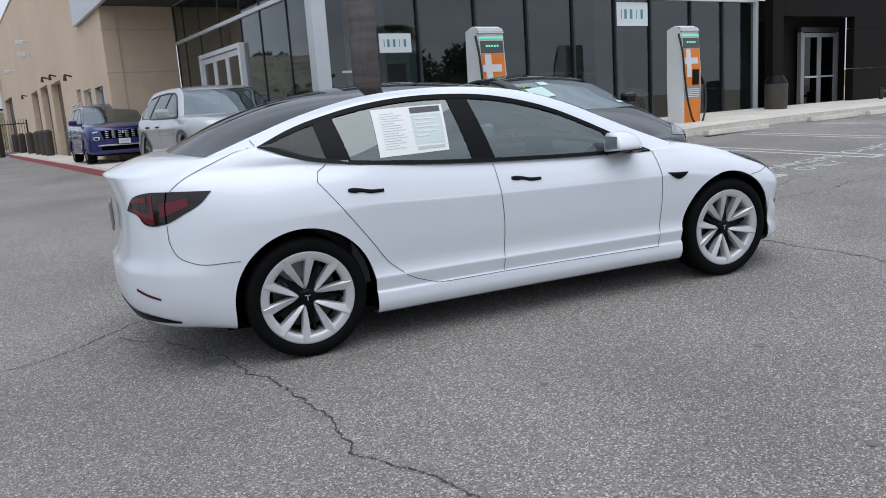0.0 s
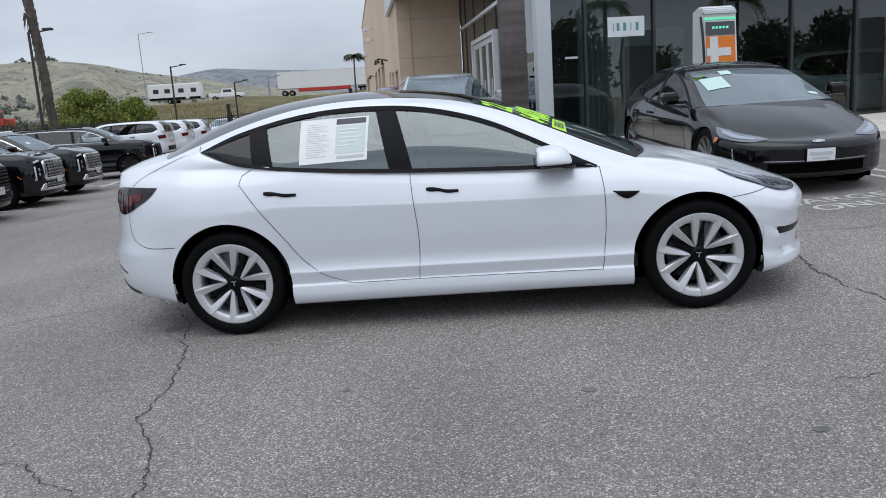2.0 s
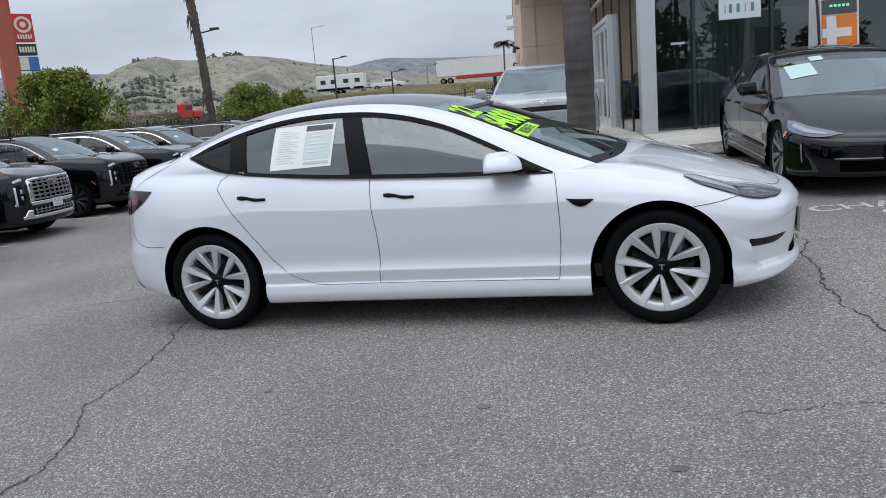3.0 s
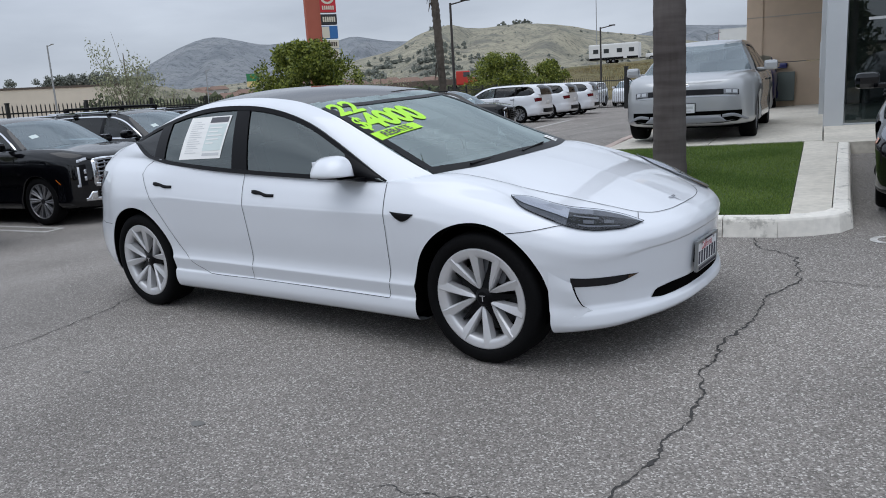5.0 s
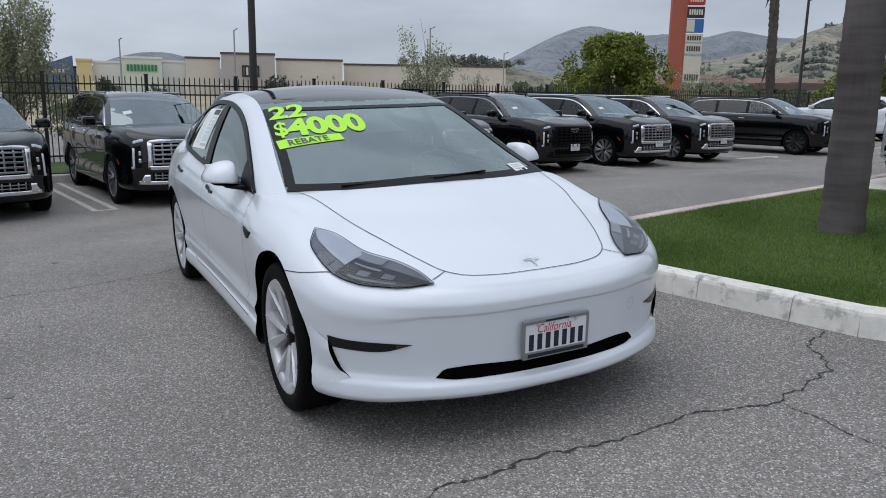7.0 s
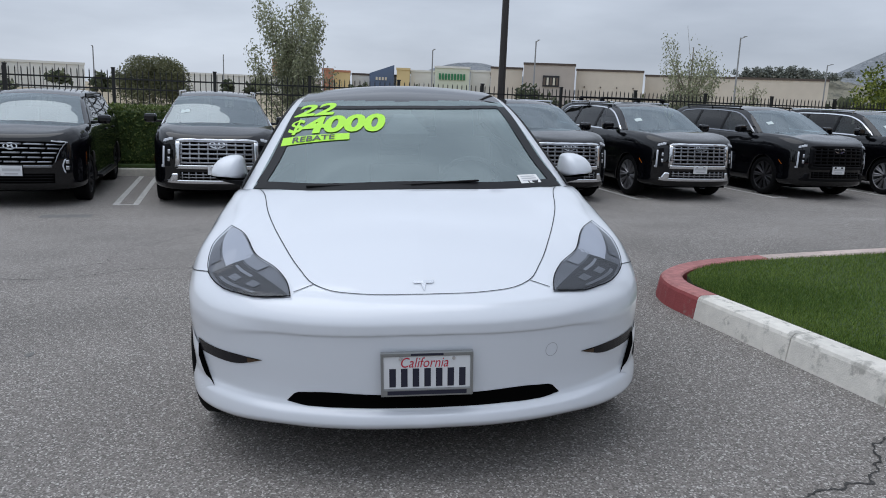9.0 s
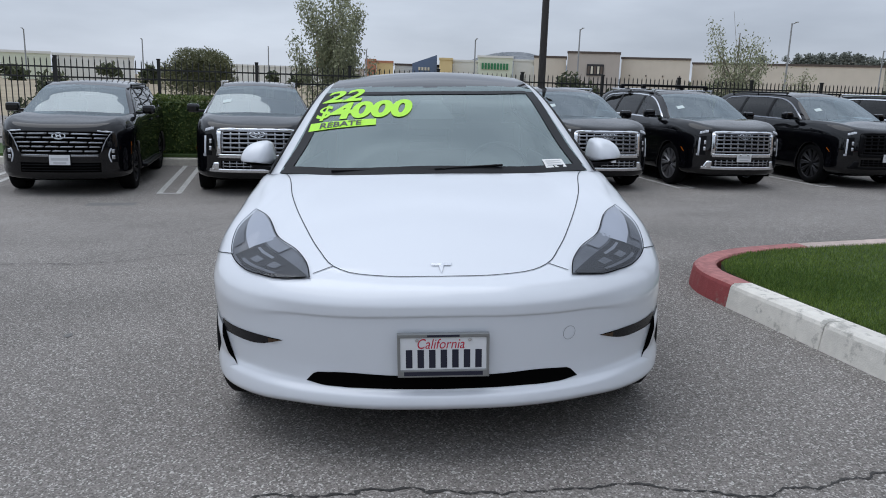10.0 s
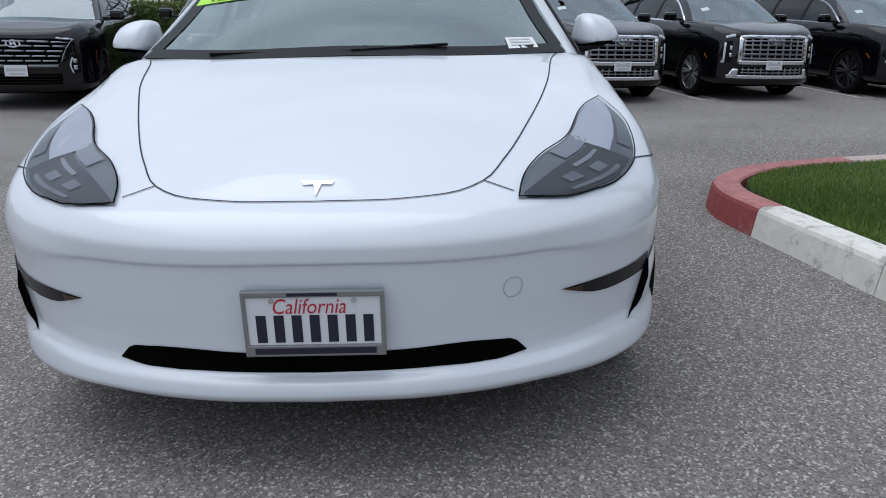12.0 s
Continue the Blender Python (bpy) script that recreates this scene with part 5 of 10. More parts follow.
def base_car(name, label, group, spec, paint, pitch, tyre_r, rim_r, rim_mat, spokes, chrome, roof_from, roof_to, splits, glass_mat=None):
    """Body, windows, wheels and mirrors of a parked car, in its own frame with the nose along +x."""
    car = tagged(empty(name), label, "car", group)
    sh = shell(spec, 130, 36, 80)
    whole = body_bmesh(sh, dict(spec, arches=[]))
    skin = Skin(whole)
    whole.free()
    skin.raise_by = spec.get("raise_by", 0.0)
    part("body", body_bmesh(sh, spec), paint, car, smooth=True)
    dark = glass_mat or PRIVACY_GLASS
    crest = lambda q: roof_from + 0.12 * max(0.0, 1 - (abs(q[1]) / 0.62) ** 2)
    glass_pane("windscreen", sh, "roof", lambda q, s: q[0] > crest(q), PARKED_GLASS, car)
    glass_pane("roof", sh, "roof", lambda q, s: roof_to < q[0] <= crest(q), paint, car)
    glass_pane("rear_window", sh, "roof", lambda q, s: q[0] <= roof_to, PRIVACY_GLASS, car)
    for s in (1, -1):
        glass_pane("front_door_window", sh, "side", lambda q, g: g == s and q[0] > splits[0], DOOR_GLASS, car)
        glass_pane("rear_door_window", sh, "side", lambda q, g: g == s and splits[1] < q[0] <= splits[0], dark, car)
        glass_pane("quarter_window", sh, "side", lambda q, g: g == s and q[0] <= splits[1], dark, car)
    sb = bmesh.new()
    for s in (1, -1):
        put_grid(sb, sh["side"] if s > 0 else mirrored(sh["side"]))
    side = Skin(sb)
    sb.free()
    c0, c1 = sh["c"][0], sh["c"][1]
    W = spec["outline"][len(spec["outline"]) // 2][1]
    for s in (1, -1):
        m = [1, s, 1]
        seam("window_trim", side, [list(map(tuple, c1[::4] * m)), list(map(tuple, c0[::4] * m))], chrome, car, 0.028, 0.008)
        for x in splits:
            k, j = int(np.argmin(np.abs(c0[:, 0] - x))), int(np.argmin(np.abs(c1[:, 0] - x + 0.04)))
            seam("door_pillar", side, [[tuple(c0[k] * m), tuple((c0[k] + c1[j]) / 2 * m), tuple(c1[j] * m)]], TRIM_BLACK, car, 0.085, 0.006)
        zb = float(c0[len(c0) // 2][2])
        for x in (splits[0] + 0.02, c0[0][0] - 0.02, splits[1] + 0.02):
            seam("panel_joint", skin, [[(x, s * W, zb - 0.03), (x, s * W, zb * 0.75), (x, s * W, zb * 0.42)]], GAP, car, 0.007)
        for x in (splits[0] - 0.25, splits[1] - 0.02):
            patch("door_handle", skin, [(x, s * W, zb - 0.125), (x + 0.2, s * W, zb - 0.125)], [(x, s * W, zb - 0.155), (x + 0.2, s * W, zb - 0.155)], 8, 2, 0.018, chrome, car, "", 0.01)
        bm = bmesh.new()
        x0 = c0[0][0] - 0.22
        put_box(bm, x0 - 0.06, x0 + 0.10, 0, 0.20, 0, 0.145, 0.045, Matrix.Translation((0, W + 0.01, zb - 0.005)))
        put_box(bm, x0 - 0.02, x0 + 0.08, -0.1, 0.06, -0.02, 0.02, 0.01, Matrix.Translation((0, W + 0.01, zb + 0.02)))
        if s < 0:
            bmesh.ops.scale(bm, vec=(1, -1, 1), verts=bm.verts)
            bmesh.ops.recalc_face_normals(bm, faces=bm.faces)
        part("door_mirror", bm, paint, car, smooth=False)
        for x, z, r in spec["arches"]:
            wheel("wheel", car, pose(x, s * (W - 0.145), tyre_r, 0, 0, 90 * s), tyre_r, rim_r, 0.235, rim_mat, spokes, 0.12)
            rows = [[(x + (r + 0.01) * math.cos(a), s * yy, z + (r + 0.01) * math.sin(a)) for a in np.linspace(-0.3, math.pi + 0.3, 20)] for yy in (W - 0.05, 0.45)]
            bm = bmesh.new()
            put_grid(bm, rows)
            part("wheel_housing", bm, GAP, car)
    z0 = spec["stations"][0][1][1][1]
    L0, L1 = spec["outline"][0][0], spec["outline"][-1][0]
    part("underbody", box(L1 + 0.25, L0 - 0.3, -W + 0.2, W - 0.2, z0 - 0.05, z0 + 0.04), GAP, car)
    part("cabin_floor", box(L1 + 0.5, c0[0][0] + 0.1, -W + 0.22, W - 0.22, z0 + 0.1, z0 + 0.2), CABIN, car)
    part("dashboard", box(c0[0][0] - 0.25, c0[0][0] + 0.2, -W + 0.25, W - 0.25, zb - 0.25, zb - 0.03, 0.04), CABIN, car)
    for y in (0.4, -0.4):
        part("front_seat", seat_shape(c0[0][0] - 0.95, y, zb - 0.48, 0.5), SEAT, car)
    part("rear_bench", seat_shape(c0[0][0] - 1.85, 0, zb - 0.45, 1.25, 18), SEAT, car)
    return car, skin, sh


def face(name, skin, x, y0, y1, z0, z1, material, car, lift=0.004, label="", rim=0.0, n=14, top=None):
    """A plate on a car's nose or tail between given limits."""
    ya = np.linspace(y0, y1, 5)
    z0, z1 = skin.level(z0), skin.level(z1)
    t0, t1 = top or (y0, y1)
    yb = np.linspace(t0, t1, 5)
    return patch(name, skin, [(x, y, z1) for y in yb], [(x, y, z0) for y in ya], n, 4, lift, material, car, label, rim)


def oval_badge(skin, x, z, w, car, name="badge"):
    """A slanted letter in an oval ring, as plain chrome shapes."""
    bm = bmesh.new()
    z = skin.level(z)
    ring = [(x, w * math.cos(a), z + w * 0.52 * math.sin(a)) for a in np.linspace(0, 2 * math.pi, 29)]
    put_ribbon(bm, skin, ring, w * 0.16, 0.012, 40)
    for y in (-0.36, 0.30):
        put_ribbon(bm, skin, [(x, w * (y - 0.08), z + w * 0.34), (x, w * (y + 0.12), z - w * 0.34)], w * 0.2, 0.012, 6)
    put_ribbon(bm, skin, [(x, -w * 0.34, z + w * 0.02), (x, w * 0.32, z - w * 0.02)], w * 0.16, 0.012, 6)
    return part(name, bm, CHROME, car)


def dealer_plate(skin, x, z, car):
    """A white dealer plate; its print stands as bars."""
    pl = face("number_plate", skin, x, -0.155, 0.155, z - 0.075, z + 0.075, TRIM_BLACK, car, 0.02, "", 0.02, 6)
    face("plate", skin, x, -0.145, 0.145, z - 0.062, z + 0.066, PLATE_WHITE, pl, 0.026, "", 0.0, 6)
    face("print_bar", skin, x, -0.12, 0.12, z - 0.005, z + 0.03, PRINT, pl, 0.028, "", 0.0, 6)
    face("print_bar", skin, x, -0.09, 0.09, z - 0.045, z - 0.025, PRINT, pl, 0.028, "", 0.0, 6)
    return pl


BAR_CHROME = mat("dark_chrome", (0.30, 0.31, 0.33), 0.2, metal=0.9)


def slimmed(line, y_in, z0, z1):
    """A greenhouse line drawn in towards the roof."""
    return [(x, y * (1 - y_in * min(1.0, max(0.0, (z - z0) / (z1 - z0)))), z) for x, y, z in line]


def high_sided(spec, up, belt=1.10, roof=1.755):
    """The same car with a higher bonnet and belt line under an unchanged roof."""
    low = lambda z: z + up * min(1.0, max(0.0, (z - 0.45) / (belt - 0.45)))
    high = lambda z: low(z) if z <= belt else belt + up + (z - belt) * (roof - belt - up) / (roof - belt)
    tall = dict(spec, raise_by=up)
    tall["stations"] = [(x, [(i, low(z)) for i, z in p]) for x, p in spec["stations"]]
    tall["ztop"] = (spec["ztop"][0], [low(z) for z in spec["ztop"][1]])
    for k in ("c0", "c1", "c2", "c3"):
        tall[k] = [(x, y, high(z)) for x, y, z in spec[k]]
    return tall


SUV_TALL = high_sided(SUV, 0.10)
SUV_SLIM = dict(SUV_TALL, c1=slimmed(SUV_TALL["c1"], 0.085, 1.22, 1.6), c2=slimmed(SUV_TALL["c2"], 0.085, 1.25, 1.68))


def black_suv(bright, label):
    """A large three-row SUV with a barred grille; bright: chrome on grille and bumper."""
    car, skin, sh = base_car("suv", label, "row of parked suvs", SUV_SLIM, BLACK_PAINT, 0, 0.39, 0.285, DARK_ALLOY if not bright else ALLOY_GREY, 20, BAR_CHROME if not bright else CHROME, 0.36, -2.2, (-0.15, -1.2))
    trim = CHROME if bright else TRIM_BLACK
    bars = BAR_CHROME if bright else TRIM_BLACK
    g = face("grille", skin, 2.5, -0.62, 0.62, 0.62, 0.985, GAP, car, 0.004, "barred grille", 0.0, 20, (-0.66, 0.66))
    for k in range(6):
        z = 0.645 + 0.062 * k
        face("grille_bar", skin, 2.5, -0.60, 0.60, z, z + 0.024, bars, g, 0.022, "", 0.015, 18)
    for k in range(9):
        y = -0.56 + 0.14 * k
        face("grille_bar", skin, 2.5, y - 0.013, y + 0.013, 0.64, 0.975, bars, g, 0.018, "", 0.012, 4)
    for y in (-0.64, 0.64):
        face("grille_surround", skin, 2.5, y - 0.045, y + 0.045, 0.60, 1.0, trim, g, 0.026, "", 0.02, 5)
    face("grille_surround", skin, 2.5, -0.67, 0.67, 0.985, 1.035, trim, g, 0.026, "", 0.02, 20)
    face("grille_surround", skin, 2.5, -0.66, 0.66, 0.575, 0.625, trim, g, 0.026, "", 0.02, 20)
    low = face("lower_grille", skin, 2.5, -0.60, 0.60, 0.43, 0.535, GAP, car, 0.004, "", 0.0, 16)
    for k in range(2):
        face("grille_bar", skin, 2.5, -0.58, 0.58, 0.455 + 0.04 * k, 0.468 + 0.04 * k, bars, low, 0.016, "", 0.01, 14)
    for k in range(11):
        y = -0.55 + 0.11 * k
        face("grille_bar", skin, 2.5, y - 0.008, y + 0.008, 0.435, 0.53, bars, low, 0.014, "", 0.01, 3)
    face("bumper_trim", skin, 2.5, -0.92, 0.92, 0.365, 0.42, trim, car, 0.012, "", 0.01, 26)
    for s in (1, -1):
        lamp = face("headlight", skin, 2.35, min(s * 0.73, s * 0.90), max(s * 0.73, s * 0.90), 0.60, 0.90, TRIM_BLACK, car, 0.006, "upright headlight with a bright light strip", 0.0, 8)
        face("light_strip", skin, 2.3, min(s * 0.835, s * 0.88), max(s * 0.835, s * 0.88), 0.585, 0.87, LAMP_WHITE, lamp, 0.014, "", 0.008, 4)
        face("light_strip", skin, 2.3, min(s * 0.88, s * 0.935), max(s * 0.88, s * 0.935), 0.585, 0.615, LAMP_WHITE, lamp, 0.014, "", 0.008, 4)
        for z in (0.70, 0.80):
            face("projector", skin, 2.4, min(s * 0.76, s * 0.82), max(s * 0.76, s * 0.82), z - 0.03, z + 0.03, LAMP_SILVER, lamp, 0.012, "", 0.006, 4)
        for k in range(3):
            y = 0.69 + 0.085 * k
            face("day_lamp", skin, 2.35, min(s * y, s * (y + 0.075)), max(s * y, s * (y + 0.075)), 0.972 - 0.010 * k, 1.032 - 0.008 * k, LAMP_WHITE, car, 0.012, "", 0.008, 4)
        face("bumper_trim", skin, 2.4, min(s * 0.61, s * 0.82), max(s * 0.61, s * 0.82), 0.40, 0.51, trim, car, 0.012, "", 0.008, 5, (min(s * 0.60, s * 0.70), max(s * 0.60, s * 0.70)))
        patch("side_marker", skin, [(1.90, s * 1.0, 0.745), (1.99, s * 1.0, 0.665)], [(1.885, s * 1.0, 0.735), (1.975, s * 1.0, 0.655)], 6, 2, 0.008, AMBER, car)
        patch("tail_light", skin, [(-2.35, s * 0.92, 1.12), (-2.5, s * 0.72, 1.12)], [(-2.36, s * 0.92, 0.72), (-2.52, s * 0.74, 0.72)], 10, 6, 0.008, RED_LENS, car)
        bm = bmesh.new()
        put_tube(bm, (0.15, s * 0.64, 1.735), (-1.9, s * 0.64, 1.735), 0.018, n=8)
        for x in (0.1, -0.9, -1.85):
            put_tube(bm, (x, s * 0.64, 1.66), (x, s * 0.64, 1.735), 0.014, n=6)
        part("roof_rail", bm, trim if bright else TRIM_BLACK, car)
    oval_badge(skin, 2.5, 0.915, 0.115, car)
    dealer_plate(skin, 2.5, 0.565, car)
    bm, rb = bmesh.new(), bmesh.new()
    for s in (1, -1):
        put_grid(rb, sh["roof"] if s > 0 else mirrored(sh["roof"]))
    rs = Skin(rb)
    rb.free()
    put_grid(bm, [[rs.drop(x, y, 0.004) for y in (-0.58, -0.5, -0.44)] for x in (1.00, 0.95, 0.91)])
    part("window_sticker", bm, PRINT_TEAL, car)
    return car


ALLOY_GREY = mat("grey_alloy", (0.22, 0.22, 0.23), 0.35, metal=0.7)
ROW_X = -10.06


def row_place(y, turn=0.0, x=ROW_X):
    return pose(x, y, lot_height(x, y), 0, 0, turn)


def black_row():
    a = black_suv(True, "black three-row SUV with chrome grille, parked nose-out in a row")
    a.matrix_basis = row_place(-1.2)
    for y, turn in ((1.66, -1), (4.62, 1), (7.28, 0), (13.35, 1), (16.2, 0)):
        copy_thing(a, row_place(y, turn))
    b = black_suv(False, "blacked-out three-row SUV with dark grille and wheels, parked in a row")
    b.matrix_basis = row_place(10.35)
    copy_thing(b, row_place(21.5, 10, ROW_X + 0.4))
    rack = tagged(empty("roof_rack", row_place(7.28)), "black cross-bar roof rack on a parked SUV", "roof rack")
    for x in (-0.25, -1.25):
        bm = bmesh.new()
        put_tube(bm, (x, -0.74, 1.82), (x, 0.74, 1.82), 0.022, n=8)
        part("cross_bar", bm, TRIM_BLACK, rack)
        for s in (1, -1):
            part("foot", box(x - 0.04, x + 0.04, min(s * 0.67, s * 0.75), max(s * 0.67, s * 0.75), 1.745, 1.82, 0.01), TRIM_BLACK, rack)
    # pickup-like SUV at the end of the row
    spec = scaled(SUV_SLIM, 0.985, 0.965, 0.97)
    car, skin, sh = base_car("pickup_truck", "black crossover pickup with split grille, parked nose-out beside the hedge", "", spec, BLACK_PAINT, 0, 0.37, 0.25, DARK_ALLOY, 10, TRIM_BLACK, 0.35, -2.15, (-0.15, -1.15))
    g = face("grille", skin, 2.45, -0.58, 0.58, 0.615, 0.93, GAP, car, 0.004, "dark grille with broken chrome bars", 0.0, 24, (-0.84, 0.84))
    for k in range(5):
        z = 0.640 + 0.058 * k
        half = 0.56 + 0.055 * k
        n = 6 if k % 2 else 5
        for j in range(n):
            y = -half + 2 * half * j / n
            face("grille_bar", skin, 2.45, y + 0.012, y + 2 * half / n - 0.012, z, z + 0.019, BAR_CHROME, g, 0.018, "", 0.014, 6, (y + 0.022, y + 2 * half / n - 0.004))
    face("bumper_trim", skin, 2.45, -0.56, 0.56, 0.575, 0.603, BAR_CHROME, car, 0.014, "", 0.008, 18)
    low = face("lower_grille", skin, 2.45, -0.60, 0.60, 0.36, 0.50, GAP, car, 0.004, "", 0.0, 14)
    for k in range(3):
        face("grille_bar", skin, 2.45, -0.58, 0.58, 0.385 + 0.04 * k, 0.397 + 0.04 * k, TRIM_BLACK, low, 0.012, "", 0.008, 14)
    for s in (1, -1):
        edge = lambda a, b: (min(s * a, s * b), max(s * a, s * b))
        face("day_lamp", skin, 2.4, *edge(0.55, 0.88), 0.925, 0.950, LAMP_WHITE, car, 0.012, "", 0.008, 12)
        # a bright edge runs down from the lamp line along the grille's slanted side
        patch("grille_surround", skin, [(2.4, s * 0.86, skin.level(0.925)), (2.42, s * 0.72, skin.level(0.80)), (2.45, s * 0.62, skin.level(0.64))], [(2.4, s * 0.83, skin.level(0.925)), (2.42, s * 0.695, skin.level(0.80)), (2.45, s * 0.60, skin.level(0.64))], 14, 2, 0.016, BAR_CHROME, car, "", 0.01)
        lamp = face("headlight", skin, 2.3, *edge(0.70, 0.88), 0.50, 0.70, TRIM_BLACK, car, 0.008, "", 0.0, 8)
        for z in (0.54, 0.62):
            face("projector", skin, 2.35, *edge(0.76, 0.84), z, z + 0.05, LAMP_SILVER, lamp, 0.014, "", 0.006, 5)
        patch("light_strip", skin, [(2.35, s * 0.745, skin.level(0.69)), (2.37, s * 0.705, skin.level(0.59)), (2.35, s * 0.74, skin.level(0.50))], [(2.35, s * 0.765, skin.level(0.69)), (2.36, s * 0.727, skin.level(0.59)), (2.35, s * 0.76, skin.level(0.50))], 12, 2, 0.014, LAMP_WHITE, lamp, "", 0.008)
        patch("side_marker", skin, [(1.86, s * 1.0, 0.80), (1.89, s * 1.0, 0.60)], [(1.845, s * 1.0, 0.80), (1.875, s * 1.0, 0.60)], 6, 2, 0.008, AMBER, car)
        bm = bmesh.new()
        put_tube(bm, (0.15, s * 0.68, 1.635), (-1.5, s * 0.68, 1.635), 0.016, n=8)
        put_tube(bm, (0.15, s * 0.68, 1.58), (0.15, s * 0.68, 1.635), 0.014, n=6)
        put_tube(bm, (-1.5, s * 0.68, 1.58), (-1.5, s * 0.68, 1.635), 0.014, n=6)
        part("roof_rail", bm, TRIM_BLACK, car)
        part("side_step", box(-0.9, 0.9, min(s * 0.93, s * 1.0), max(s * 0.93, s * 1.0), 0.30, 0.35, 0.015), TRIM_BLACK, car)
    oval_badge(skin, 2.45, 0.85, 0.09, car)
    dealer_plate(skin, 2.45, 0.535, car)
    car.matrix_basis = row_place(-4.05)
    # white and dark cars further up the row, nose in
    spec = scaled(SUV_TALL, 0.99, 0.98, 1.0)
    car, skin, sh = base_car("suv", "white SUV parked nose-in with red tail lights", "white suvs nose in", spec, WHITE_PAINT, 0, 0.385, 0.27, ALLOY_GREY, 10, TRIM_BLACK, 0.36, -2.2, (-0.15, -1.2))
    for s in (1, -1):
        patch("tail_light", skin, [(-2.2, s * 0.94, 1.10), (-2.5, s * 0.62, 1.12)], [(-2.25, s * 0.94, 0.94), (-2.5, s * 0.62, 0.98)], 10, 4, 0.008, RED_LENS, car)
    face("tail_trim", skin, -2.6, -0.6, 0.6, 0.42, 0.60, TRIM_BLACK, car, 0.006, "", 0.0, 12)
    face("number_plate", skin, -2.6, -0.16, 0.16, 0.78, 0.92, PLATE_WHITE, car, 0.012, "", 0.008, 6)
    car.matrix_basis = row_place(30.6, 176, -11.3)
    copy_thing(car, row_place(34.2, 178, -11.1))
    copy_thing(car, row_place(37.6, 182, -10.9))
    # behind the gate
    for x, y, turn in ((-9.6, 51.5, -88), (-4.7, 50.6, -95), (-3.0, 59.0, -90), (-12.4, 50.5, -90)):
        copy_thing(car, row_place(y, turn, x))
    for x, y, turn in ((-6.7, 50.0, -86), (-1.0, 58.5, -92), (-11.0, 58.0, -90)):
        copy_thing(b, row_place(y, turn, x))


def black_streamliner():
    """The black electric sedan in the charging bay."""
    nose = [
        (2.262, [(0.24, 0.17), (0.10, 0.178), (0.03, 0.20), (0.010, 0.235), (0.008, 0.27), (0.006, 0.30), (0.004, 0.34), (0.002, 0.38), (0.0, 0.43), (0.0, 0.48), (0.004, 0.53), (0.014, 0.57), (0.034, 0.605), (0.075, 0.645), (0.145, 0.68)]),
        (2.0, [(0.22, 0.17), (0.08, 0.18), (0.02, 0.205), (0.004, 0.24), (0.003, 0.275), (0.002, 0.31), (0.001, 0.35), (0.0, 0.39), (0.0, 0.44), (0.0, 0.49), (0.002, 0.54), (0.008, 0.59), (0.024, 0.635), (0.07, 0.685), (0.145, 0.72)]),
    ]
    low = (SEDAN["ztop"][0], [min(z, q) for z, q in zip(SEDAN["ztop"][1], (2, 2, 2, 2, 2, 2, 2, 2, 0.885, 0.85, 0.80, 0.745, 0.67, 0.63, 0.59))])
    spec = scaled(dict(SEDAN, ztop=low, stations=nose + SEDAN["stations"][3:]), 1.03, 1.0, 0.985)
    car, skin, sh = base_car("electric_sedan", "glossy black streamlined electric sedan parked at a charger", "", spec, BLACK_PAINT, 0, 0.35, 0.25, ALLOY_GREY, 10, TRIM_BLACK, 0.16, -0.95, (-0.36, -1.2))
    for s in (1, -1):
        top = [(1.66, s * 0.83, 0.735), (1.92, s * 0.69, 0.725), (2.16, s * 0.45, 0.665)]
        bot = [(1.66, s * 0.83, 0.735), (1.80, s * 0.85, 0.63), (1.98, s * 0.78, 0.58), (2.15, s * 0.58, 0.58), (2.16, s * 0.45, 0.66)]
        lamp = patch("headlight", skin, top, bot, 20, 8, 0.004, LAMP_MID, car, "pale swept headlight")
        patch("light_guide", skin, [(1.78, s * 0.80, 0.70), (1.95, s * 0.71, 0.69), (2.1, s * 0.56, 0.66)], [(1.82, s * 0.82, 0.645), (1.98, s * 0.75, 0.615), (2.12, s * 0.60, 0.61)], 18, 6, 0.009, LAMP_PALE, lamp)
        patch("lens", skin, top, bot, 20, 8, 0.014, LENS_DARK, lamp)
        patch("side_marker", skin, [(1.80, s * 0.92, 0.64), (1.86, s * 0.92, 0.66)], [(1.80, s * 0.92, 0.56), (1.86, s * 0.92, 0.59)], 6, 2, 0.008, AMBER, car)
        patch("air_curtain", skin, [(2.02, s * 0.78, 0.50), (2.03, s * 0.77, 0.50)], [(2.03, s * 0.77, 0.33), (2.04, s * 0.76, 0.33)], 6, 3, 0.012, LAMP_SILVER, car)
    face("lower_intake", skin, 2.35, -0.55, 0.55, 0.235, 0.34, GAP, car, 0.005, "", 0.0, 16)
    face("bumper_trim", skin, 2.35, -0.6, 0.6, 0.355, 0.365, BAR_CHROME, car, 0.008, "", 0.004, 16)
    oval_badge(skin, 2.3, 0.585, 0.062, car)
    dealer_plate(skin, 2.35, 0.42, car)
    rb = bmesh.new()
    for s in (1, -1):
        put_grid(rb, sh["roof"] if s > 0 else mirrored(sh["roof"]))
    rs = Skin(rb)
    rb.free()
    for x0, x1, y0, y1 in ((0.45, 0.78, -0.58, -0.30), (0.26, 0.40, -0.28, -0.14), (0.98, 1.05, 0.52, 0.62)):
        bm = bmesh.new()
        put_grid(bm, [[rs.drop(x0 + (x1 - x0) * i / 4, y0 + (y1 - y0) * j / 4, 0.005) for j in range(5)] for i in range(5)])
        part("window_sticker", bm, PRINT_MINT, car)
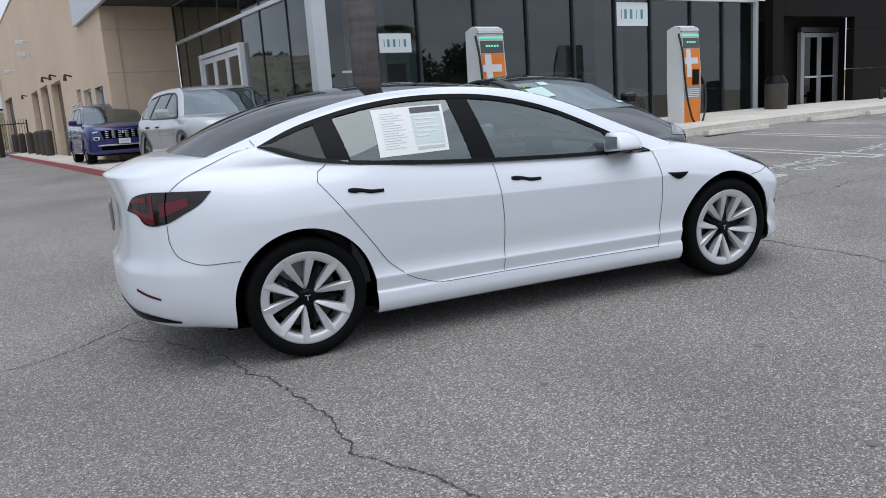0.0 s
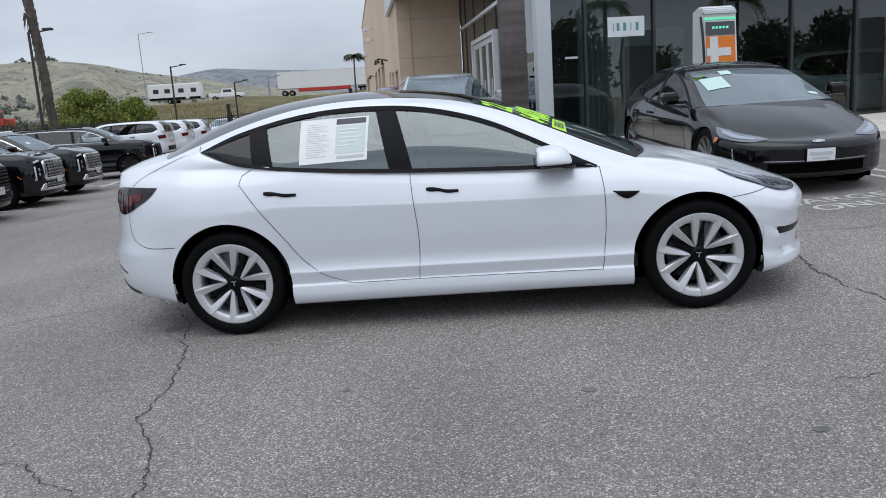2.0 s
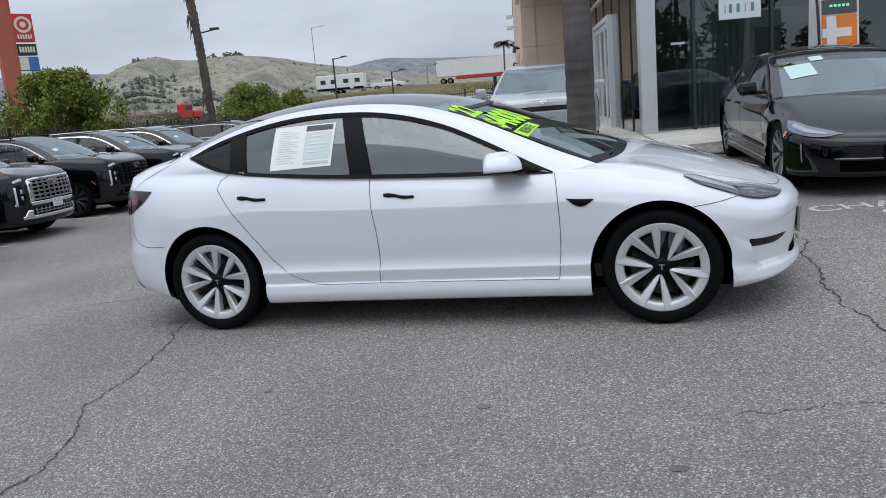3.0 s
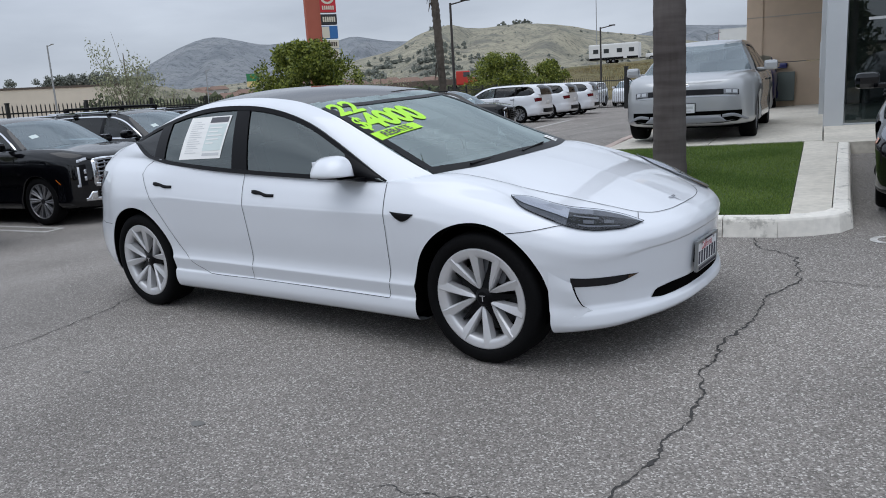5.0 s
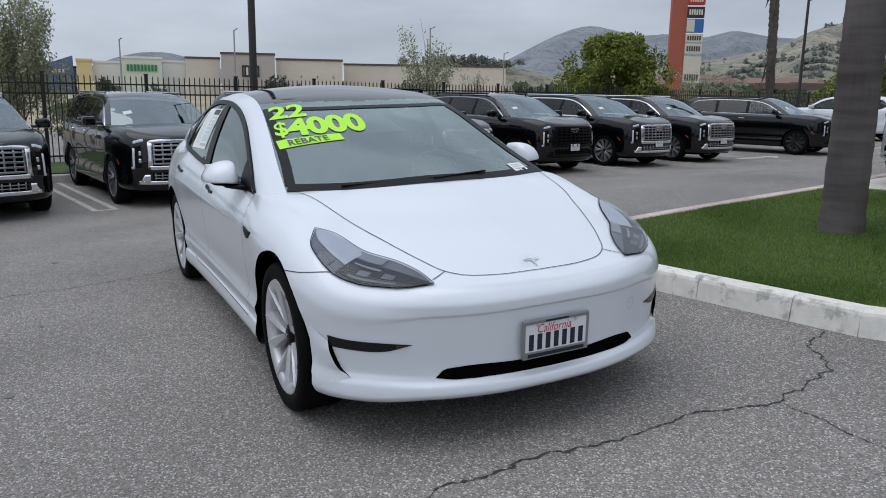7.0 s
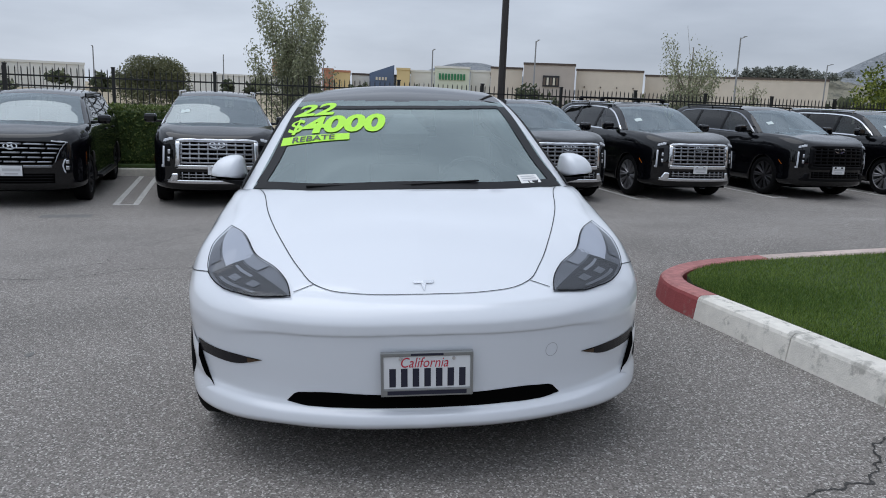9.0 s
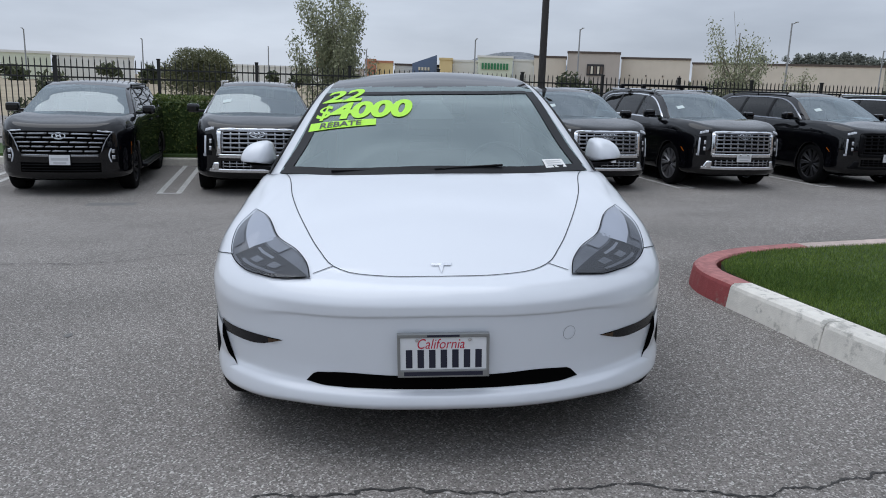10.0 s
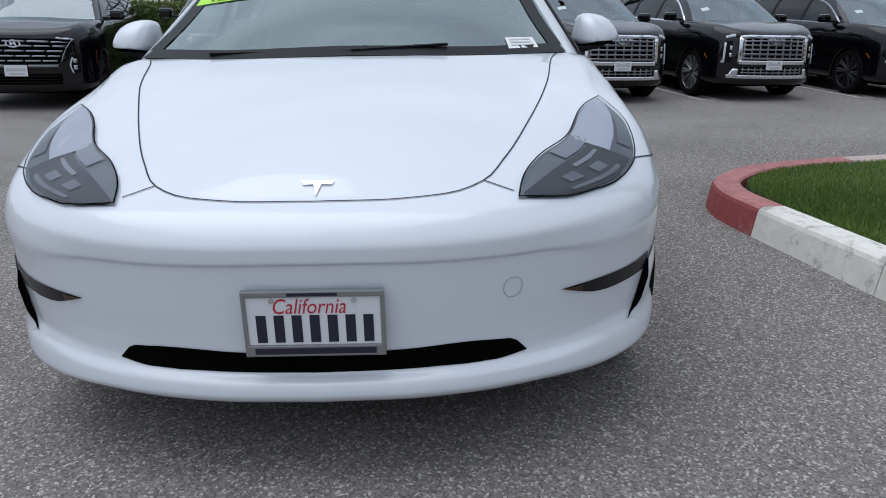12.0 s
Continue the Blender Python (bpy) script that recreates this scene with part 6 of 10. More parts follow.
    for a, b, w in (((0.34, -0.62), (0.42, -0.48), 0.02), ((0.44, -0.62), (0.34, -0.46), 0.02), ((0.38, -0.66), (0.40, -0.44), 0.02)):
        bm = bmesh.new()
        p = [rs.drop(a[0] + (b[0] - a[0]) * k / 4, a[1] + (b[1] - a[1]) * k / 4, 0.005) for k in range(5)]
        put_grid(bm, [[q + Vector((w / 2, 0, 0)) for q in p], [q - Vector((w / 2, 0, 0)) for q in p]])
        part("window_sticker", bm, LIME, car)
    car.matrix_basis = pose(4.163, 4.23, lot_height(4.163, 4.23), 0, 1.9, -95)
    return car


def silver_crossover():
    spec = scaled(SUV, 0.928, 0.965, 0.865)
    spec["c3"] = [(1.42, 0, 0.985), (1.05, 0, 1.18), (0.6, 0, 1.39), (0.2, 0, 1.505), (-0.3, 0, 1.55), (-1.0, 0, 1.555), (-1.6, 0, 1.52), (-2.0, 0, 1.45), (-2.2, 0, 1.3), (-2.3, 0, 1.06)]
    spec["c1"] = [(x, y * (1 - 0.13 * min(1.0, max(0.0, (z - 1.0) / 0.4))), z) for x, y, z in spec["c1"]]
    spec["c2"] = [(x, y * (1 - 0.14 * min(1.0, max(0.0, (z - 1.0) / 0.4))), z + 0.01) for x, y, z in spec["c2"]]
    spec["c3"] = [(x, y, z - 0.04 * min(1.0, max(0.0, (z - 1.0) / 0.4))) for x, y, z in spec["c3"]]
    car, skin, sh = base_car("electric_crossover", "silver-grey electric crossover with dark light band, parked on the concrete pad", "", spec, SILVER_PAINT, 0, 0.36, 0.25, ALLOY_GREY, 10, TRIM_BLACK, 0.30, -1.95, (-0.15, -1.1))
    band = face("light_band", skin, 2.3, -0.88, 0.88, 0.665, 0.745, SMOKE_BLACK, car, 0.005, "dark glossy light band", 0.0, 24)
    for s in (1, -1):
        face("headlight", skin, 2.25, min(s * 0.54, s * 0.80), max(s * 0.54, s * 0.80), 0.668, 0.742, LAMP_MID, band, 0.010, "pale lamp box", 0.0, 10)
        for a in (0.57, 0.69):
            face("day_lamp", skin, 2.25, min(s * a, s * (a + 0.09)), max(s * a, s * (a + 0.09)), 0.682, 0.728, LAMP_WHITE, band, 0.016, "", 0.0, 5)
        face("corner_intake", skin, 2.25, min(s * 0.50, s * 0.93), max(s * 0.50, s * 0.93), 0.25, 0.43, GAP, car, 0.006, "", 0.0, 12)
        blade = [(2.25, s * 0.52, 0.375), (2.22, s * 0.66, 0.39), (2.0, s * 0.88, 0.30)]
        patch("corner_blade", skin, [(x, y, skin.level(z)) for x, y, z in blade], [(x, y, skin.level(z - 0.045)) for x, y, z in blade], 12, 3, 0.016, LAMP_MID, car, "", 0.01)
    face("bonnet_line", skin, 2.3, -0.80, 0.80, 0.635, 0.652, LAMP_PALE, car, 0.008, "", 0.004, 22)
    face("lower_band", skin, 2.3, -0.60, 0.60, 0.375, 0.43, GAP, car, 0.005, "", 0.0, 18)
    face("skid_plate", skin, 2.3, -0.62, 0.62, 0.215, 0.365, LAMP_MID, car, 0.01, "", 0.006, 22, (-0.50, 0.50))
    face("under_lip", skin, 2.3, -0.9, 0.9, 0.175, 0.215, GAP, car, 0.008, "", 0.0, 22)
    oval_badge(skin, 2.3, 0.82, 0.062, car)
    dealer_plate(skin, 2.3, 0.475, car)
    for s in (1, -1):
        for x, z, r in spec["arches"]:
            patch("arch_trim", skin, [(x + (r + 0.075) * math.cos(a), s * 0.95, z + (r + 0.075) * math.sin(a)) for a in np.linspace(0.0, math.pi, 12)], [(x + (r + 0.005) * math.cos(a), s * 0.95, z + (r + 0.005) * math.sin(a)) for a in np.linspace(0.0, math.pi, 12)], 24, 2, 0.006, ARCH_GREY, car)
    car.matrix_basis = pose(0.95, 9.3, lot_height(0.95, 9.3) + 0.125, 0, 0, -90)
    return car


def blue_crossover():
    spec = scaled(SUV, 0.81, 0.905, 0.905)
    car, skin, sh = base_car("compact_suv", "deep blue compact SUV with silver roof rails on the pad", "", spec, BLUE_PAINT, 0, 0.335, 0.225, ALLOY_GREY, 10, TRIM_BLACK, 0.28, -1.78, (-0.12, -0.98))
    g = face("grille", skin, 2.0, -0.50, 0.50, 0.62, 0.86, GAP, car, 0.004, "dark grille with bright studs", 0.0, 14, (-0.60, 0.60))
    for k in range(4):
        for j in range(6):
            y = -0.46 + 0.165 * j
            face("grille_stud", skin, 2.0, y, y + 0.10, 0.645 + 0.052 * k, 0.675 + 0.052 * k, BAR_CHROME, g, 0.014, "", 0.01, 4)
    for s in (1, -1):
        lamp = face("headlight", skin, 1.9, min(s * 0.56, s * 0.80), max(s * 0.56, s * 0.80), 0.58, 0.70, TRIM_BLACK, car, 0.006, "square headlight in a bright ring", 0.0, 6)
        face("light_ring", skin, 1.9, min(s * 0.58, s * 0.78), max(s * 0.58, s * 0.78), 0.60, 0.685, LAMP_WHITE, lamp, 0.012, "", 0.006, 5)
        face("projector", skin, 1.9, min(s * 0.62, s * 0.74), max(s * 0.62, s * 0.74), 0.615, 0.67, TRIM_BLACK, lamp, 0.016, "", 0.0, 5)
        face("day_lamp", skin, 1.9, min(s * 0.62, s * 0.84), max(s * 0.62, s * 0.84), 0.80, 0.84, LAMP_WHITE, car, 0.010, "", 0.005, 6)
        bm = bmesh.new()
        put_tube(bm, (0.1, s * 0.62, 1.60), (-1.5, s * 0.62, 1.60), 0.018, n=8)
        for x in (0.1, -1.5):
            put_tube(bm, (x, s * 0.62, 1.53), (x, s * 0.62, 1.60), 0.018, n=6)
        part("roof_rail", bm, LAMP_SILVER, car)
    face("lower_grille", skin, 2.0, -0.6, 0.6, 0.33, 0.46, GAP, car, 0.005, "", 0.0, 14)
    face("skid_plate", skin, 2.0, -0.7, 0.7, 0.44, 0.475, LAMP_SILVER, car, 0.012, "", 0.008, 16)
    oval_badge(skin, 2.0, 0.79, 0.065, car)
    dealer_plate(skin, 2.0, 0.545, car)
    car.matrix_basis = pose(0.78, 18.75, lot_height(0.7, 18.7) + 0.15, 0, 0, -90)
    return car


ARCH_GREY = mat("grey_arch_plastic", (0.07, 0.07, 0.072), 0.7)


# ---- ground and kerbs ----
def sheet(name, xs, ys, dz, material, label):
    bm = bmesh.new()
    put_grid(bm, [[(x, y, lot_height(x, y) + dz) for x in xs] for y in ys])
    return tagged(part(name, bm, material, smooth=True), label, name.replace("_", " "), kind="structure")


def polar(az, dist, z=0.0):
    """A far point by compass angle and distance from the middle of the walk."""
    return Vector((3.0 + dist * math.cos(radians(az)), -3.0 + dist * math.sin(radians(az)), z))


def rise(dist, el):
    return 1.33 + dist * math.tan(radians(el))


def mesh_part(name, verts, faces, material, parent=None, label="", smooth=False):
    me = bpy.data.meshes.new(name)
    me.from_pydata([tuple(v) for v in verts], [], faces)
    me.materials.append(material)
    if smooth:
        me.polygons.foreach_set("use_smooth", [True] * len(me.polygons))
    ob = new(name, me)
    ob.parent = parent
    if label:
        tagged(ob, label)
    return ob


near = [k * 0.5 for k in range(-60, 71)]
sheet("road", near, [k * 0.5 for k in range(-50, 151)], 0.0, ASPHALT, "grey worn asphalt car park with cracks and painted lines")
far_x = [-3000, -1200, -500, -200, -100, -60, -45] + [k * 1.0 for k in range(-30, 40, 3)] + [50, 80, 150, 400, 1200, 3000]
sheet("ground", far_x, far_x, -0.06, SOIL, "dry earth and straw-coloured grass round the car park")


def kerb(name, line, width, height, material, label, parent=None, worn=None):
    """A kerb stone row: outer line, rounded top edge, set into the ground."""
    p = [Vector((x, y, 0)) for x, y in line]
    bm = bmesh.new()
    rows = []
    for k, q in enumerate(p):
        d = (p[min(k + 1, len(p) - 1)] - p[max(k - 1, 0)]).normalized()
        s = Vector((-d.y, d.x, 0))
        g = lot_height(q.x, q.y)
        row = []
        for o, z in ((-0.012, -0.06), (0.0, 0.0), (0.018, height - 0.03), (0.026, height - 0.012), (0.045, height), (width - 0.012, height), (width, height - 0.012), (width, -0.06)):
            row.append((q.x + s.x * o, q.y + s.y * o, g + z))
        rows.append(row)
    vs = put_grid(bm, rows)
    for row in (vs[0], vs[-1]):
        bm.faces.new(row)
    bmesh.ops.recalc_face_normals(bm, faces=bm.faces)
    bm.normal_update()
    for f in bm.faces:
        if worn and f.normal.z > 0.6:
            f.material_index = 1
    return tagged(part(name, bm, [material, worn or material], parent, smooth=False), label, "kerb", kind="structure")


ISLAND_H = 0.15
RED_WORN = mat("worn_red_kerb_top", (0.40, 0.165, 0.155), 0.8, vary=0.3, scale=22, bump=0.3, bscale=120)
PINK_WORN = mat("rubbed_pink_kerb_top", (0.52, 0.42, 0.375), 0.8, vary=0.25, scale=20, bump=0.3, bscale=120)
PINK_FADED = mat("faded_pink_kerb", (0.42, 0.24, 0.215), 0.8, vary=0.3, scale=20, bump=0.3, bscale=120)
WHITE_KERB_LABEL = "white-painted worn concrete kerb round the lawn island"
RED_KERB_LABEL = "dull red painted concrete kerb along the pad"
for a, b in ((0.593, 1.42), (1.425, 2.055), (2.06, 2.45)):
    n = 8
    kerb("kerb", [(a + (b - a) * k / n, 1.72) for k in range(n + 1)], 0.17, ISLAND_H, KERB_PAINT, WHITE_KERB_LABEL)
kerb("kerb", [(2.455, 1.72), (2.70, 1.79), (2.88, 1.90), (2.97, 2.06)], 0.17, ISLAND_H, KERB_PAINT, WHITE_KERB_LABEL)
for a, b in ((2.065, 4.2), (4.205, 6.45)):
    kerb("kerb", [(2.97 + 0.10 * (y - 2.0) / 4.4, y) for y in (a, a * 0.6 + b * 0.4, b)], 0.15, ISLAND_H, KERB_PAINT, WHITE_KERB_LABEL)
tip = [(-0.30, 6.6), (-0.42, 4.6), (-0.46, 3.2), (-0.45, 2.7), (-0.40, 2.35), (-0.28, 2.08), (-0.08, 1.86), (0.20, 1.745), (0.588, 1.72)]
tip_line = [tuple(q) for q in spline3([(*q, 0) for q in tip], 48)[:, :2]]
cut = min(range(48), key=lambda k: abs(tip_line[k][1] - 3.0))
kerb("kerb", tip_line[cut:], 0.17, ISLAND_H, RED_PAINT, "dull red painted concrete kerb at the island tip", worn=RED_WORN)
kerb("kerb", tip_line[:cut] + [(tip_line[cut][0], tip_line[cut][1] + 0.008)], 0.17, ISLAND_H, PINK_FADED, "faded pinkish concrete kerb along the lawn", worn=PINK_WORN)
for a, b, material, lab in ((10.2, 6.605, RED_PAINT, RED_KERB_LABEL), (11.6, 10.205, YELLOW_PAINT, "yellow painted concrete kerb beside the pad"), (22.0, 11.605, RED_PAINT, RED_KERB_LABEL), (44.0, 22.005, RED_PAINT, RED_KERB_LABEL)):
    n = 10
    kerb("kerb", [(-0.30, a + (b - a) * k / n) for k in range(n + 1)], 0.17, ISLAND_H, material, lab, worn=PINK_WORN if material is RED_PAINT else None)


def slab(name, poly, up, material, label):
    bm = bmesh.new()
    put_prism(bm, poly, lambda x, y: lot_height(x, y) - 0.05, lambda x, y: lot_height(x, y) + up)
    return tagged(part(name, bm, material), label, "pavement", kind="structure")


PAD_LABEL = "pale broom-finished concrete pad slab with joints"
ys = [6.76, 9.6, 12.4, 15.2, 18.19]
for a, b in zip(ys, ys[1:]):
    slab("pavement", [(-0.13, a + 0.006), (1.30, a + 0.006), (1.30, b - 0.006), (-0.13, b - 0.006)], ISLAND_H, CONCRETE, PAD_LABEL)
    slab("pavement", [(1.312, a + 0.006), (2.74, a + 0.006), (2.74, b - 0.006), (1.312, b - 0.006)], ISLAND_H, CONCRETE, PAD_LABEL)
slab("pavement", [(-0.13, 18.2), (0.83, 18.2), (0.83, 44), (-0.13, 44)], ISLAND_H - 0.002, CONCRETE, PAD_LABEL)
slab("pavement", [(2.53, 1.90), (2.70, 1.975), (2.79, 2.04), (2.815, 2.1), (2.916, 6.45), (2.916, 6.755), (2.53, 6.755)], ISLAND_H - 0.004, CONCRETE, "pale concrete strip between lawn and charging bay")
xs = [2.75, 5.5, 8.2, 10.9, 13.6, 16.3, 19.5, 26.0]
for a, b in zip(xs, xs[1:]):
    front = lambda x: 6.46 if x < 6 else 5.75
    slab("pavement", [(a + 0.006, front(a) + 0.01), (b - 0.006, front(b) + 0.01), (b - 0.006, 8.76), (a + 0.006, 8.76)], ISLAND_H, CONCRETE, "pale concrete walk along the showroom front")
kerb("kerb", [(3.09, 6.455), (5.5, 6.44), (5.9, 6.1), (8.2, 5.74), (13.6, 5.74), (26.0, 5.74)], 0.16, ISLAND_H + 0.001, CONCRETE, "bare concrete kerb of the showroom walk")


# ---- lawn ----
def leaf_material(name, dark, light, rough=0.55):
    m = bpy.data.materials.new(name)
    m.use_nodes = True
    n, l = m.node_tree.nodes, m.node_tree.links
    b = n["Principled BSDF"]
    b.inputs["Roughness"].default_value = rough
    b.inputs["Specular IOR Level"].default_value = 0.35
    geo, mix = n.new("ShaderNodeNewGeometry"), n.new("ShaderNodeMix")
    mix.data_type = "RGBA"
    mix.inputs[6].default_value, mix.inputs[7].default_value = (*dark, 1), (*light, 1)
    l.new(geo.outputs["Random Per Island"], mix.inputs[0])
    l.new(mix.outputs[2], b.inputs["Base Color"])
    tr, add = n.new("ShaderNodeBsdfTranslucent"), n.new("ShaderNodeMixShader")
    add.inputs[0].default_value = 0.25
    l.new(mix.outputs[2], tr.inputs["Color"])
    l.new(b.outputs[0], add.inputs[1])
    l.new(tr.outputs[0], add.inputs[2])
    l.new(add.outputs[0], n["Material Output"].inputs[0])
    return m


GRASS = leaf_material("lawn_blades", (0.066, 0.115, 0.020), (0.235, 0.325, 0.062))
GRASS_DARK = leaf_material("dark_lawn_blades", (0.05, 0.10, 0.02), (0.14, 0.23, 0.05))
GRASS_DRY = leaf_material("dry_grass_blades", (0.16, 0.13, 0.06), (0.34, 0.27, 0.13))
LEAF = leaf_material("glossy_green_leaves", (0.032, 0.058, 0.010), (0.30, 0.335, 0.06))
LEAF_PALE = leaf_material("pale_olive_leaves", (0.20, 0.215, 0.13), (0.42, 0.43, 0.27))
LEAF_DARK = leaf_material("dark_hedge_leaves", (0.040, 0.070, 0.018), (0.20, 0.25, 0.07))
LEAF_OLIVE = leaf_material("olive_tree_leaves", (0.085, 0.095, 0.045), (0.20, 0.205, 0.11))
LEAF_FAR = leaf_material("dull_green_scrub", (0.06, 0.075, 0.045), (0.15, 0.165, 0.095), 0.9)
def bark_material(name, base, dark):
    """Weathered palm bark: fine upright fibres, irregular scar rings and darker stains."""
    m = bpy.data.materials.new(name)
    m.use_nodes = True
    n, l = m.node_tree.nodes, m.node_tree.links
    b = n["Principled BSDF"]
    b.inputs["Roughness"].default_value, b.inputs["Specular IOR Level"].default_value = 0.95, 0.1
    co = n.new("ShaderNodeTexCoord")
    facs = []
    for size, scale, detail, lo, hi in (((34, 34, 2.2), 1.0, 6, 0.30, 0.72), ((1.1, 1.1, 11.0), 1.0, 5, 0.40, 0.60), ((1.6, 1.6, 0.9), 1.0, 5, 0.36, 0.66)):
        mp, no, rg = n.new("ShaderNodeMapping"), n.new("ShaderNodeTexNoise"), n.new("ShaderNodeMapRange")
        mp.inputs["Scale"].default_value = size
        no.inputs["Scale"].default_value, no.inputs["Detail"].default_value = scale, detail
        rg.inputs["From Min"].default_value, rg.inputs["From Max"].default_value = lo, hi
        l.new(co.outputs["Object"], mp.inputs[0])
        l.new(mp.outputs[0], no.inputs["Vector"])
        l.new(no.outputs["Fac"], rg.inputs["Value"])
        facs.append(rg.outputs[0])
    a1, a2 = n.new("ShaderNodeMath"), n.new("ShaderNodeMath")
    a1.operation, a2.operation = "MULTIPLY_ADD", "MULTIPLY_ADD"
    a1.inputs[1].default_value, a2.inputs[1].default_value = 0.10, 0.26
    l.new(facs[0], a1.inputs[0])
    l.new(facs[1], a2.inputs[0])
    third = n.new("ShaderNodeMath")
    third.operation = "MULTIPLY"
    third.inputs[1].default_value = 0.58
    l.new(facs[2], third.inputs[0])
    l.new(third.outputs[0], a1.inputs[2])
    l.new(a1.outputs[0], a2.inputs[2])
    mix = n.new("ShaderNodeMix")
    mix.data_type = "RGBA"
    mix.inputs[6].default_value, mix.inputs[7].default_value = (*dark, 1), (*base, 1)
    l.new(a2.outputs[0], mix.inputs[0])
    l.new(mix.outputs[2], b.inputs["Base Color"])
    bp = n.new("ShaderNodeBump")
    bp.inputs["Strength"].default_value, bp.inputs["Distance"].default_value = 0.6, 0.012
    l.new(a2.outputs[0], bp.inputs["Height"])
    l.new(bp.outputs[0], b.inputs["Normal"])
    return m


BARK = bark_material("grey_palm_bark", (0.185, 0.165, 0.158), (0.066, 0.056, 0.053))
BARK_DARK = mat("dark_dead_bark", (0.085, 0.072, 0.06), 0.95, vary=0.4, scale=6, bump=0.9, bscale=25)
TWIG = mat("pale_twigs", (0.20, 0.17, 0.13), 0.9, vary=0.2, scale=12)

LAWN = [(-0.285, 3.2), (-0.28, 2.75), (-0.235, 2.44), (-0.13, 2.21), (0.03, 2.03), (0.26, 1.925), (0.6, 1.897), (2.45, 1.897), (2.52, 1.95), (2.52, 6.74), (-0.11, 6.74), (-0.22, 4.6)]
bm = bmesh.new()
put_prism(bm, LAWN, lambda x, y: lot_height(x, y) - 0.02, lambda x, y: lot_height(x, y) + ISLAND_H - 0.012)
tagged(part("lawn_bed", bm, TURF), "dark turf bed of the kerbed island", "lawn", kind="structure")


def inside(x, y, poly):
    hit = False
    for k in range(len(poly)):
        (x0, y0), (x1, y1) = poly[k - 1], poly[k]
        if (y0 > y) != (y1 > y) and x < (x1 - x0) * (y - y0) / (y1 - y0) + x0:
            hit = not hit
    return hit


def blades(name, spots, z_of, high, wide, material, label, seed):
    """Single bent blades, two triangles each."""
    rnd = random.Random(seed)
    v, f = [], []
    for x, y in spots:
        a, h, w = rnd.uniform(0, 6.28), high * rnd.uniform(0.55, 1.25), wide * rnd.uniform(0.7, 1.3)
        c, s = math.cos(a), math.sin(a)
        lean, b = h * rnd.uniform(0.1, 0.9), rnd.uniform(0, 6.28)
        z = z_of(x, y)
        n = len(v)
        v += [(x - c * w, y - s * w, z), (x + c * w, y + s * w, z), (x + math.cos(b) * lean, y + math.sin(b) * lean, z + h)]
        f.append((n, n + 1, n + 2))
    return tagged(mesh_part(name, v, f, material), label, "grass", kind="stuff")


rnd = random.Random(11)
spots = []
while len(spots) < 130000:
    x, y = rnd.uniform(-0.3, 2.54), 1.9 + 4.86 * rnd.random() ** 1.25
    if inside(x, y, LAWN):
        spots.append((x, y))
patchy = [p for p in spots if math.sin(p[0] * 4.1 + 2 * math.sin(p[1] * 1.7)) + math.sin(p[1] * 3.3 + p[0]) + rnd.gauss(0, 0.7) > 0.9]
blades("lawn_grass_dark", patchy, lambda x, y: lot_height(x, y) + ISLAND_H - 0.012, 0.026, 0.0026, GRASS_DARK, "darker patches of turf on the kerbed island", 5)
blades("lawn_grass", spots, lambda x, y: lot_height(x, y) + ISLAND_H - 0.015, 0.024, 0.0024, GRASS, "short bright green turf on the kerbed island", 3)
spots = [(rnd.uniform(-14.4, -12.3), rnd.uniform(-14, 32)) for _ in range(14000)]
blades("verge_grass", spots, lambda x, y: lot_height(x, y) + 0.12, 0.08, 0.010, GRASS, "green verge grass behind the parked row", 4)
tagged(part("verge", box(-14.6, -12.2, -25, 44, -0.5, -0.27), TURF), "planted verge strip below the iron fence", "verge", kind="structure")
kerb("kerb", [(-12.02, -25 + 69 * k / 12) for k in range(13)], 0.16, 0.15, CONCRETE, "bare concrete kerb behind the parked row")


# ---- palms ----
def bark_trunk(name, line, rings, n, ragged, material, parent, seed):
    """A trunk as stacked leaf-scar rings along a line of (x, y, z, radius)."""
    rnd = random.Random(seed)
    c = spline3(line, rings * 3 + 1)
    rows = []
    for k, q in enumerate(c):
        step = (0.0, 0.03, -0.01)[k % 3] if ragged < 0.1 else (0.0, 0.06, -0.03)[k % 3]
        rows.append([(q[0] + (q[3] * (1 + step * 0.8 + ragged * rnd.uniform(-1, 1))) * math.cos(6.2832 * j / n), q[1] + (q[3] * (1 + step * 0.8 + ragged * rnd.uniform(-1, 1))) * math.sin(6.2832 * j / n), q[2] + rnd.uniform(-0.012, 0.012)) for j in range(n)])
    bm = bmesh.new()
    vs = [[bm.verts.new(p) for p in row] for row in rows]
    for a, b in zip(vs, vs[1:]):
        for j in range(n):
            bm.faces.new((a[j], a[(j + 1) % n], b[(j + 1) % n], b[j]))
    bm.faces.new(vs[-1])
    return part(name, bm, material, parent, smooth=True)


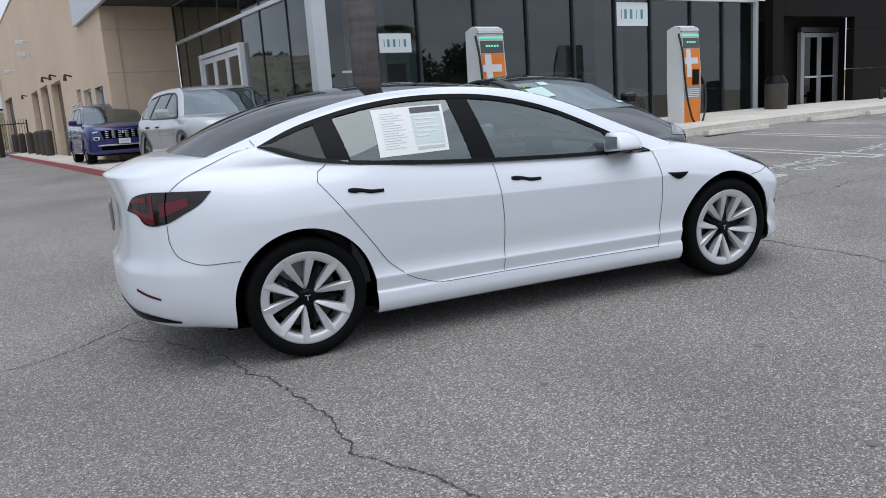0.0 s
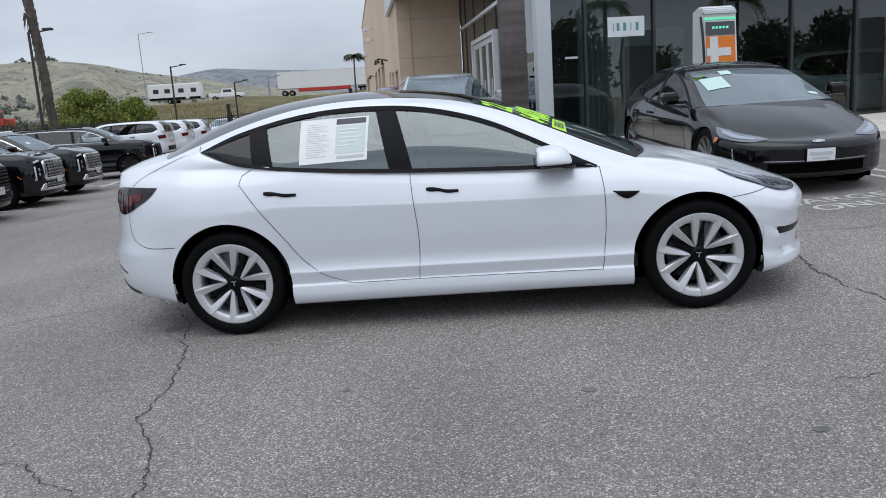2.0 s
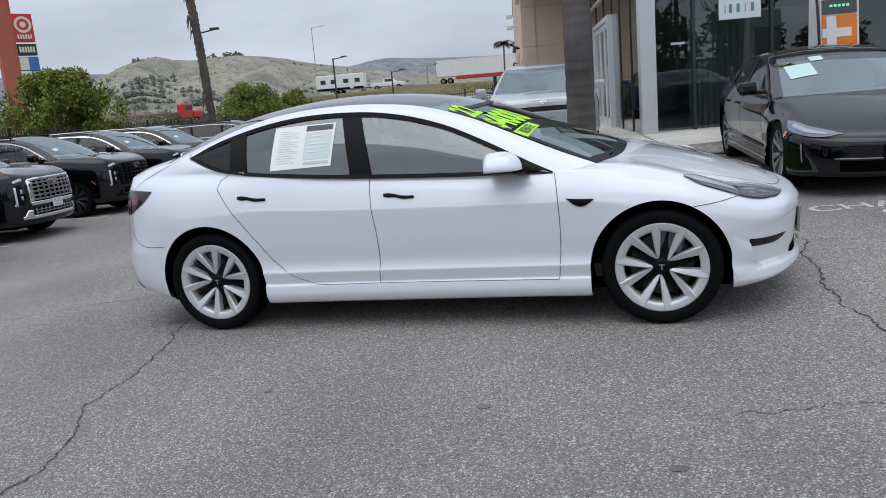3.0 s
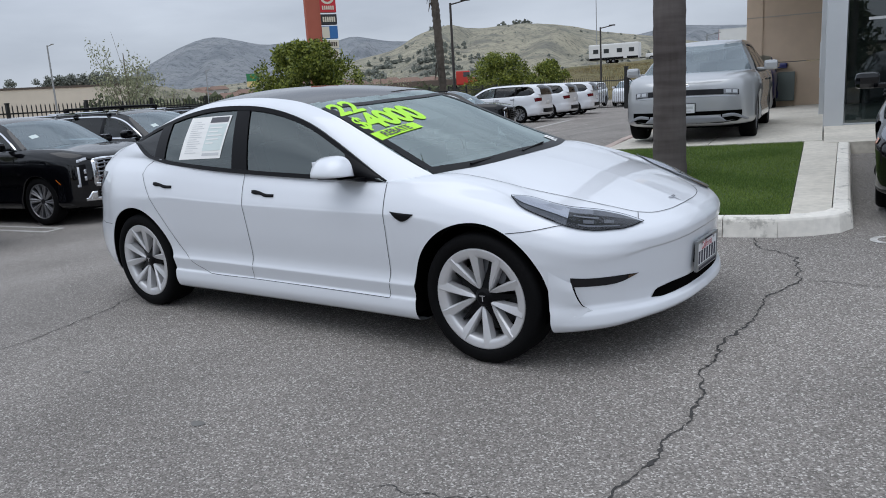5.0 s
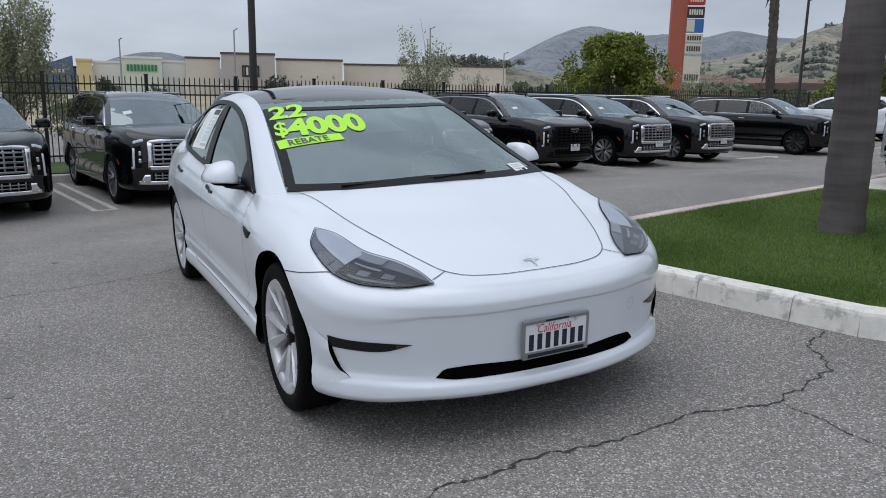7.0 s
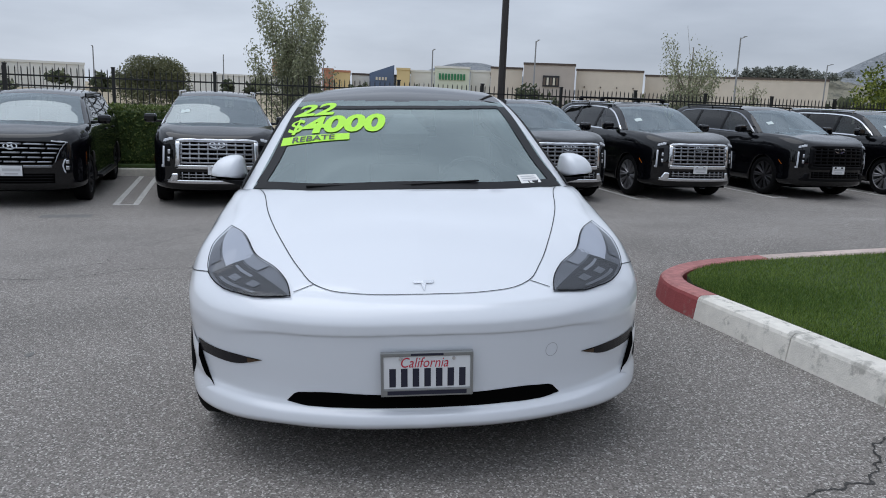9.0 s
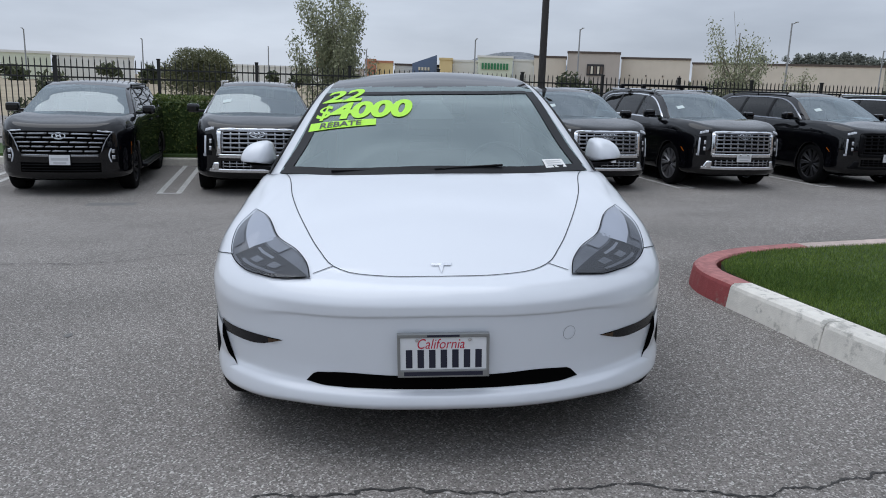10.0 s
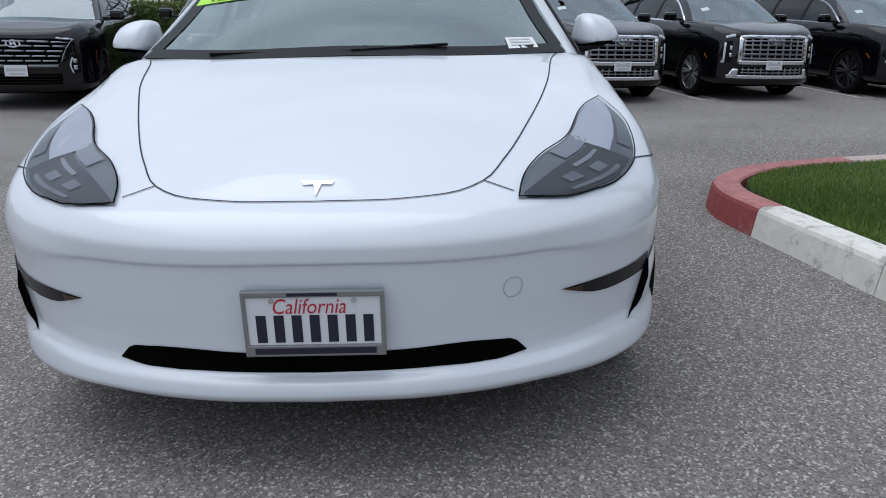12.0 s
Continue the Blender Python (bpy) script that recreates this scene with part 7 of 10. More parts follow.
def frond(bm, base, az, length, droop, rnd):
    """One feather or fan frond: a curved rib with narrow leaflets."""
    d = Vector((math.cos(az), math.sin(az), 0))
    side = Vector((-d.y, d.x, 0))
    pts = []
    for k in range(9):
        t = k / 8
        pts.append(base + d * (length * t) + Vector((0, 0, length * (0.55 * t - droop * t * t))))
    for k in range(8):
        a, b = pts[k], pts[k + 1]
        w = 0.02 * (1 - k / 9)
        vs = [bm.verts.new(q) for q in (a - side * w, a + side * w, b + side * w, b - side * w)]
        bm.faces.new(vs)
        for s in (1, -1):
            for u in (0.25, 0.75):
                r = a.lerp(b, u)
                tip_ = r + side * (s * 0.42 * length * (0.35 + 0.65 * math.sin(3.14 * (k + u + 0.6) / 9))) + d * 0.25 - Vector((0, 0, rnd.uniform(0.15, 0.4)))
                bm.faces.new([bm.verts.new(q) for q in (r - d * 0.05, r + d * 0.05, tip_)])


palm = tagged(empty("palm_tree", pose(1.27, 3.98, 0)), "tall palm with a grey ringed trunk on the lawn", "palm tree")
bark_trunk("trunk", [(0, 0, 0.15, 0.187), (0, 0, 0.30, 0.182), (0, 0, 0.45, 0.175), (0, 0, 0.9, 0.168), (0.0, 0, 1.6, 0.165), (-0.01, 0, 4.0, 0.16), (0.0, 0.03, 9.0, 0.15)], 44, 26, 0.010, BARK, palm, 5)
bm = bmesh.new()
rnd = random.Random(8)
for k in range(34):
    frond(bm, Vector((0, 0.03, 8.95)), k * 2.4, rnd.uniform(1.7, 2.3), rnd.uniform(0.5, 1.5), rnd)
part("crown", bm, LEAF, palm, "drooping palm fronds")

far_palm = tagged(empty("palm_tree", pose(-0.1, 60, 0.48)), "small thin palm beyond the far gate", "palm tree")
bark_trunk("trunk", [(0, 0, -0.3, 0.10), (0, 0, 2, 0.075), (0, 0, 4, 0.065), (0.05, 0, 5.6, 0.055)], 20, 10, 0.03, BARK, far_palm, 12)
bm = bmesh.new()
rnd = random.Random(13)
for k in range(20):
    frond(bm, Vector((0.05, 0, 5.55)), k * 2.4, rnd.uniform(0.55, 0.85), rnd.uniform(0.5, 1.3), rnd)
part("crown", bm, LEAF_FAR, far_palm)

for x, y, h in ((-3.0, -34, 0.95), (4.5, -37, 1.1), (12.0, -33, 0.85), (20.0, -38, 1.0), (30.0, -36, 0.9)):
    copy_thing(palm, pose(x, y, -0.4 - (1 - h) * 3))
dead = tagged(empty("dead_palm", pose(-12.2, 26.4, -0.4)), "dead leaning palm trunk with peeling dark bark", "dead palm")
bark_trunk("trunk", [(0, 0, 0, 0.20), (-0.05, 0, 1.5, 0.16), (-0.14, 0, 4, 0.17), (-0.28, 0.05, 6, 0.18), (-0.55, 0.1, 9, 0.15), (-0.75, 0.1, 11.5, 0.12)], 46, 13, 0.16, BARK_DARK, dead, 6)
bm = bmesh.new()
rnd = random.Random(9)
for k in range(90):
    z = rnd.uniform(2.0, 11.0)
    x = -0.062 * z + 0.05
    a = rnd.uniform(0, 6.28)
    o = Vector((x + 0.15 * math.cos(a), 0.15 * math.sin(a), z))
    put_tube(bm, o, o + Vector((0.10 * math.cos(a), 0.10 * math.sin(a), -rnd.uniform(0.3, 0.8))), 0.035, 0.010, 4)
part("peeling_bark", bm, BARK_DARK, dead)


# ---- trees and shrubs ----
def crown(name, lumps, count, size, material, parent, seed, droop=0.0, shell=0.55):
    """Leaves scattered through a set of (x, y, z, rx, ry, rz) lumps, mostly near their outside."""
    rnd = random.Random(seed)
    vol = [l[3] * l[4] * l[5] for l in lumps]
    v, f = [], []
    for x, y, z, a, b, c in rnd.choices(lumps, vol, k=count):
        d = Vector((rnd.gauss(0, 1), rnd.gauss(0, 1), rnd.gauss(0, 1))).normalized()
        r = shell + (1.08 - shell) * rnd.random() ** 0.7
        p = Vector((x + d.x * a * r, y + d.y * b * r, z + d.z * c * r))
        u = Vector((rnd.gauss(0, 1), rnd.gauss(0, 1), rnd.gauss(0, 1) - droop * 2)).normalized()
        w = u.cross(Vector((rnd.gauss(0, 1), rnd.gauss(0, 1), rnd.gauss(0, 1)))).normalized()
        s = size * rnd.uniform(0.6, 1.4)
        n = len(v)
        v += [p, p + u * s * 0.5 + w * s * 0.24, p + u * s, p + u * s * 0.5 - w * s * 0.24]
        f.append((n, n + 1, n + 2, n + 3))
    return mesh_part(name, v, f, material, parent)


def limbs(parent, base, height, spread, count, r0, material, seed):
    """A tapered trunk and its limbs, as one skeleton."""
    rnd = random.Random(seed)
    bm = bmesh.new()
    b = Vector(base)
    top = b + Vector((rnd.uniform(-0.1, 0.1), rnd.uniform(-0.1, 0.1), height))
    put_tube(bm, b, top, r0, r0 * 0.25, 8)
    part("trunk", bm, material, parent)
    bm = bmesh.new()
    ends = []
    for k in range(count):
        t = rnd.uniform(0.15, 0.9)
        o = b.lerp(top, t)
        a = rnd.uniform(0, 6.28)
        e = o + Vector((math.cos(a) * spread * (1.1 - t) * rnd.uniform(0.5, 1), math.sin(a) * spread * (1.1 - t) * rnd.uniform(0.5, 1), height * rnd.uniform(0.15, 0.4)))
        put_tube(bm, o, e, r0 * 0.35 * (1.1 - t), r0 * 0.08, 5)
        ends.append(e)
    part("limb", bm, material, parent)
    return ends


def lumps_in(rnd, n, x, y, z0, z1, rx, ry, r):
    """Overlapping clumps that fill a dome."""
    out = []
    for k in range(n):
        t = (k + 0.5) / n
        z = z0 + (z1 - z0 - r * 0.5) * t
        wide = math.sqrt(max(0.05, 1 - (t * 0.95) ** 2.2))
        a = rnd.uniform(0, 6.28)
        q = rnd.uniform(0.3, 0.85)
        rr = r * rnd.uniform(0.75, 1.2)
        out.append((x + rx * wide * q * math.cos(a), y + ry * wide * q * math.sin(a), z, rr, rr, rr * 0.85))
    return out


def shrub(name, label, category, x, y, z0, top, rx, ry, material, count, size, seed, lumps=26, stem=0.07, clump=0.36, shell=0.55, sprays=0):
    e = tagged(empty(name, pose(x, y, z0)), label, category)
    rnd = random.Random(seed)
    h = top - z0
    limbs(e, (0, 0, 0), h * 0.6, rx, 7, stem, TWIG, seed)
    masses = lumps_in(rnd, lumps, 0, 0, h * 0.12, h, rx, ry, clump * min(rx, h))
    # young shoots that stand out of the crown and break its outline
    for k in range(sprays):
        a, lean = rnd.uniform(0, 6.28), rnd.uniform(0.1, 1.0)
        w, up = rnd.uniform(0.05, 0.09) * rx, rnd.uniform(0.06, 0.13) * h
        rise_to = h * (0.46 + 0.44 * math.sqrt(max(0.0, 1 - lean * lean)))
        masses.append((rx * 0.94 * lean * math.cos(a), ry * 0.94 * lean * math.sin(a), rise_to, w, w, up))
    crown("crown", masses, count, size, material, e, seed + 1, shell=shell)
    return e


def slender(label, x, y, top, wide, count, seed, sparse):
    """A young open tree with thin upright limbs and hanging leaves."""
    e = tagged(empty("tree", pose(x, y, -0.4)), label, "tree")
    rnd = random.Random(seed)
    h = top + 0.4
    limbs(e, (0, 0, 0), h * 0.95, wide * 0.35, 5, 0.05, TWIG, seed)
    bm = bmesh.new()
    lumps = []
    for k in range(30 if not sparse else 44):
        a, t = rnd.uniform(0, 6.28), rnd.uniform(0.05, 0.6)
        o = Vector((0, 0, h * t))
        q = wide * 0.5 * rnd.uniform(0.35, 1.0) * (1.0 - (0.55 * t if not sparse else 0.2 * t))
        tip_z = h * min(1.0, t + rnd.uniform(0.2, 0.5))
        m1 = o + Vector((math.cos(a) * q * 0.6, math.sin(a) * q * 0.6, (tip_z - o.z) * 0.5))
        en = Vector((math.cos(a) * q, math.sin(a) * q, tip_z))
        put_tube(bm, o, m1, 0.018, 0.011, 5)
        put_tube(bm, m1, en, 0.011, 0.004, 4)
        for u in (0.25, 0.55, 0.85, 1.0):
            c = m1.lerp(en, u)
            r = wide * (0.13 if not sparse else 0.09)
            lumps.append((c.x, c.y, c.z, r, r, r * 1.5))
    for k in range(10):
        t = 0.35 + 0.065 * k
        lumps.append((rnd.uniform(-0.1, 0.1), rnd.uniform(-0.1, 0.1), h * t, wide * 0.2 * (1.25 - t), wide * 0.2 * (1.25 - t), wide * 0.2))
    part("limb", bm, TWIG, e)
    crown("crown", lumps, count, 0.075, LEAF_PALE, e, seed + 1, droop=0.6, shell=0.1)
    return e


slender("slender young tree with pale hanging leaves behind the fence", -15.6, 0.55, 3.65, 2.1, 15000, 21, False)
slender("sparse airy young tree with thin upright twigs", -15.6, 12.1, 3.2, 2.5, 5600, 22, True)
slender("sparse airy young tree with thin upright twigs", -17.5, 15.6, 2.0, 1.6, 1800, 23, True)
slender("sparse airy young tree with thin upright twigs", -17.0, 29.0, 2.4, 3.4, 3000, 24, True)
shrub("tree", "big rounded dense green tree behind the fence", "tree", -15.7, 21.15, -0.4, 3.65, 2.35, 2.6, LEAF, 36000, 0.135, 31, 110, 0.14, 0.17, 0.75, 70)
shrub("bush", "rounded glossy green bush beside the fence", "bush", -16.9, 44.8, -0.4, 3.75, 2.5, 3.2, LEAF, 16000, 0.17, 32, 70, 0.1, 0.19, 0.75, 40)
shrub("bush", "rounded glossy green bush beside the fence", "bush", -17.0, 55.4, -0.4, 3.45, 2.0, 2.6, LEAF, 13000, 0.18, 33, 60, 0.1, 0.19, 0.75, 36)
shrub("tree", "broad dark olive tree beyond the fence", "tree", -75, -7.7, -0.4, 3.8, 3.2, 3.4, LEAF_OLIVE, 24000, 0.20, 34, 40, 0.2)
for k, (x, y, top, r) in enumerate(((-16.2, 7.4, 1.75, 0.9), (-16.4, 8.9, 1.3, 0.7), (-18, 4.2, 1.4, 0.8), (-19, 14.0, 1.9, 1.1), (-17.5, 2.2, 1.1, 0.7), (-16.6, 25.4, 1.6, 1.3), (-17.2, 33.5, 1.9, 1.6), (-17, 37, 1.6, 1.3), (-18, -7, 1.3, 0.9), (-20, -13, 1.6, 1.4))):
    shrub("bush", "low dull green bush behind the iron fence", "bush", x, y, -0.4, top, r, r * 1.2, LEAF_FAR, 1500, 0.15, 40 + k, 10, 0.04)

hedge = tagged(empty("hedge", pose(-12.9, -2.2, -0.4)), "clipped dark green box hedge behind the parked cars", "hedge")
part("hedge_core", box(-0.36, 0.36, -1.66, 1.66, 0.1, 1.2, 0.1), TURF, hedge)
rnd = random.Random(51)
v, f = [], []
for k in range(9000):
    side = rnd.choice((0, 0, 0, 1, 1, 2))
    p = [rnd.uniform(-0.42, 0.42), rnd.uniform(-1.72, 1.72), rnd.uniform(0.05, 1.3)]
    if side == 0:
        p[0] = 0.4 + rnd.uniform(-0.06, 0.04)
    elif side == 1:
        p[2] = 1.27 + rnd.uniform(-0.06, 0.05)
    else:
        p[1] = rnd.choice((-1.7, 1.7)) + rnd.uniform(-0.05, 0.05)
    p = Vector(p)
    u = Vector((rnd.gauss(0, 1), rnd.gauss(0, 1), rnd.gauss(0.4, 1))).normalized()
    w = u.cross(Vector((rnd.gauss(0, 1), rnd.gauss(0, 1), rnd.gauss(0, 1)))).normalized()
    s = rnd.uniform(0.04, 0.08)
    n = len(v)
    v += [p, p + u * s * 0.5 + w * s * 0.3, p + u * s, p + u * s * 0.5 - w * s * 0.3]
    f.append((n, n + 1, n + 2, n + 3))
mesh_part("foliage", v, f, LEAF_DARK, hedge)


# ---- cracks, patches and painted lines on the asphalt ----
CRACK = mat("dark_crack", (0.045, 0.043, 0.041), 0.95, vary=0.3, scale=30)


def crack(pts, width, seed, label="dark irregular crack in the asphalt"):
    rnd = random.Random(seed)
    p = [Vector((x, y, 0)) for x, y in pts]
    for r in range(5):
        out = [p[0]]
        for a, b in zip(p, p[1:]):
            d = b - a
            m = (a + b) / 2 + Vector((-d.y, d.x, 0)) * rnd.uniform(-1, 1) * (0.08 if r < 2 else 0.2)
            out += [m, b] if d.length > 0.012 else [b]
        p = out
    left, right = [], []
    for k, q in enumerate(p):
        d = (p[min(k + 1, len(p) - 1)] - p[max(k - 1, 0)]).normalized()
        s = Vector((-d.y, d.x, 0))
        end = min(1.0, 0.25 + 0.08 * min(k, len(p) - 1 - k))
        w = 0.52 * width * end * rnd.uniform(0.15, 1.5)
        if rnd.random() < 0.04:
            w *= 2.0
        z = lot_height(q.x, q.y) + 0.0035
        left.append((q.x + s.x * w, q.y + s.y * w, z))
        right.append((q.x - s.x * w, q.y - s.y * w, z))
    bm = bmesh.new()
    put_grid(bm, [left, right], True)
    return tagged(part("crack", bm, CRACK), label, "crack", kind="structure")


crack([(-2.36, 0.74), (-2.08, 0.14), (-1.94, -0.52), (-1.87, -1.0), (-1.84, -1.3), (-1.92, -1.74), (-1.80, -2.02), (-1.75, -2.2), (-1.70, -2.5), (-1.85, -3.2)], 0.0075, 1)
crack([(-4.65, 0.56), (-3.84, 0.63), (-3.04, 0.62), (-2.74, 0.64), (-2.47, 0.75), (-2.13, 0.9), (-1.6, 1.2)], 0.0072, 2)
crack([(2.28, 1.70), (2.36, 1.36), (2.61, 1.12), (2.645, 0.56), (2.47, 0.20), (2.40, -0.33), (2.31, -0.80), (2.30, -1.32), (2.23, -1.78), (2.12, -2.35), (2.05, -3.3)], 0.0095, 3)
crack([(2.645, 0.56), (2.88, 0.52), (3.07, 0.46), (4.2, 0.30), (5.5, 0.42), (7.0, 0.2)], 0.006, 4)
crack([(2.12, -2.35), (2.01, -2.33), (1.85, -2.29), (1.71, -2.28), (1.2, -2.35)], 0.004, 5)
crack([(-1.93, -2.53), (-2.3, -2.1), (-3.4, -1.9), (-4.6, -1.4), (-5.6, -1.5)], 0.0055, 6)
crack([(3.2, 1.3), (4.1, 0.9), (5.3, 1.0), (6.6, 0.8)], 0.006, 7)
crack([(-5.0, 4.2), (-4.0, 3.2), (-3.2, 1.9), (-3.04, 0.62)], 0.004, 8)

STAIN = mat("old_oil_stain", (0.13, 0.127, 0.12), 0.8, vary=0.3, scale=20)
for k, (x, y, r) in enumerate(((-2.05, -0.28, 0.07), (0.25, -2.1, 0.03), (-0.35, -3.0, 0.025), (1.0, -2.75, 0.03), (-3.3, -1.2, 0.05), (3.4, -1.8, 0.03), (1.35, -3.4, 0.02), (-0.9, -1.75, 0.02))):
    rnd = random.Random(60 + k)
    ring = [(x + r * (1 + 0.5 * rnd.random()) * math.cos(6.2832 * j / 14), y + 0.6 * r * (1 + 0.5 * rnd.random()) * math.sin(6.2832 * j / 14)) for j in range(14)]
    bm = bmesh.new()
    bm.faces.new([bm.verts.new((a, b, lot_height(a, b) + 0.0032)) for a, b in ring])
    tagged(part("stain", bm, STAIN), "small dark stain on the asphalt", "stain", kind="structure")

PATCH = mat("newer_asphalt_patch", (0.15, 0.147, 0.14), 0.85, vary=0.2, scale=40, bump=0.4, bscale=200)


def painted(name, x0, x1, y0, y1, material=LINE_PAINT, label="worn white parking line on the asphalt", dz=0.004):
    nx, ny = max(1, int(abs(x1 - x0) / 0.5)), max(1, int(abs(y1 - y0) / 0.5))
    bm = bmesh.new()
    put_grid(bm, [[(x0 + (x1 - x0) * i / nx, y0 + (y1 - y0) * j / ny, lot_height(x0 + (x1 - x0) * i / nx, y0 + (y1 - y0) * j / ny) + dz) for i in range(nx + 1)] for j in range(ny + 1)])
    return tagged(part(name, bm, material), label, name.replace("_", " "), kind="structure")


painted("asphalt_patch", -7.05, -6.75, -3.55, -2.9, PATCH, "darker square patch in the asphalt", 0.003)
for k in range(-4, 9):
    y = 0.42 + 3.0 * k
    painted("parking_line", -12.0, -8.05, y - 0.19, y - 0.10)
    painted("parking_line", -12.0, -8.05, y + 0.10, y + 0.19)
    painted("parking_line", -8.05, -7.97, y - 0.19, y + 0.19)
for x in (5.33, 7.6, 9.95, 12.4, 15.0):
    painted("parking_line", x - 0.19, x - 0.10, 1.27, 5.0)
    painted("parking_line", x + 0.10, x + 0.19, 1.27, 5.0)
    painted("parking_line", x - 0.19, x + 0.19, 1.18, 1.27)
for cx, cy in ((4.02, 1.18), (6.45, 1.22), (8.75, 1.3), (11.2, 1.4)):
    bm = bmesh.new()
    for text, half, y0 in (("CHARGERS", 0.96, cy + 0.36), ("ONLY", 0.48, cy)):
        put_letters(bm, lettering(text, offset=0.012), lambda u, v: Vector((cx - half + 2 * half * u, y0 + 0.26 * v, lot_height(cx - half + 2 * half * u, y0 + 0.26 * v) + 0.004)))
    tagged(part("stall_lettering", bm, LINE_PAINT), "worn white painted stall lettering on the asphalt", "lettering", kind="structure")
for y0, y1 in ((17.7, 20.0),):
    bm = bmesh.new()
    for q in ([(-8.18, y0), (-8.02, y0), (-8.02, y1 - 0.7), (-8.18, y1 - 0.7)], [(-8.45, y1 - 0.7), (-7.75, y1 - 0.7), (-8.1, y1)]):
        bm.faces.new([bm.verts.new((a, b, lot_height(a, b) + 0.005)) for a, b in q])
    tagged(part("direction_arrow", bm, LINE_PAINT), "white painted direction arrow on the asphalt", "arrow", kind="structure")
painted("parking_line", -7.9, -7.75, 23.8, 31.0)


def wheel_stop(x0, x1, y):
    z = lot_height((x0 + x1) / 2, y)
    bm = bmesh.new()
    poly = [(-0.08, 0), (0.08, 0), (0.055, 0.10), (-0.055, 0.10)]
    a = [bm.verts.new((x0, y + p, z + q)) for p, q in poly]
    b = [bm.verts.new((x1, y + p, z + q)) for p, q in poly]
    bm.faces.new(a[::-1])
    bm.faces.new(b)
    for k in range(4):
        bm.faces.new((a[k], a[(k + 1) % 4], b[(k + 1) % 4], b[k]))
    bmesh.ops.bevel(bm, geom=list(bm.edges), offset=0.015, segments=2, affect="EDGES")
    return tagged(part("wheel_stop", bm, CONCRETE), "pale concrete wheel stop at the head of a bay", "wheel stop", group="wheel stops")


for a, b in ((3.35, 4.95), (9.2, 11.1), (12.6, 14.4), (14.9, 16.6)):
    wheel_stop(a, b, 5.35 if a > 5 else 6.2)

# ---- cars ----
white_sedan()
black_row()
black_streamliner()
shown = silver_crossover()
tagged(copy_thing(shown, pose(10.9, 10.95, 0.475, 0, 0, -2)), "silver-grey electric crossover on show inside the showroom")
blue_crossover()


# ---- showroom ----
SOFFIT = mat("dark_soffit", (0.045, 0.043, 0.042), 0.6, vary=0.1, scale=4)
TILE = mat("grey_floor_tile", (0.42, 0.42, 0.42), 0.35, vary=0.08, scale=3)
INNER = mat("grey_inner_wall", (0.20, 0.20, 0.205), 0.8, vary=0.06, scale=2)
INNER_WHITE = mat("white_inner_panel", (0.62, 0.63, 0.63), 0.6, vary=0.04, scale=3)
CURTAIN = mat("pale_grey_curtain", (0.42, 0.42, 0.42), 0.8, vary=0.1, scale=5)
SIGN_WHITE = mat("white_window_sign", (0.70, 0.74, 0.75), 0.5, vary=0.03, scale=6)
SIGN_TEAL = mat("teal_sign_print", (0.10, 0.27, 0.28), 0.5)
WHITE_FRAME = mat("white_aluminium", (0.66, 0.68, 0.70), 0.35, metal=0.2, vary=0.04, scale=4)
STRIP_LIGHT = mat("ceiling_strip_light", (0.9, 0.95, 1.0), 0.5, emit=9.0)
ROLL_DOOR = mat("brown_roll_door", (0.10, 0.075, 0.06), 0.6, vary=0.15, scale=5)
SEAM_PALE = mat("pale_stucco_reveal", (0.50, 0.43, 0.36), 0.7)
GY = 0.46    # paved level at the showroom


def structure(name, bm, material, label, category=""):
    return tagged(part(name, bm, material), label, category or name.rstrip("_0123456789"), kind="structure")


# column and front glazing
structure("column", box(2.74, 3.02, 8.72, 9.0, GY - 0.05, 4.6, 0.012), ALU, "silver composite clad corner column of the showroom")
front = tagged(empty("window_1", pose(0, 0, 0)), "dark reflecting showroom glass front with slim mullions", "window", kind="structure")
cuts = [3.02, 3.69, 5.02, 6.40, 7.77, 9.09, 10.40, 11.58, 13.04, 14.28, 15.60]
for a, b in zip(cuts, cuts[1:]):
    part("pane", box(a + 0.02, b - 0.02, 8.86, 8.872, GY + 0.06, 3.47), SHOP_GLASS, front).visible_shadow = False
    part("pane", box(a + 0.02, b - 0.02, 8.86, 8.872, 3.62, 4.55), SHOP_GLASS, front).visible_shadow = False
for x in cuts[1:-1]:
    part("mullion", box(x - 0.025, x + 0.025, 8.80, 8.92, GY + 0.002, 4.55, 0.004), MULLION, front)
part("window_frame", box(15.60, 15.70, 8.78, 8.94, GY, 4.55, 0.006), WHITE_FRAME, front)
part("sill", box(3.02, 15.60, 8.80, 8.95, GY - 0.02, GY + 0.07, 0.006), ALU, front)
part("header", box(3.02, 15.60, 8.78, 8.94, 3.48, 3.61, 0.006), WHITE_FRAME, front)

west = tagged(empty("window_2", pose(0, 0, 0)), "tall showroom side glazing with silver double entrance doors", "window", kind="structure")
wy = [9.0, 9.96, 11.43, 12.66, 14.18, 15.84, 17.3, 18.16]
for a, b in zip(wy, wy[1:]):
    part("pane", box(2.775, 2.787, a + 0.02, b - 0.02, 3.60, 4.55), SHOP_GLASS, west).visible_shadow = False
    if not 12.6 < (a + b) / 2 < 15.85:
        part("pane", box(2.775, 2.787, a + 0.02, b - 0.02, GY + 0.05, 3.50), SHOP_GLASS, west).visible_shadow = False
    else:
        part("pane", box(2.775, 2.787, a + 0.02, b - 0.02, 3.0, 3.50), SHOP_GLASS, west).visible_shadow = False
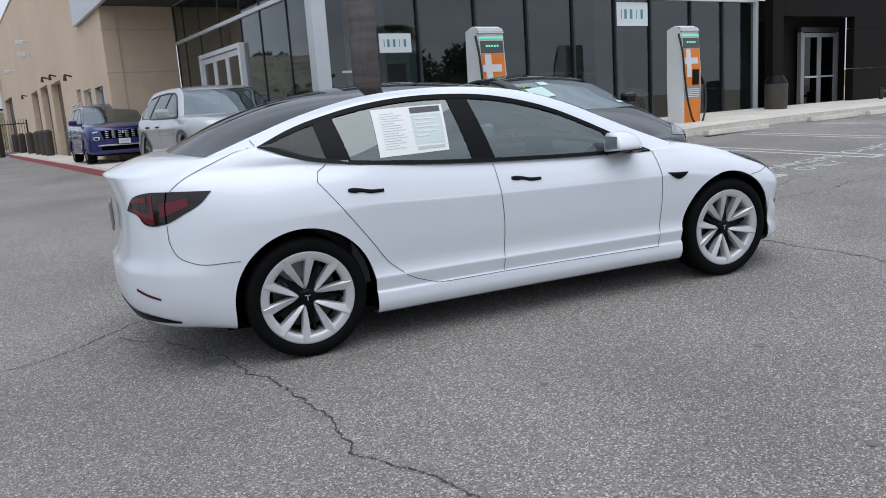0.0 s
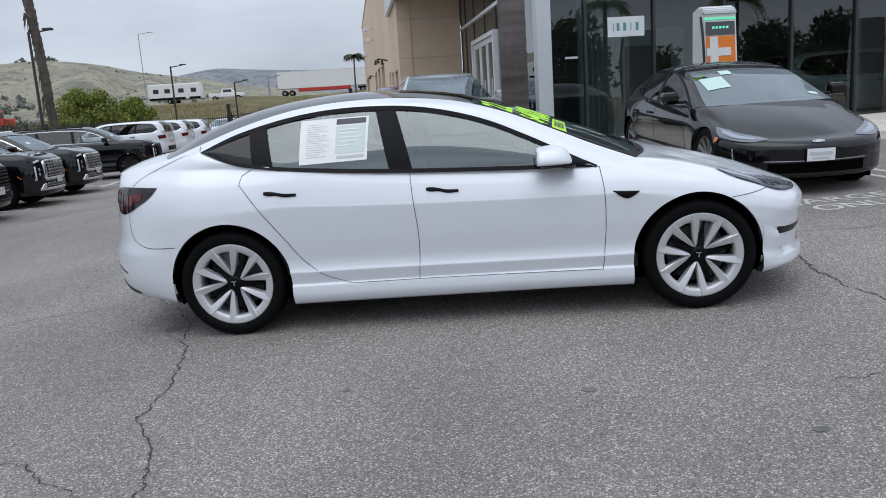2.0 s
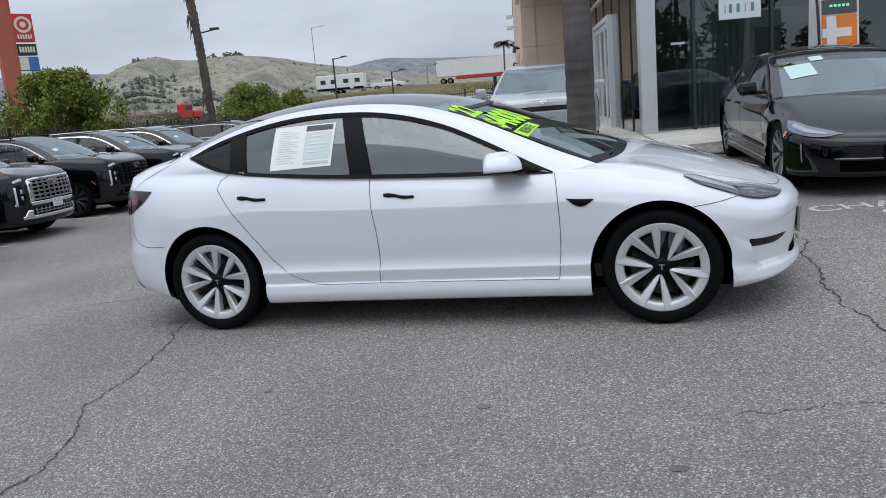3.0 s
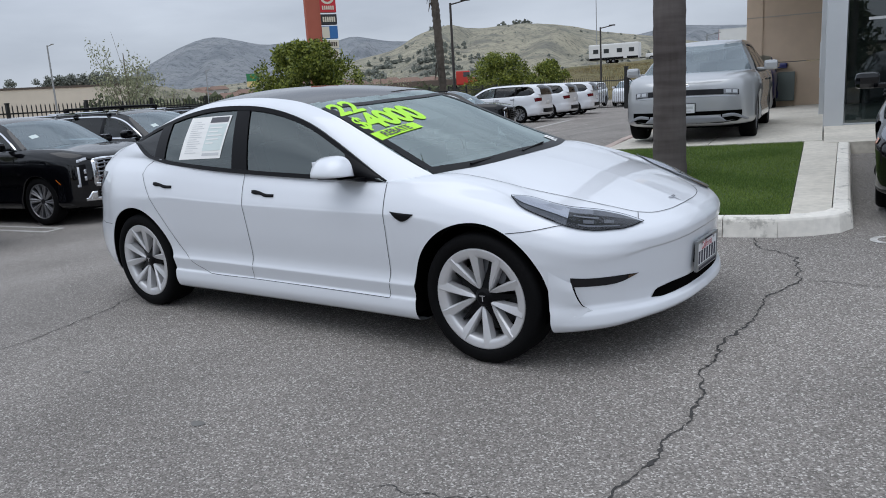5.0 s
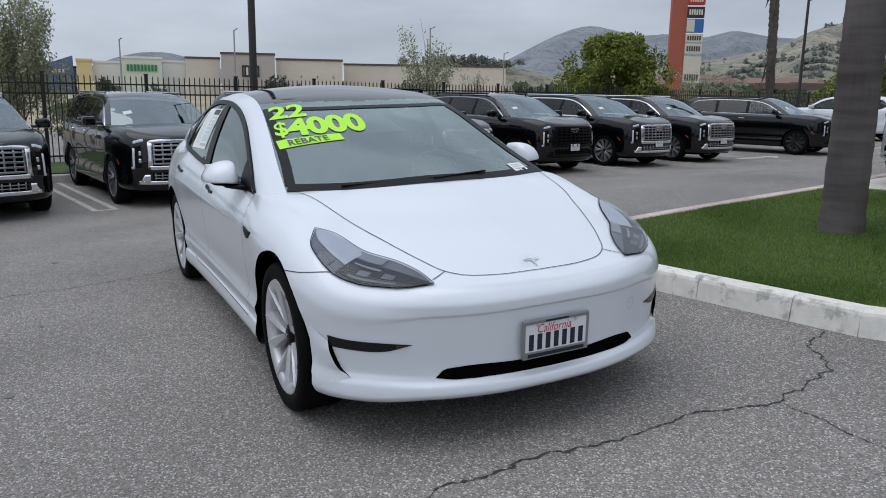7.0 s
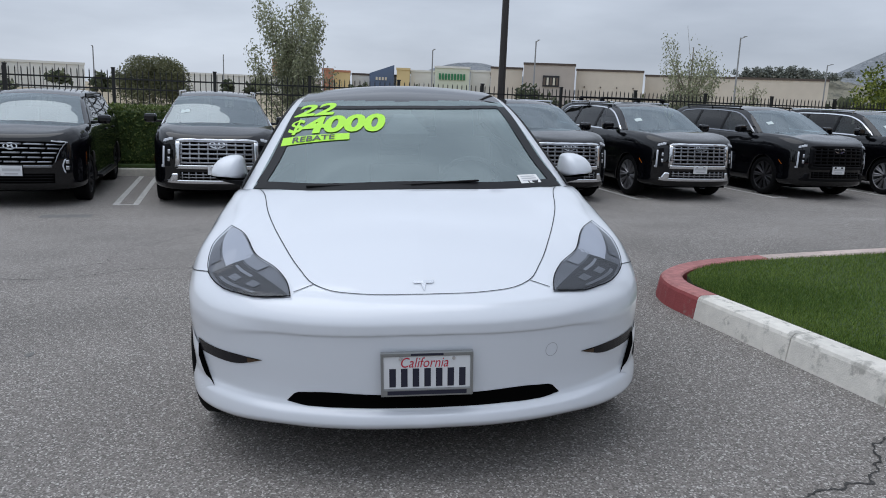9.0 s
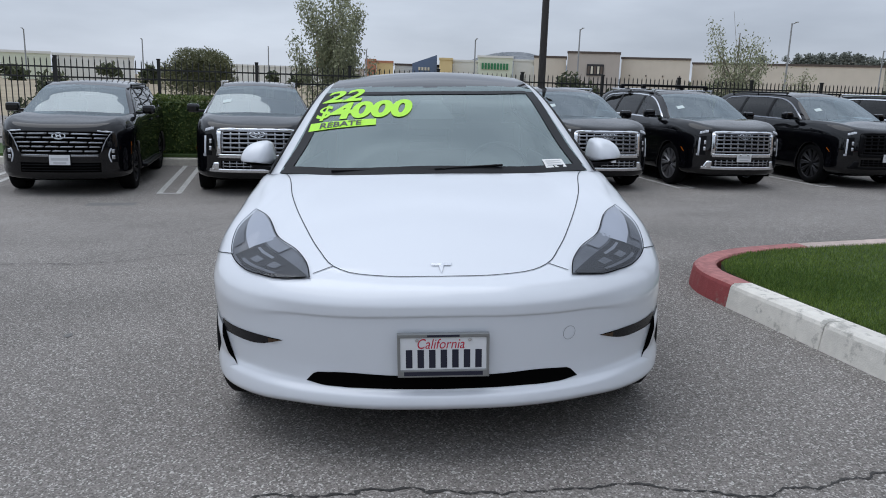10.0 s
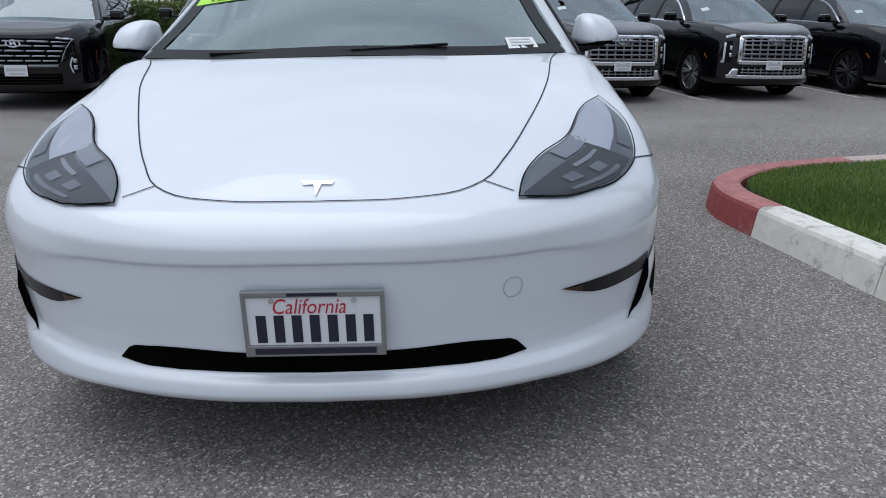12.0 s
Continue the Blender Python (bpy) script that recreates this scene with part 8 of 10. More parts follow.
for y in wy[1:]:
    part("mullion", box(2.755, 2.80, y - 0.012, y + 0.012, (GY if not 12.7 < y < 15.8 else 2.98), 4.55, 0.004), MULLION, west)
part("transom", box(2.72, 2.81, 9.0, 18.16, 3.51, 3.59, 0.006), WHITE_FRAME, west)
part("sill", box(2.74, 2.81, 9.0, 12.6, GY - 0.02, GY + 0.05), ALU, west)
part("sill", box(2.74, 2.81, 15.9, 18.16, GY - 0.02, GY + 0.05), ALU, west)
door = tagged(empty("door_1", pose(0, 0, 0)), "closed silver-framed double glass entrance doors", "door", kind="structure")
for y in (12.62, 15.72):
    part("jamb", box(2.66, 2.84, y, y + 0.12, GY, 2.90, 0.008), WHITE_FRAME, door)
part("head", box(2.66, 2.84, 12.62, 15.84, 2.90, 3.0, 0.008), WHITE_FRAME, door)
for a in (12.76, 13.74, 14.73):
    leaf = part("door_leaf", put_box(put_box(put_box(put_box(bmesh.new(), 2.71, 2.76, a, a + 0.09, GY + 0.02, 2.88), 2.71, 2.76, a + 0.86, a + 0.95, GY + 0.02, 2.88), 2.71, 2.76, a + 0.09, a + 0.86, 2.76, 2.88), 2.71, 2.76, a + 0.09, a + 0.86, GY + 0.02, GY + 0.24), WHITE_FRAME, door)
    part("pane", box(2.73, 2.74, a + 0.09, a + 0.86, GY + 0.24, 2.76), SHOP_GLASS, leaf).visible_shadow = False
    bm = bmesh.new()
    put_tube(bm, (2.66, a + 0.14, 1.2), (2.66, a + 0.14, 1.9), 0.014, n=8)
    part("pull_handle", bm, ALU, leaf)

# room behind the glass
structure("floor", box(2.82, 20.0, 8.96, 18.1, GY - 0.08, GY + 0.01), TILE, "grey tiled showroom floor behind the glass")
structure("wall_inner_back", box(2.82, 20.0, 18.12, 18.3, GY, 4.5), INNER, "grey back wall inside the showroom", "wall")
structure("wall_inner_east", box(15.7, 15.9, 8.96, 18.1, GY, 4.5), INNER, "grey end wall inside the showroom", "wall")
structure("ceiling", box(2.82, 15.7, 8.96, 18.1, 4.40, 4.5), SOFFIT, "dark showroom ceiling")
for x, y in ((5.5, 11.5), (8.0, 11.5), (10.5, 11.5), (5.5, 14.5), (8.0, 14.5), (10.5, 14.5), (13.0, 12.5)):
    lamp = tagged(empty("ceiling_light", pose(x, y, 4.40)), "short white strip lamp under the showroom ceiling", "ceiling light", group="showroom strip lamps")
    part("housing", box(-0.34, 0.34, -0.05, 0.05, -0.04, 0), MULLION, lamp)
    part("diffuser", box(-0.32, 0.32, -0.04, 0.04, -0.052, -0.041), STRIP_LIGHT, lamp)
screen = tagged(empty("display_wall", pose(6.6, 13.2, GY + 0.01)), "white framed display partition inside the showroom", "partition")
for a, b, c, d in ((-0.9, -0.6, 0, 2.4), (0.6, 0.9, 0, 2.4), (-0.6, 0.6, 2.0, 2.4)):
    part("frame_panel", box(a, b, -0.12, 0.12, c, d, 0.01), INNER_WHITE, screen)
part("dark_panel", box(-0.6, 0.6, -0.03, 0.03, 0, 2.0), ROLL_DOOR, screen)
desk = tagged(empty("reception_desk", pose(11.5, 12.5, GY + 0.01)), "white reception desk inside the showroom", "desk")
part("front_panel", box(-1.2, 1.2, -0.35, -0.28, 0, 1.0, 0.01), INNER_WHITE, desk)
part("desk_top", box(-1.25, 1.25, -0.36, 0.3, 1.0, 1.05, 0.01), INNER, desk)
for s in (-1.2, 1.13):
    part("side_panel", box(s, s + 0.07, -0.28, 0.28, 0, 1.0, 0.01), INNER_WHITE, desk)
for x0 in (3.75, 10.45):
    curtain = tagged(empty("curtain", pose(x0, 9.55, GY + 0.01)), "pale grey pleated curtain behind the glass", "curtain")
    bm = bmesh.new()
    put_grid(bm, [[(0.9 * k / 60, 0.05 * math.sin(k * 0.9) + 0.01 * j, 3.8 * j) for k in range(61)] for j in (0, 1)])
    part("cloth", bm, CURTAIN, curtain, smooth=True)


def window_sign(x0, x1, z0, z1):
    e = tagged(empty("window_sign", pose(0, 8.845, 0)), "white window sign with a row of teal shapes", "sign")
    part("board", box(x0, x1, -0.006, 0.006, z0, z1, 0.003), SIGN_WHITE, e)
    w, zc, h = x1 - x0, (z0 + z1) / 2, (z1 - z0) * 0.2
    for k, u in enumerate((0.15, 0.28, 0.46, 0.63, 0.80)):
        bw = w * (0.02 if k in (0, 3) else 0.075)
        part("sign_shape", box(x0 + w * u - bw / 2, x0 + w * u + bw / 2, -0.011, -0.007, zc - h, zc + h), SIGN_TEAL, e)


window_sign(4.13, 4.84, 2.38, 2.74)
window_sign(10.46, 11.5, 2.88, 3.42)
label_dot = tagged(empty("window_decal", pose(3.42, 8.85, 2.05)), "small dark lettering bar on the glass", "decal")
part("print_bar", box(-0.12, 0.12, -0.004, 0.004, -0.02, 0.02), PRINT, label_dot)

# canopy
structure("canopy_soffit", box(0.82, 2.72, 14.5, 22.1, 4.56, 4.62), SOFFIT, "dark canopy soffit over the showroom entrance", "soffit")
for k in range(3):
    a, b = 14.5 + 2.54 * k, 14.5 + 2.54 * (k + 1)
    structure("canopy_fascia", box(0.72, 0.82, a + 0.006, b - 0.006, 4.50, 6.2, 0.006), ALU, "silver composite canopy fascia panel", "fascia")
structure("canopy_fascia", box(0.72, 2.72, 14.38, 14.49, 4.50, 6.2, 0.006), ALU, "silver composite canopy fascia panel", "fascia")
structure("canopy_roof", box(0.82, 2.72, 14.5, 22.1, 5.9, 6.0), SOFFIT, "flat canopy roof", "roof")
structure("showroom_roof", box(2.73, 15.8, 8.6, 18.15, 4.57, 5.6), ALU, "silver clad roof edge of the showroom", "roof")

# beige stucco building
wall_w = tagged(empty("wall_west", pose(0, 0, 0)), "beige stucco side wall with garage openings and small windows", "wall", kind="structure")
openings = [(19.2, 20.55, 1.35, 2.55), (21.3, 22.75, 1.35, 2.6), (23.3, 24.25, 1.35, 2.7), (27.9, 31.0, 0.40, 3.3), (32.2, 35.0, 0.40, 3.4), (36.4, 39.5, 0.40, 3.4), (52.0, 58.5, 0.40, 3.9)]
y = 18.2
for a, b, z0, z1 in openings:
    part("wall_panel", box(0.84, 1.24, y, a, 0.2, 8.3), BEIGE, wall_w)
    part("lintel", box(0.84, 1.24, a, b, z1, 8.3), BEIGE, wall_w)
    if z0 > 1:
        part("apron", box(0.84, 1.24, a, b, 0.2, z0), BEIGE, wall_w)
    y = b
part("wall_panel", box(0.84, 1.24, y, 62, 0.2, 8.3), BEIGE, wall_w)
part("parapet", box(0.80, 1.28, 18.2, 62, 8.3, 8.38), SEAM_PALE, wall_w)
for k, (a, b, z0, z1) in enumerate(openings):
    if z0 > 1:
        e = tagged(empty("window_%d" % (k + 3), pose(0.95, 0, 0)), "small dark window in the beige stucco wall", "window", kind="structure")
        part("pane", box(0.05, 0.06, a + 0.06, b - 0.06, z0 + 0.06, z1 - 0.06), SHOP_GLASS, e)
        for c, d in ((a, a + 0.06), (b - 0.06, b), ((a + b) / 2 - 0.03, (a + b) / 2 + 0.03)):
            part("window_frame", box(0.0, 0.09, c, d, z0, z1), WHITE_FRAME, e)
        part("window_frame", box(0.0, 0.09, a, b, z1 - 0.06, z1 - 0.001), WHITE_FRAME, e)
        part("sill", box(-0.14, 0.09, a, b, z0 + 0.001, z0 + 0.06), WHITE_FRAME, e)
    else:
        e = tagged(empty("garage_door_%d" % (k - 1), pose(1.12, 0, 0)), "closed brown slatted roll door in a deep opening", "garage door", kind="structure")
        n = int((z1 - z0) / 0.3)
        for j in range(n):
            part("slat", box(-0.03, 0.03, a + 0.02, b - 0.02, z0 + (z1 - z0) * j / n + 0.006, z0 + (z1 - z0) * (j + 1) / n - 0.006, 0.006), ROLL_DOOR, e)
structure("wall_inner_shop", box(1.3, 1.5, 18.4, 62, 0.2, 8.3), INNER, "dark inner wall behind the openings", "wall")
face_w = tagged(empty("wall_south", pose(0, 0, 0)), "beige stucco end wall with pale horizontal reveals", "wall", kind="structure")
for a, b in ((0.2, 1.62), (1.64, 2.80), (2.83, 3.93), (3.96, 5.0)):
    part("wall_panel", box(1.24, 2.74, 18.2, 18.5, a, b), BEIGE, face_w)
    part("corner_panel", box(0.84, 1.24, 18.17, 18.199, a, b), BEIGE, face_w)
for z in (2.80, 3.93):
    part("reveal", box(0.84, 2.74, 18.185, 18.3, z, z + 0.03), SEAM_PALE, face_w)
structure("roof", box(1.0, 20, 18.35, 62, 8.2, 8.3), SOFFIT, "flat roof of the beige building")

vent = tagged(empty("wall_vent", pose(1.75, 18.12, 0.62)), "low grey-green louvred vent box on the stucco wall", "vent")
VENT = mat("grey_green_metal", (0.16, 0.19, 0.18), 0.6)
part("housing", box(-0.3, 0.3, -0.06, 0.05, 0, 0.75, 0.012), VENT, vent)
for k in range(6):
    part("slat", box(-0.26, 0.26, -0.075, -0.06, 0.08 + k * 0.11, 0.14 + k * 0.11), VENT, vent)
mat_ = tagged(empty("door_mat", pose(1.9, 12.6, GY + 0.002)), "black rubber entrance mat on the pad", "mat")
part("mat_sheet", box(-0.75, 0.75, -0.55, 0.55, 0, 0.014, 0.004), RUBBER, mat_)

LAMP_BRONZE = mat("bronze_fixture", (0.05, 0.042, 0.035), 0.45, metal=0.5)
for y, z in ((24.8, 3.2), (28.9, 3.5), (41.8, 3.4), (31.6, 3.6)):
    e = tagged(empty("wall_lamp", pose(0.84, y, z)), "dark bronze wall lamp on a bent arm", "wall lamp", group="wall lamps")
    bm = bmesh.new()
    put_tube(bm, (0, 0, 0), (-0.22, 0, 0.06), 0.03, n=8)
    part("arm", bm, LAMP_BRONZE, e)
    bm = bmesh.new()
    put_tube(bm, (-0.22, 0, 0.06), (-0.22, 0, -0.14), 0.03, 0.07, 12)
    part("shade", bm, LAMP_BRONZE, e)
for y, z in ((37.3, 5.7), (36.97, 5.1), (47.2, 5.1)):
    e = tagged(empty("security_camera", pose(0.84, y, z)), "small white security camera on the stucco wall", "camera")
    part("bracket", box(-0.22, 0.0, -0.05, 0.05, -0.04, 0.04, 0.01), WHITE_FRAME, e)
    part("camera_body", box(-0.5, -0.18, -0.09, 0.09, -0.14, 0.06, 0.03), WHITE_FRAME, e)
BIN = mat("dark_brown_planter", (0.055, 0.045, 0.038), 0.7, vary=0.2, scale=6)
for y in (31.5, 33.4, 35.8, 39.8, 44.5, 50.0):
    e = tagged(empty("bollard", pose(0.5, y, 0.43)), "thick dark brown guard post beside a garage opening", "bollard", group="bollards along the wall")
    bm = bmesh.new()
    put_tube(bm, (0, 0, 0), (0, 0, 1.02), 0.17, 0.17, 20)
    part("post", bm, BIN, e, smooth=False)
    bm = bmesh.new()
    put_tube(bm, (0, 0, 1.02), (0, 0, 1.10), 0.17, 0.08, 20)
    part("cap", bm, BIN, e)

# dark clad wing with its doors
clad = tagged(empty("wall_clad", pose(0, 0, 0)), "dark brown clad wing wall beside the showroom", "wall", kind="structure")
for a, b, z0, z1 in ((15.72, 16.2, GY, 4.5), (16.2, 19.6, 3.08, 4.5), (19.6, 21.6, GY, 4.5), (21.6, 27.0, GY, 4.5)):
    z = z0
    while z < z1 - 0.01:
        h = min(1.15, z1 - z)
        part("cladding_panel", box(a + 0.004, b - 0.004, 8.36, 8.60, z + 0.004, z + h - 0.004, 0.003), DARK_CLAD, clad)
        z += h
structure("wall_clad_return", box(16.14, 16.19, 8.6, 9.2, GY, 3.0), DARK_CLAD, "dark brown side of the door recess", "wall")
structure("wall_recess", box(16.2, 20.6, 9.2, 9.3, GY, 3.6), DARK_CLAD, "dark back wall of the door recess", "wall")
BRONZE_GLASS = glass("dark_door_glass", (0.10, 0.11, 0.11), 0.01, 1.5)
door2 = tagged(empty("door_2", pose(0.95, 9.0, 0)), "closed grey-framed double glass doors in the dark wall", "door", kind="structure")
part("head", box(17.05, 18.95, 0, 0.12, 2.72, 2.86), MULLION, door2)
GREY_FRAME = mat("grey_door_frame", (0.30, 0.30, 0.30), 0.5, metal=0.4)
for a in (17.05, 18.85):
    part("jamb", box(a, a + 0.1, 0, 0.12, GY, 2.72), GREY_FRAME, door2)
for a in (17.16, 18.0):
    leaf = part("door_leaf", put_box(put_box(put_box(put_box(bmesh.new(), a, a + 0.09, 0.02, 0.07, GY, 2.7), a + 0.74, a + 0.83, 0.02, 0.07, GY, 2.7), a + 0.09, a + 0.74, 0.02, 0.07, 2.58, 2.7), a + 0.09, a + 0.74, 0.02, 0.07, GY, GY + 0.2), GREY_FRAME, door2)
    part("pane", box(a + 0.09, a + 0.74, 0.04, 0.05, GY + 0.2, 2.58), BRONZE_GLASS, leaf)
    part("push_bar", box(a + 0.09, a + 0.74, -0.02, 0.02, 1.42, 1.47, 0.008), ALU, leaf)
can = tagged(empty("litter_bin", pose(15.2, 7.9, GY)), "dark brown round litter bin by the doors", "litter bin")
bm = bmesh.new()
put_tube(bm, (0, 0, 0), (0, 0, 0.85), 0.27, 0.29, 24)
part("bin_body", bm, BIN, can)
bm = bmesh.new()
put_tube(bm, (0, 0, 0.86), (0, 0, 1.05), 0.29, 0.18, 24)
part("dome_lid", bm, TRIM_BLACK, can)
hyd = tagged(empty("standpipe", pose(20.3, 7.9, GY)), "short dark metal standpipe with two valves", "standpipe")
bm = bmesh.new()
put_tube(bm, (0, 0, 0), (0, 0, 0.55), 0.06, n=12)
part("pipe", bm, STEEL, hyd)
for s in (-1, 1):
    bm = bmesh.new()
    put_tube(bm, (0, 0, 0.42), (s * 0.16, -0.1, 0.42), 0.05, n=10)
    part("valve", bm, STEEL, hyd)


# ---- chargers ----
ORANGE = mat("orange_charger_vinyl", (0.75, 0.20, 0.012), 0.4, vary=0.04, scale=5)
CHARGER_WHITE = mat("white_charger_shell", (0.68, 0.69, 0.69), 0.35, vary=0.05, scale=5)
GREEN_LED = mat("green_led_strip", (0.12, 0.80, 0.42), 0.4, emit=0.35)
SCREEN = mat("black_charger_screen", (0.008, 0.01, 0.01), 0.12, coat=1.0)
SCREEN_INK = mat("green_screen_text", (0.15, 0.7, 0.4), 0.5, emit=0.5)
CABLE = mat("black_cable", (0.012, 0.012, 0.012), 0.5)


def hose(c, r, n=8):
    """A bent round cable along points."""
    bm, rows = bmesh.new(), []
    for k in range(len(c)):
        d = Vector(c[min(k + 1, len(c) - 1)] - c[max(k - 1, 0)]).normalized()
        u = d.cross(Vector((0, 1, 0.3))).normalized()
        w = d.cross(u)
        rows.append([bm.verts.new(Vector(c[k]) + u * r * math.cos(6.2832 * j / n) + w * r * math.sin(6.2832 * j / n)) for j in range(n)])
    for a, b in zip(rows, rows[1:]):
        for j in range(n):
            bm.faces.new((a[j], a[(j + 1) % n], b[(j + 1) % n], b[j]))
    return bm


def charger(x, y):
    e = tagged(empty("ev_charger", pose(x, y, GY - 0.02)), "orange and white car charger with a green light strip", "charger", group="car chargers")
    w = 0.29
    prof = [(-0.20, 0.0), (-0.23, 1.3), (-0.17, 2.05), (-0.19, 2.14), (-0.02, 2.22), (0.22, 2.16), (0.24, 1.0), (0.22, 0.0)]
    bm = bmesh.new()
    a = [bm.verts.new((-w, p, z)) for p, z in prof]
    b = [bm.verts.new((w, p, z)) for p, z in prof]
    bm.faces.new(a)
    bm.faces.new(b[::-1])
    for k in range(len(prof)):
        j = (k + 1) % len(prof)
        bm.faces.new((a[k], b[k], b[j], a[j]))
    bmesh.ops.recalc_face_normals(bm, faces=bm.faces)
    bmesh.ops.bevel(bm, geom=list(bm.edges), offset=0.02, segments=2, affect="EDGES")
    part("shell", bm, CHARGER_WHITE, e)

    def yf(z):
        return -0.20 - 0.03 * z / 1.3 if z < 1.3 else -0.23 + 0.06 * (z - 1.3) / 0.75

    def front_plate(name, x0, x1, z0, z1, material, lift, parent=e, thick=0.012):
        bm = bmesh.new()
        n = 6
        zs = [z0 + (z1 - z0) * k / n for k in range(n + 1)]
        for o, fl in ((lift, False), (lift - thick, True)):
            put_grid(bm, [[(xx, yf(z) - o, z) for xx in (x0, x1)] for z in zs], fl)
        bmesh.ops.bridge_loops(bm, edges=[q for q in bm.edges if q.is_boundary])
        bmesh.ops.recalc_face_normals(bm, faces=bm.faces)
        return part(name, bm, material, parent)

    front_plate("lower_panel", -0.25, 0.25, 0.05, 0.66, ORANGE, 0.010)
    front_plate("grey_panel", -0.25, 0.25, 0.67, 0.92, GREY_FRAME, 0.008)
    up = front_plate("upper_panel", -0.25, 0.25, 0.93, 1.72, ORANGE, 0.010)
    front_plate("cross_bar", -0.25, 0.17, 1.40, 1.53, CHARGER_WHITE, 0.018, up)
    front_plate("cross_stem", -0.19, -0.05, 1.12, 1.71, CHARGER_WHITE, 0.021, up)
    front_plate("card_reader", -0.01, 0.18, 0.96, 1.28, TRIM_BLACK, 0.03, up, 0.03)
    sc = front_plate("screen", -0.25, 0.25, 1.735, 1.95, SCREEN, 0.012)
    for k in range(5):
        front_plate("text_bar", -0.14 + 0.06 * k, -0.10 + 0.06 * k, 1.84, 1.875, SCREEN_INK, 0.016, sc, 0.003)
    front_plate("light_strip", -0.27, 0.27, 1.985, 2.015, GREEN_LED, 0.012)
    for k in range(5):
        front_plate("grey_bar", -0.22, 0.22, 0.70 + 0.04 * k, 0.72 + 0.04 * k, CHARGER_WHITE, 0.012, e, 0.004)
    part("holster", box(0.29, 0.36, -0.14, 0.04, 0.98, 1.22, 0.02), CHARGER_WHITE, e)
    pts = [(-0.30, -0.12, 2.04), (-0.31, -0.22, 1.7), (-0.29, -0.27, 1.1), (-0.20, -0.30, 0.5), (-0.02, -0.31, 0.14), (0.14, -0.31, 0.10), (0.32, -0.28, 0.32), (0.46, -0.20, 0.72), (0.44, -0.14, 1.02), (0.36, -0.10, 1.12)]
    cb = part("cable", hose(spline3(pts, 44), 0.022), CABLE, e, smooth=True)
    bm = bmesh.new()
    put_tube(bm, (0.46, -0.14, 0.98), (0.35, -0.12, 1.16), 0.032, 0.045, 10)
    part("plug", bm, TRIM_BLACK, cb)
    for k in range(3):
        part("roof_fin", box(-0.285, 0.285, -0.20 + 0.03 * k, 0.2, 2.075 + 0.04 * k, 2.095 + 0.04 * k, 0.008), LAMP_SILVER, e)
    part("plinth", box(-0.33, 0.33, -0.26, 0.28, -0.03, 0.03, 0.008), CONCRETE, e)
    return e


charger(5.39, 7.14)
charger(10.62, 7.04)


# ---- iron fence ----
fence = tagged(empty("iron_fence", pose(-14.5, 0, 0)), "black iron picket fence along the verge", "fence")
F_LOW, F_TOP, F_STEP = -0.32, 1.66, 0.125


def picket_mesh(height):
    bm = bmesh.new()
    put_box(bm, -0.010, 0.010, -0.010, 0.010, 0, height - 0.05)
    bmesh.ops.create_cone(bm, cap_ends=False, segments=4, radius1=0.016, radius2=0.0, depth=0.06, matrix=Matrix.Translation((0, 0, height - 0.02)) @ Matrix.Rotation(radians(45), 4, "Z"))
    return bm


bm = picket_mesh(F_TOP - F_LOW)
me = bpy.data.meshes.new("picket")
bm.to_mesh(me)
bm.free()
me.materials.append(IRON)
far_bm = []
for k in range(-144, 384):
    y = k * F_STEP
    if -7 < y < 30:
        ob = new("picket", me)
        ob.parent = fence
        ob.location = (0, y, F_LOW)
    else:
        far_bm.append(y)
bm = bmesh.new()
for y in far_bm:
    put_box(bm, -0.010, 0.010, y - 0.010, y + 0.010, F_LOW, F_TOP)
tagged(part("far_picket", bm, IRON, fence), kind="stuff")
for k in range(-8, 23):
    y = k * 2.2 + 0.9
    post = part("post", box(-0.035, 0.035, y - 0.035, y + 0.035, -0.42, F_TOP + 0.02, 0.004), IRON, fence)
    part("post_cap", box(-0.045, 0.045, y - 0.045, y + 0.045, F_TOP + 0.02, F_TOP + 0.05, 0.008), IRON, post)
for z in (-0.15, 1.22, 1.44):
    part("rail", box(-0.018, 0.018, -18, 48, z, z + 0.035), IRON, fence)

def rail_fence(name, x0, x1, y, high, label, braces):
    """A stretch of picket fence or a gate leaf between two posts, following the ground."""
    e = tagged(empty(name, pose(0, y, 0)), label, name.replace("_", " "))
    bm = bmesh.new()
    n = int((x1 - x0) / 0.13)
    for k in range(n + 1):
        x = x0 + (x1 - x0) * k / n
        put_box(bm, x - 0.010, x + 0.010, -0.010, 0.010, lot_height(x, y) + 0.06, lot_height(x, y) + high)
    tagged(part("picket", bm, IRON, e), kind="stuff")
    for x in ((x0, (x0 + x1) / 2, x1) if braces else (x0, x1)):
        part("post", box(x - 0.04, x + 0.04, -0.04, 0.04, lot_height(x, y), lot_height(x, y) + high - 0.06, 0.006), IRON, e)
    for dz in (0.12, high - 0.25):
        bm = bmesh.new()
        put_tube(bm, (x0, 0, lot_height(x0, y) + dz), (x1, 0, lot_height(x1, y) + dz), 0.028, n=6)
        part("rail", bm, IRON, e)
    if braces:
        m = (x0 + x1) / 2
        for p, q in ((x0, m), (x1, m)):
            bm = bmesh.new()
            put_tube(bm, (p, 0, lot_height(p, y) + high - 0.25), (q, 0, lot_height(q, y) + 0.12), 0.028, n=6)
            part("brace", bm, IRON, e)
    return e


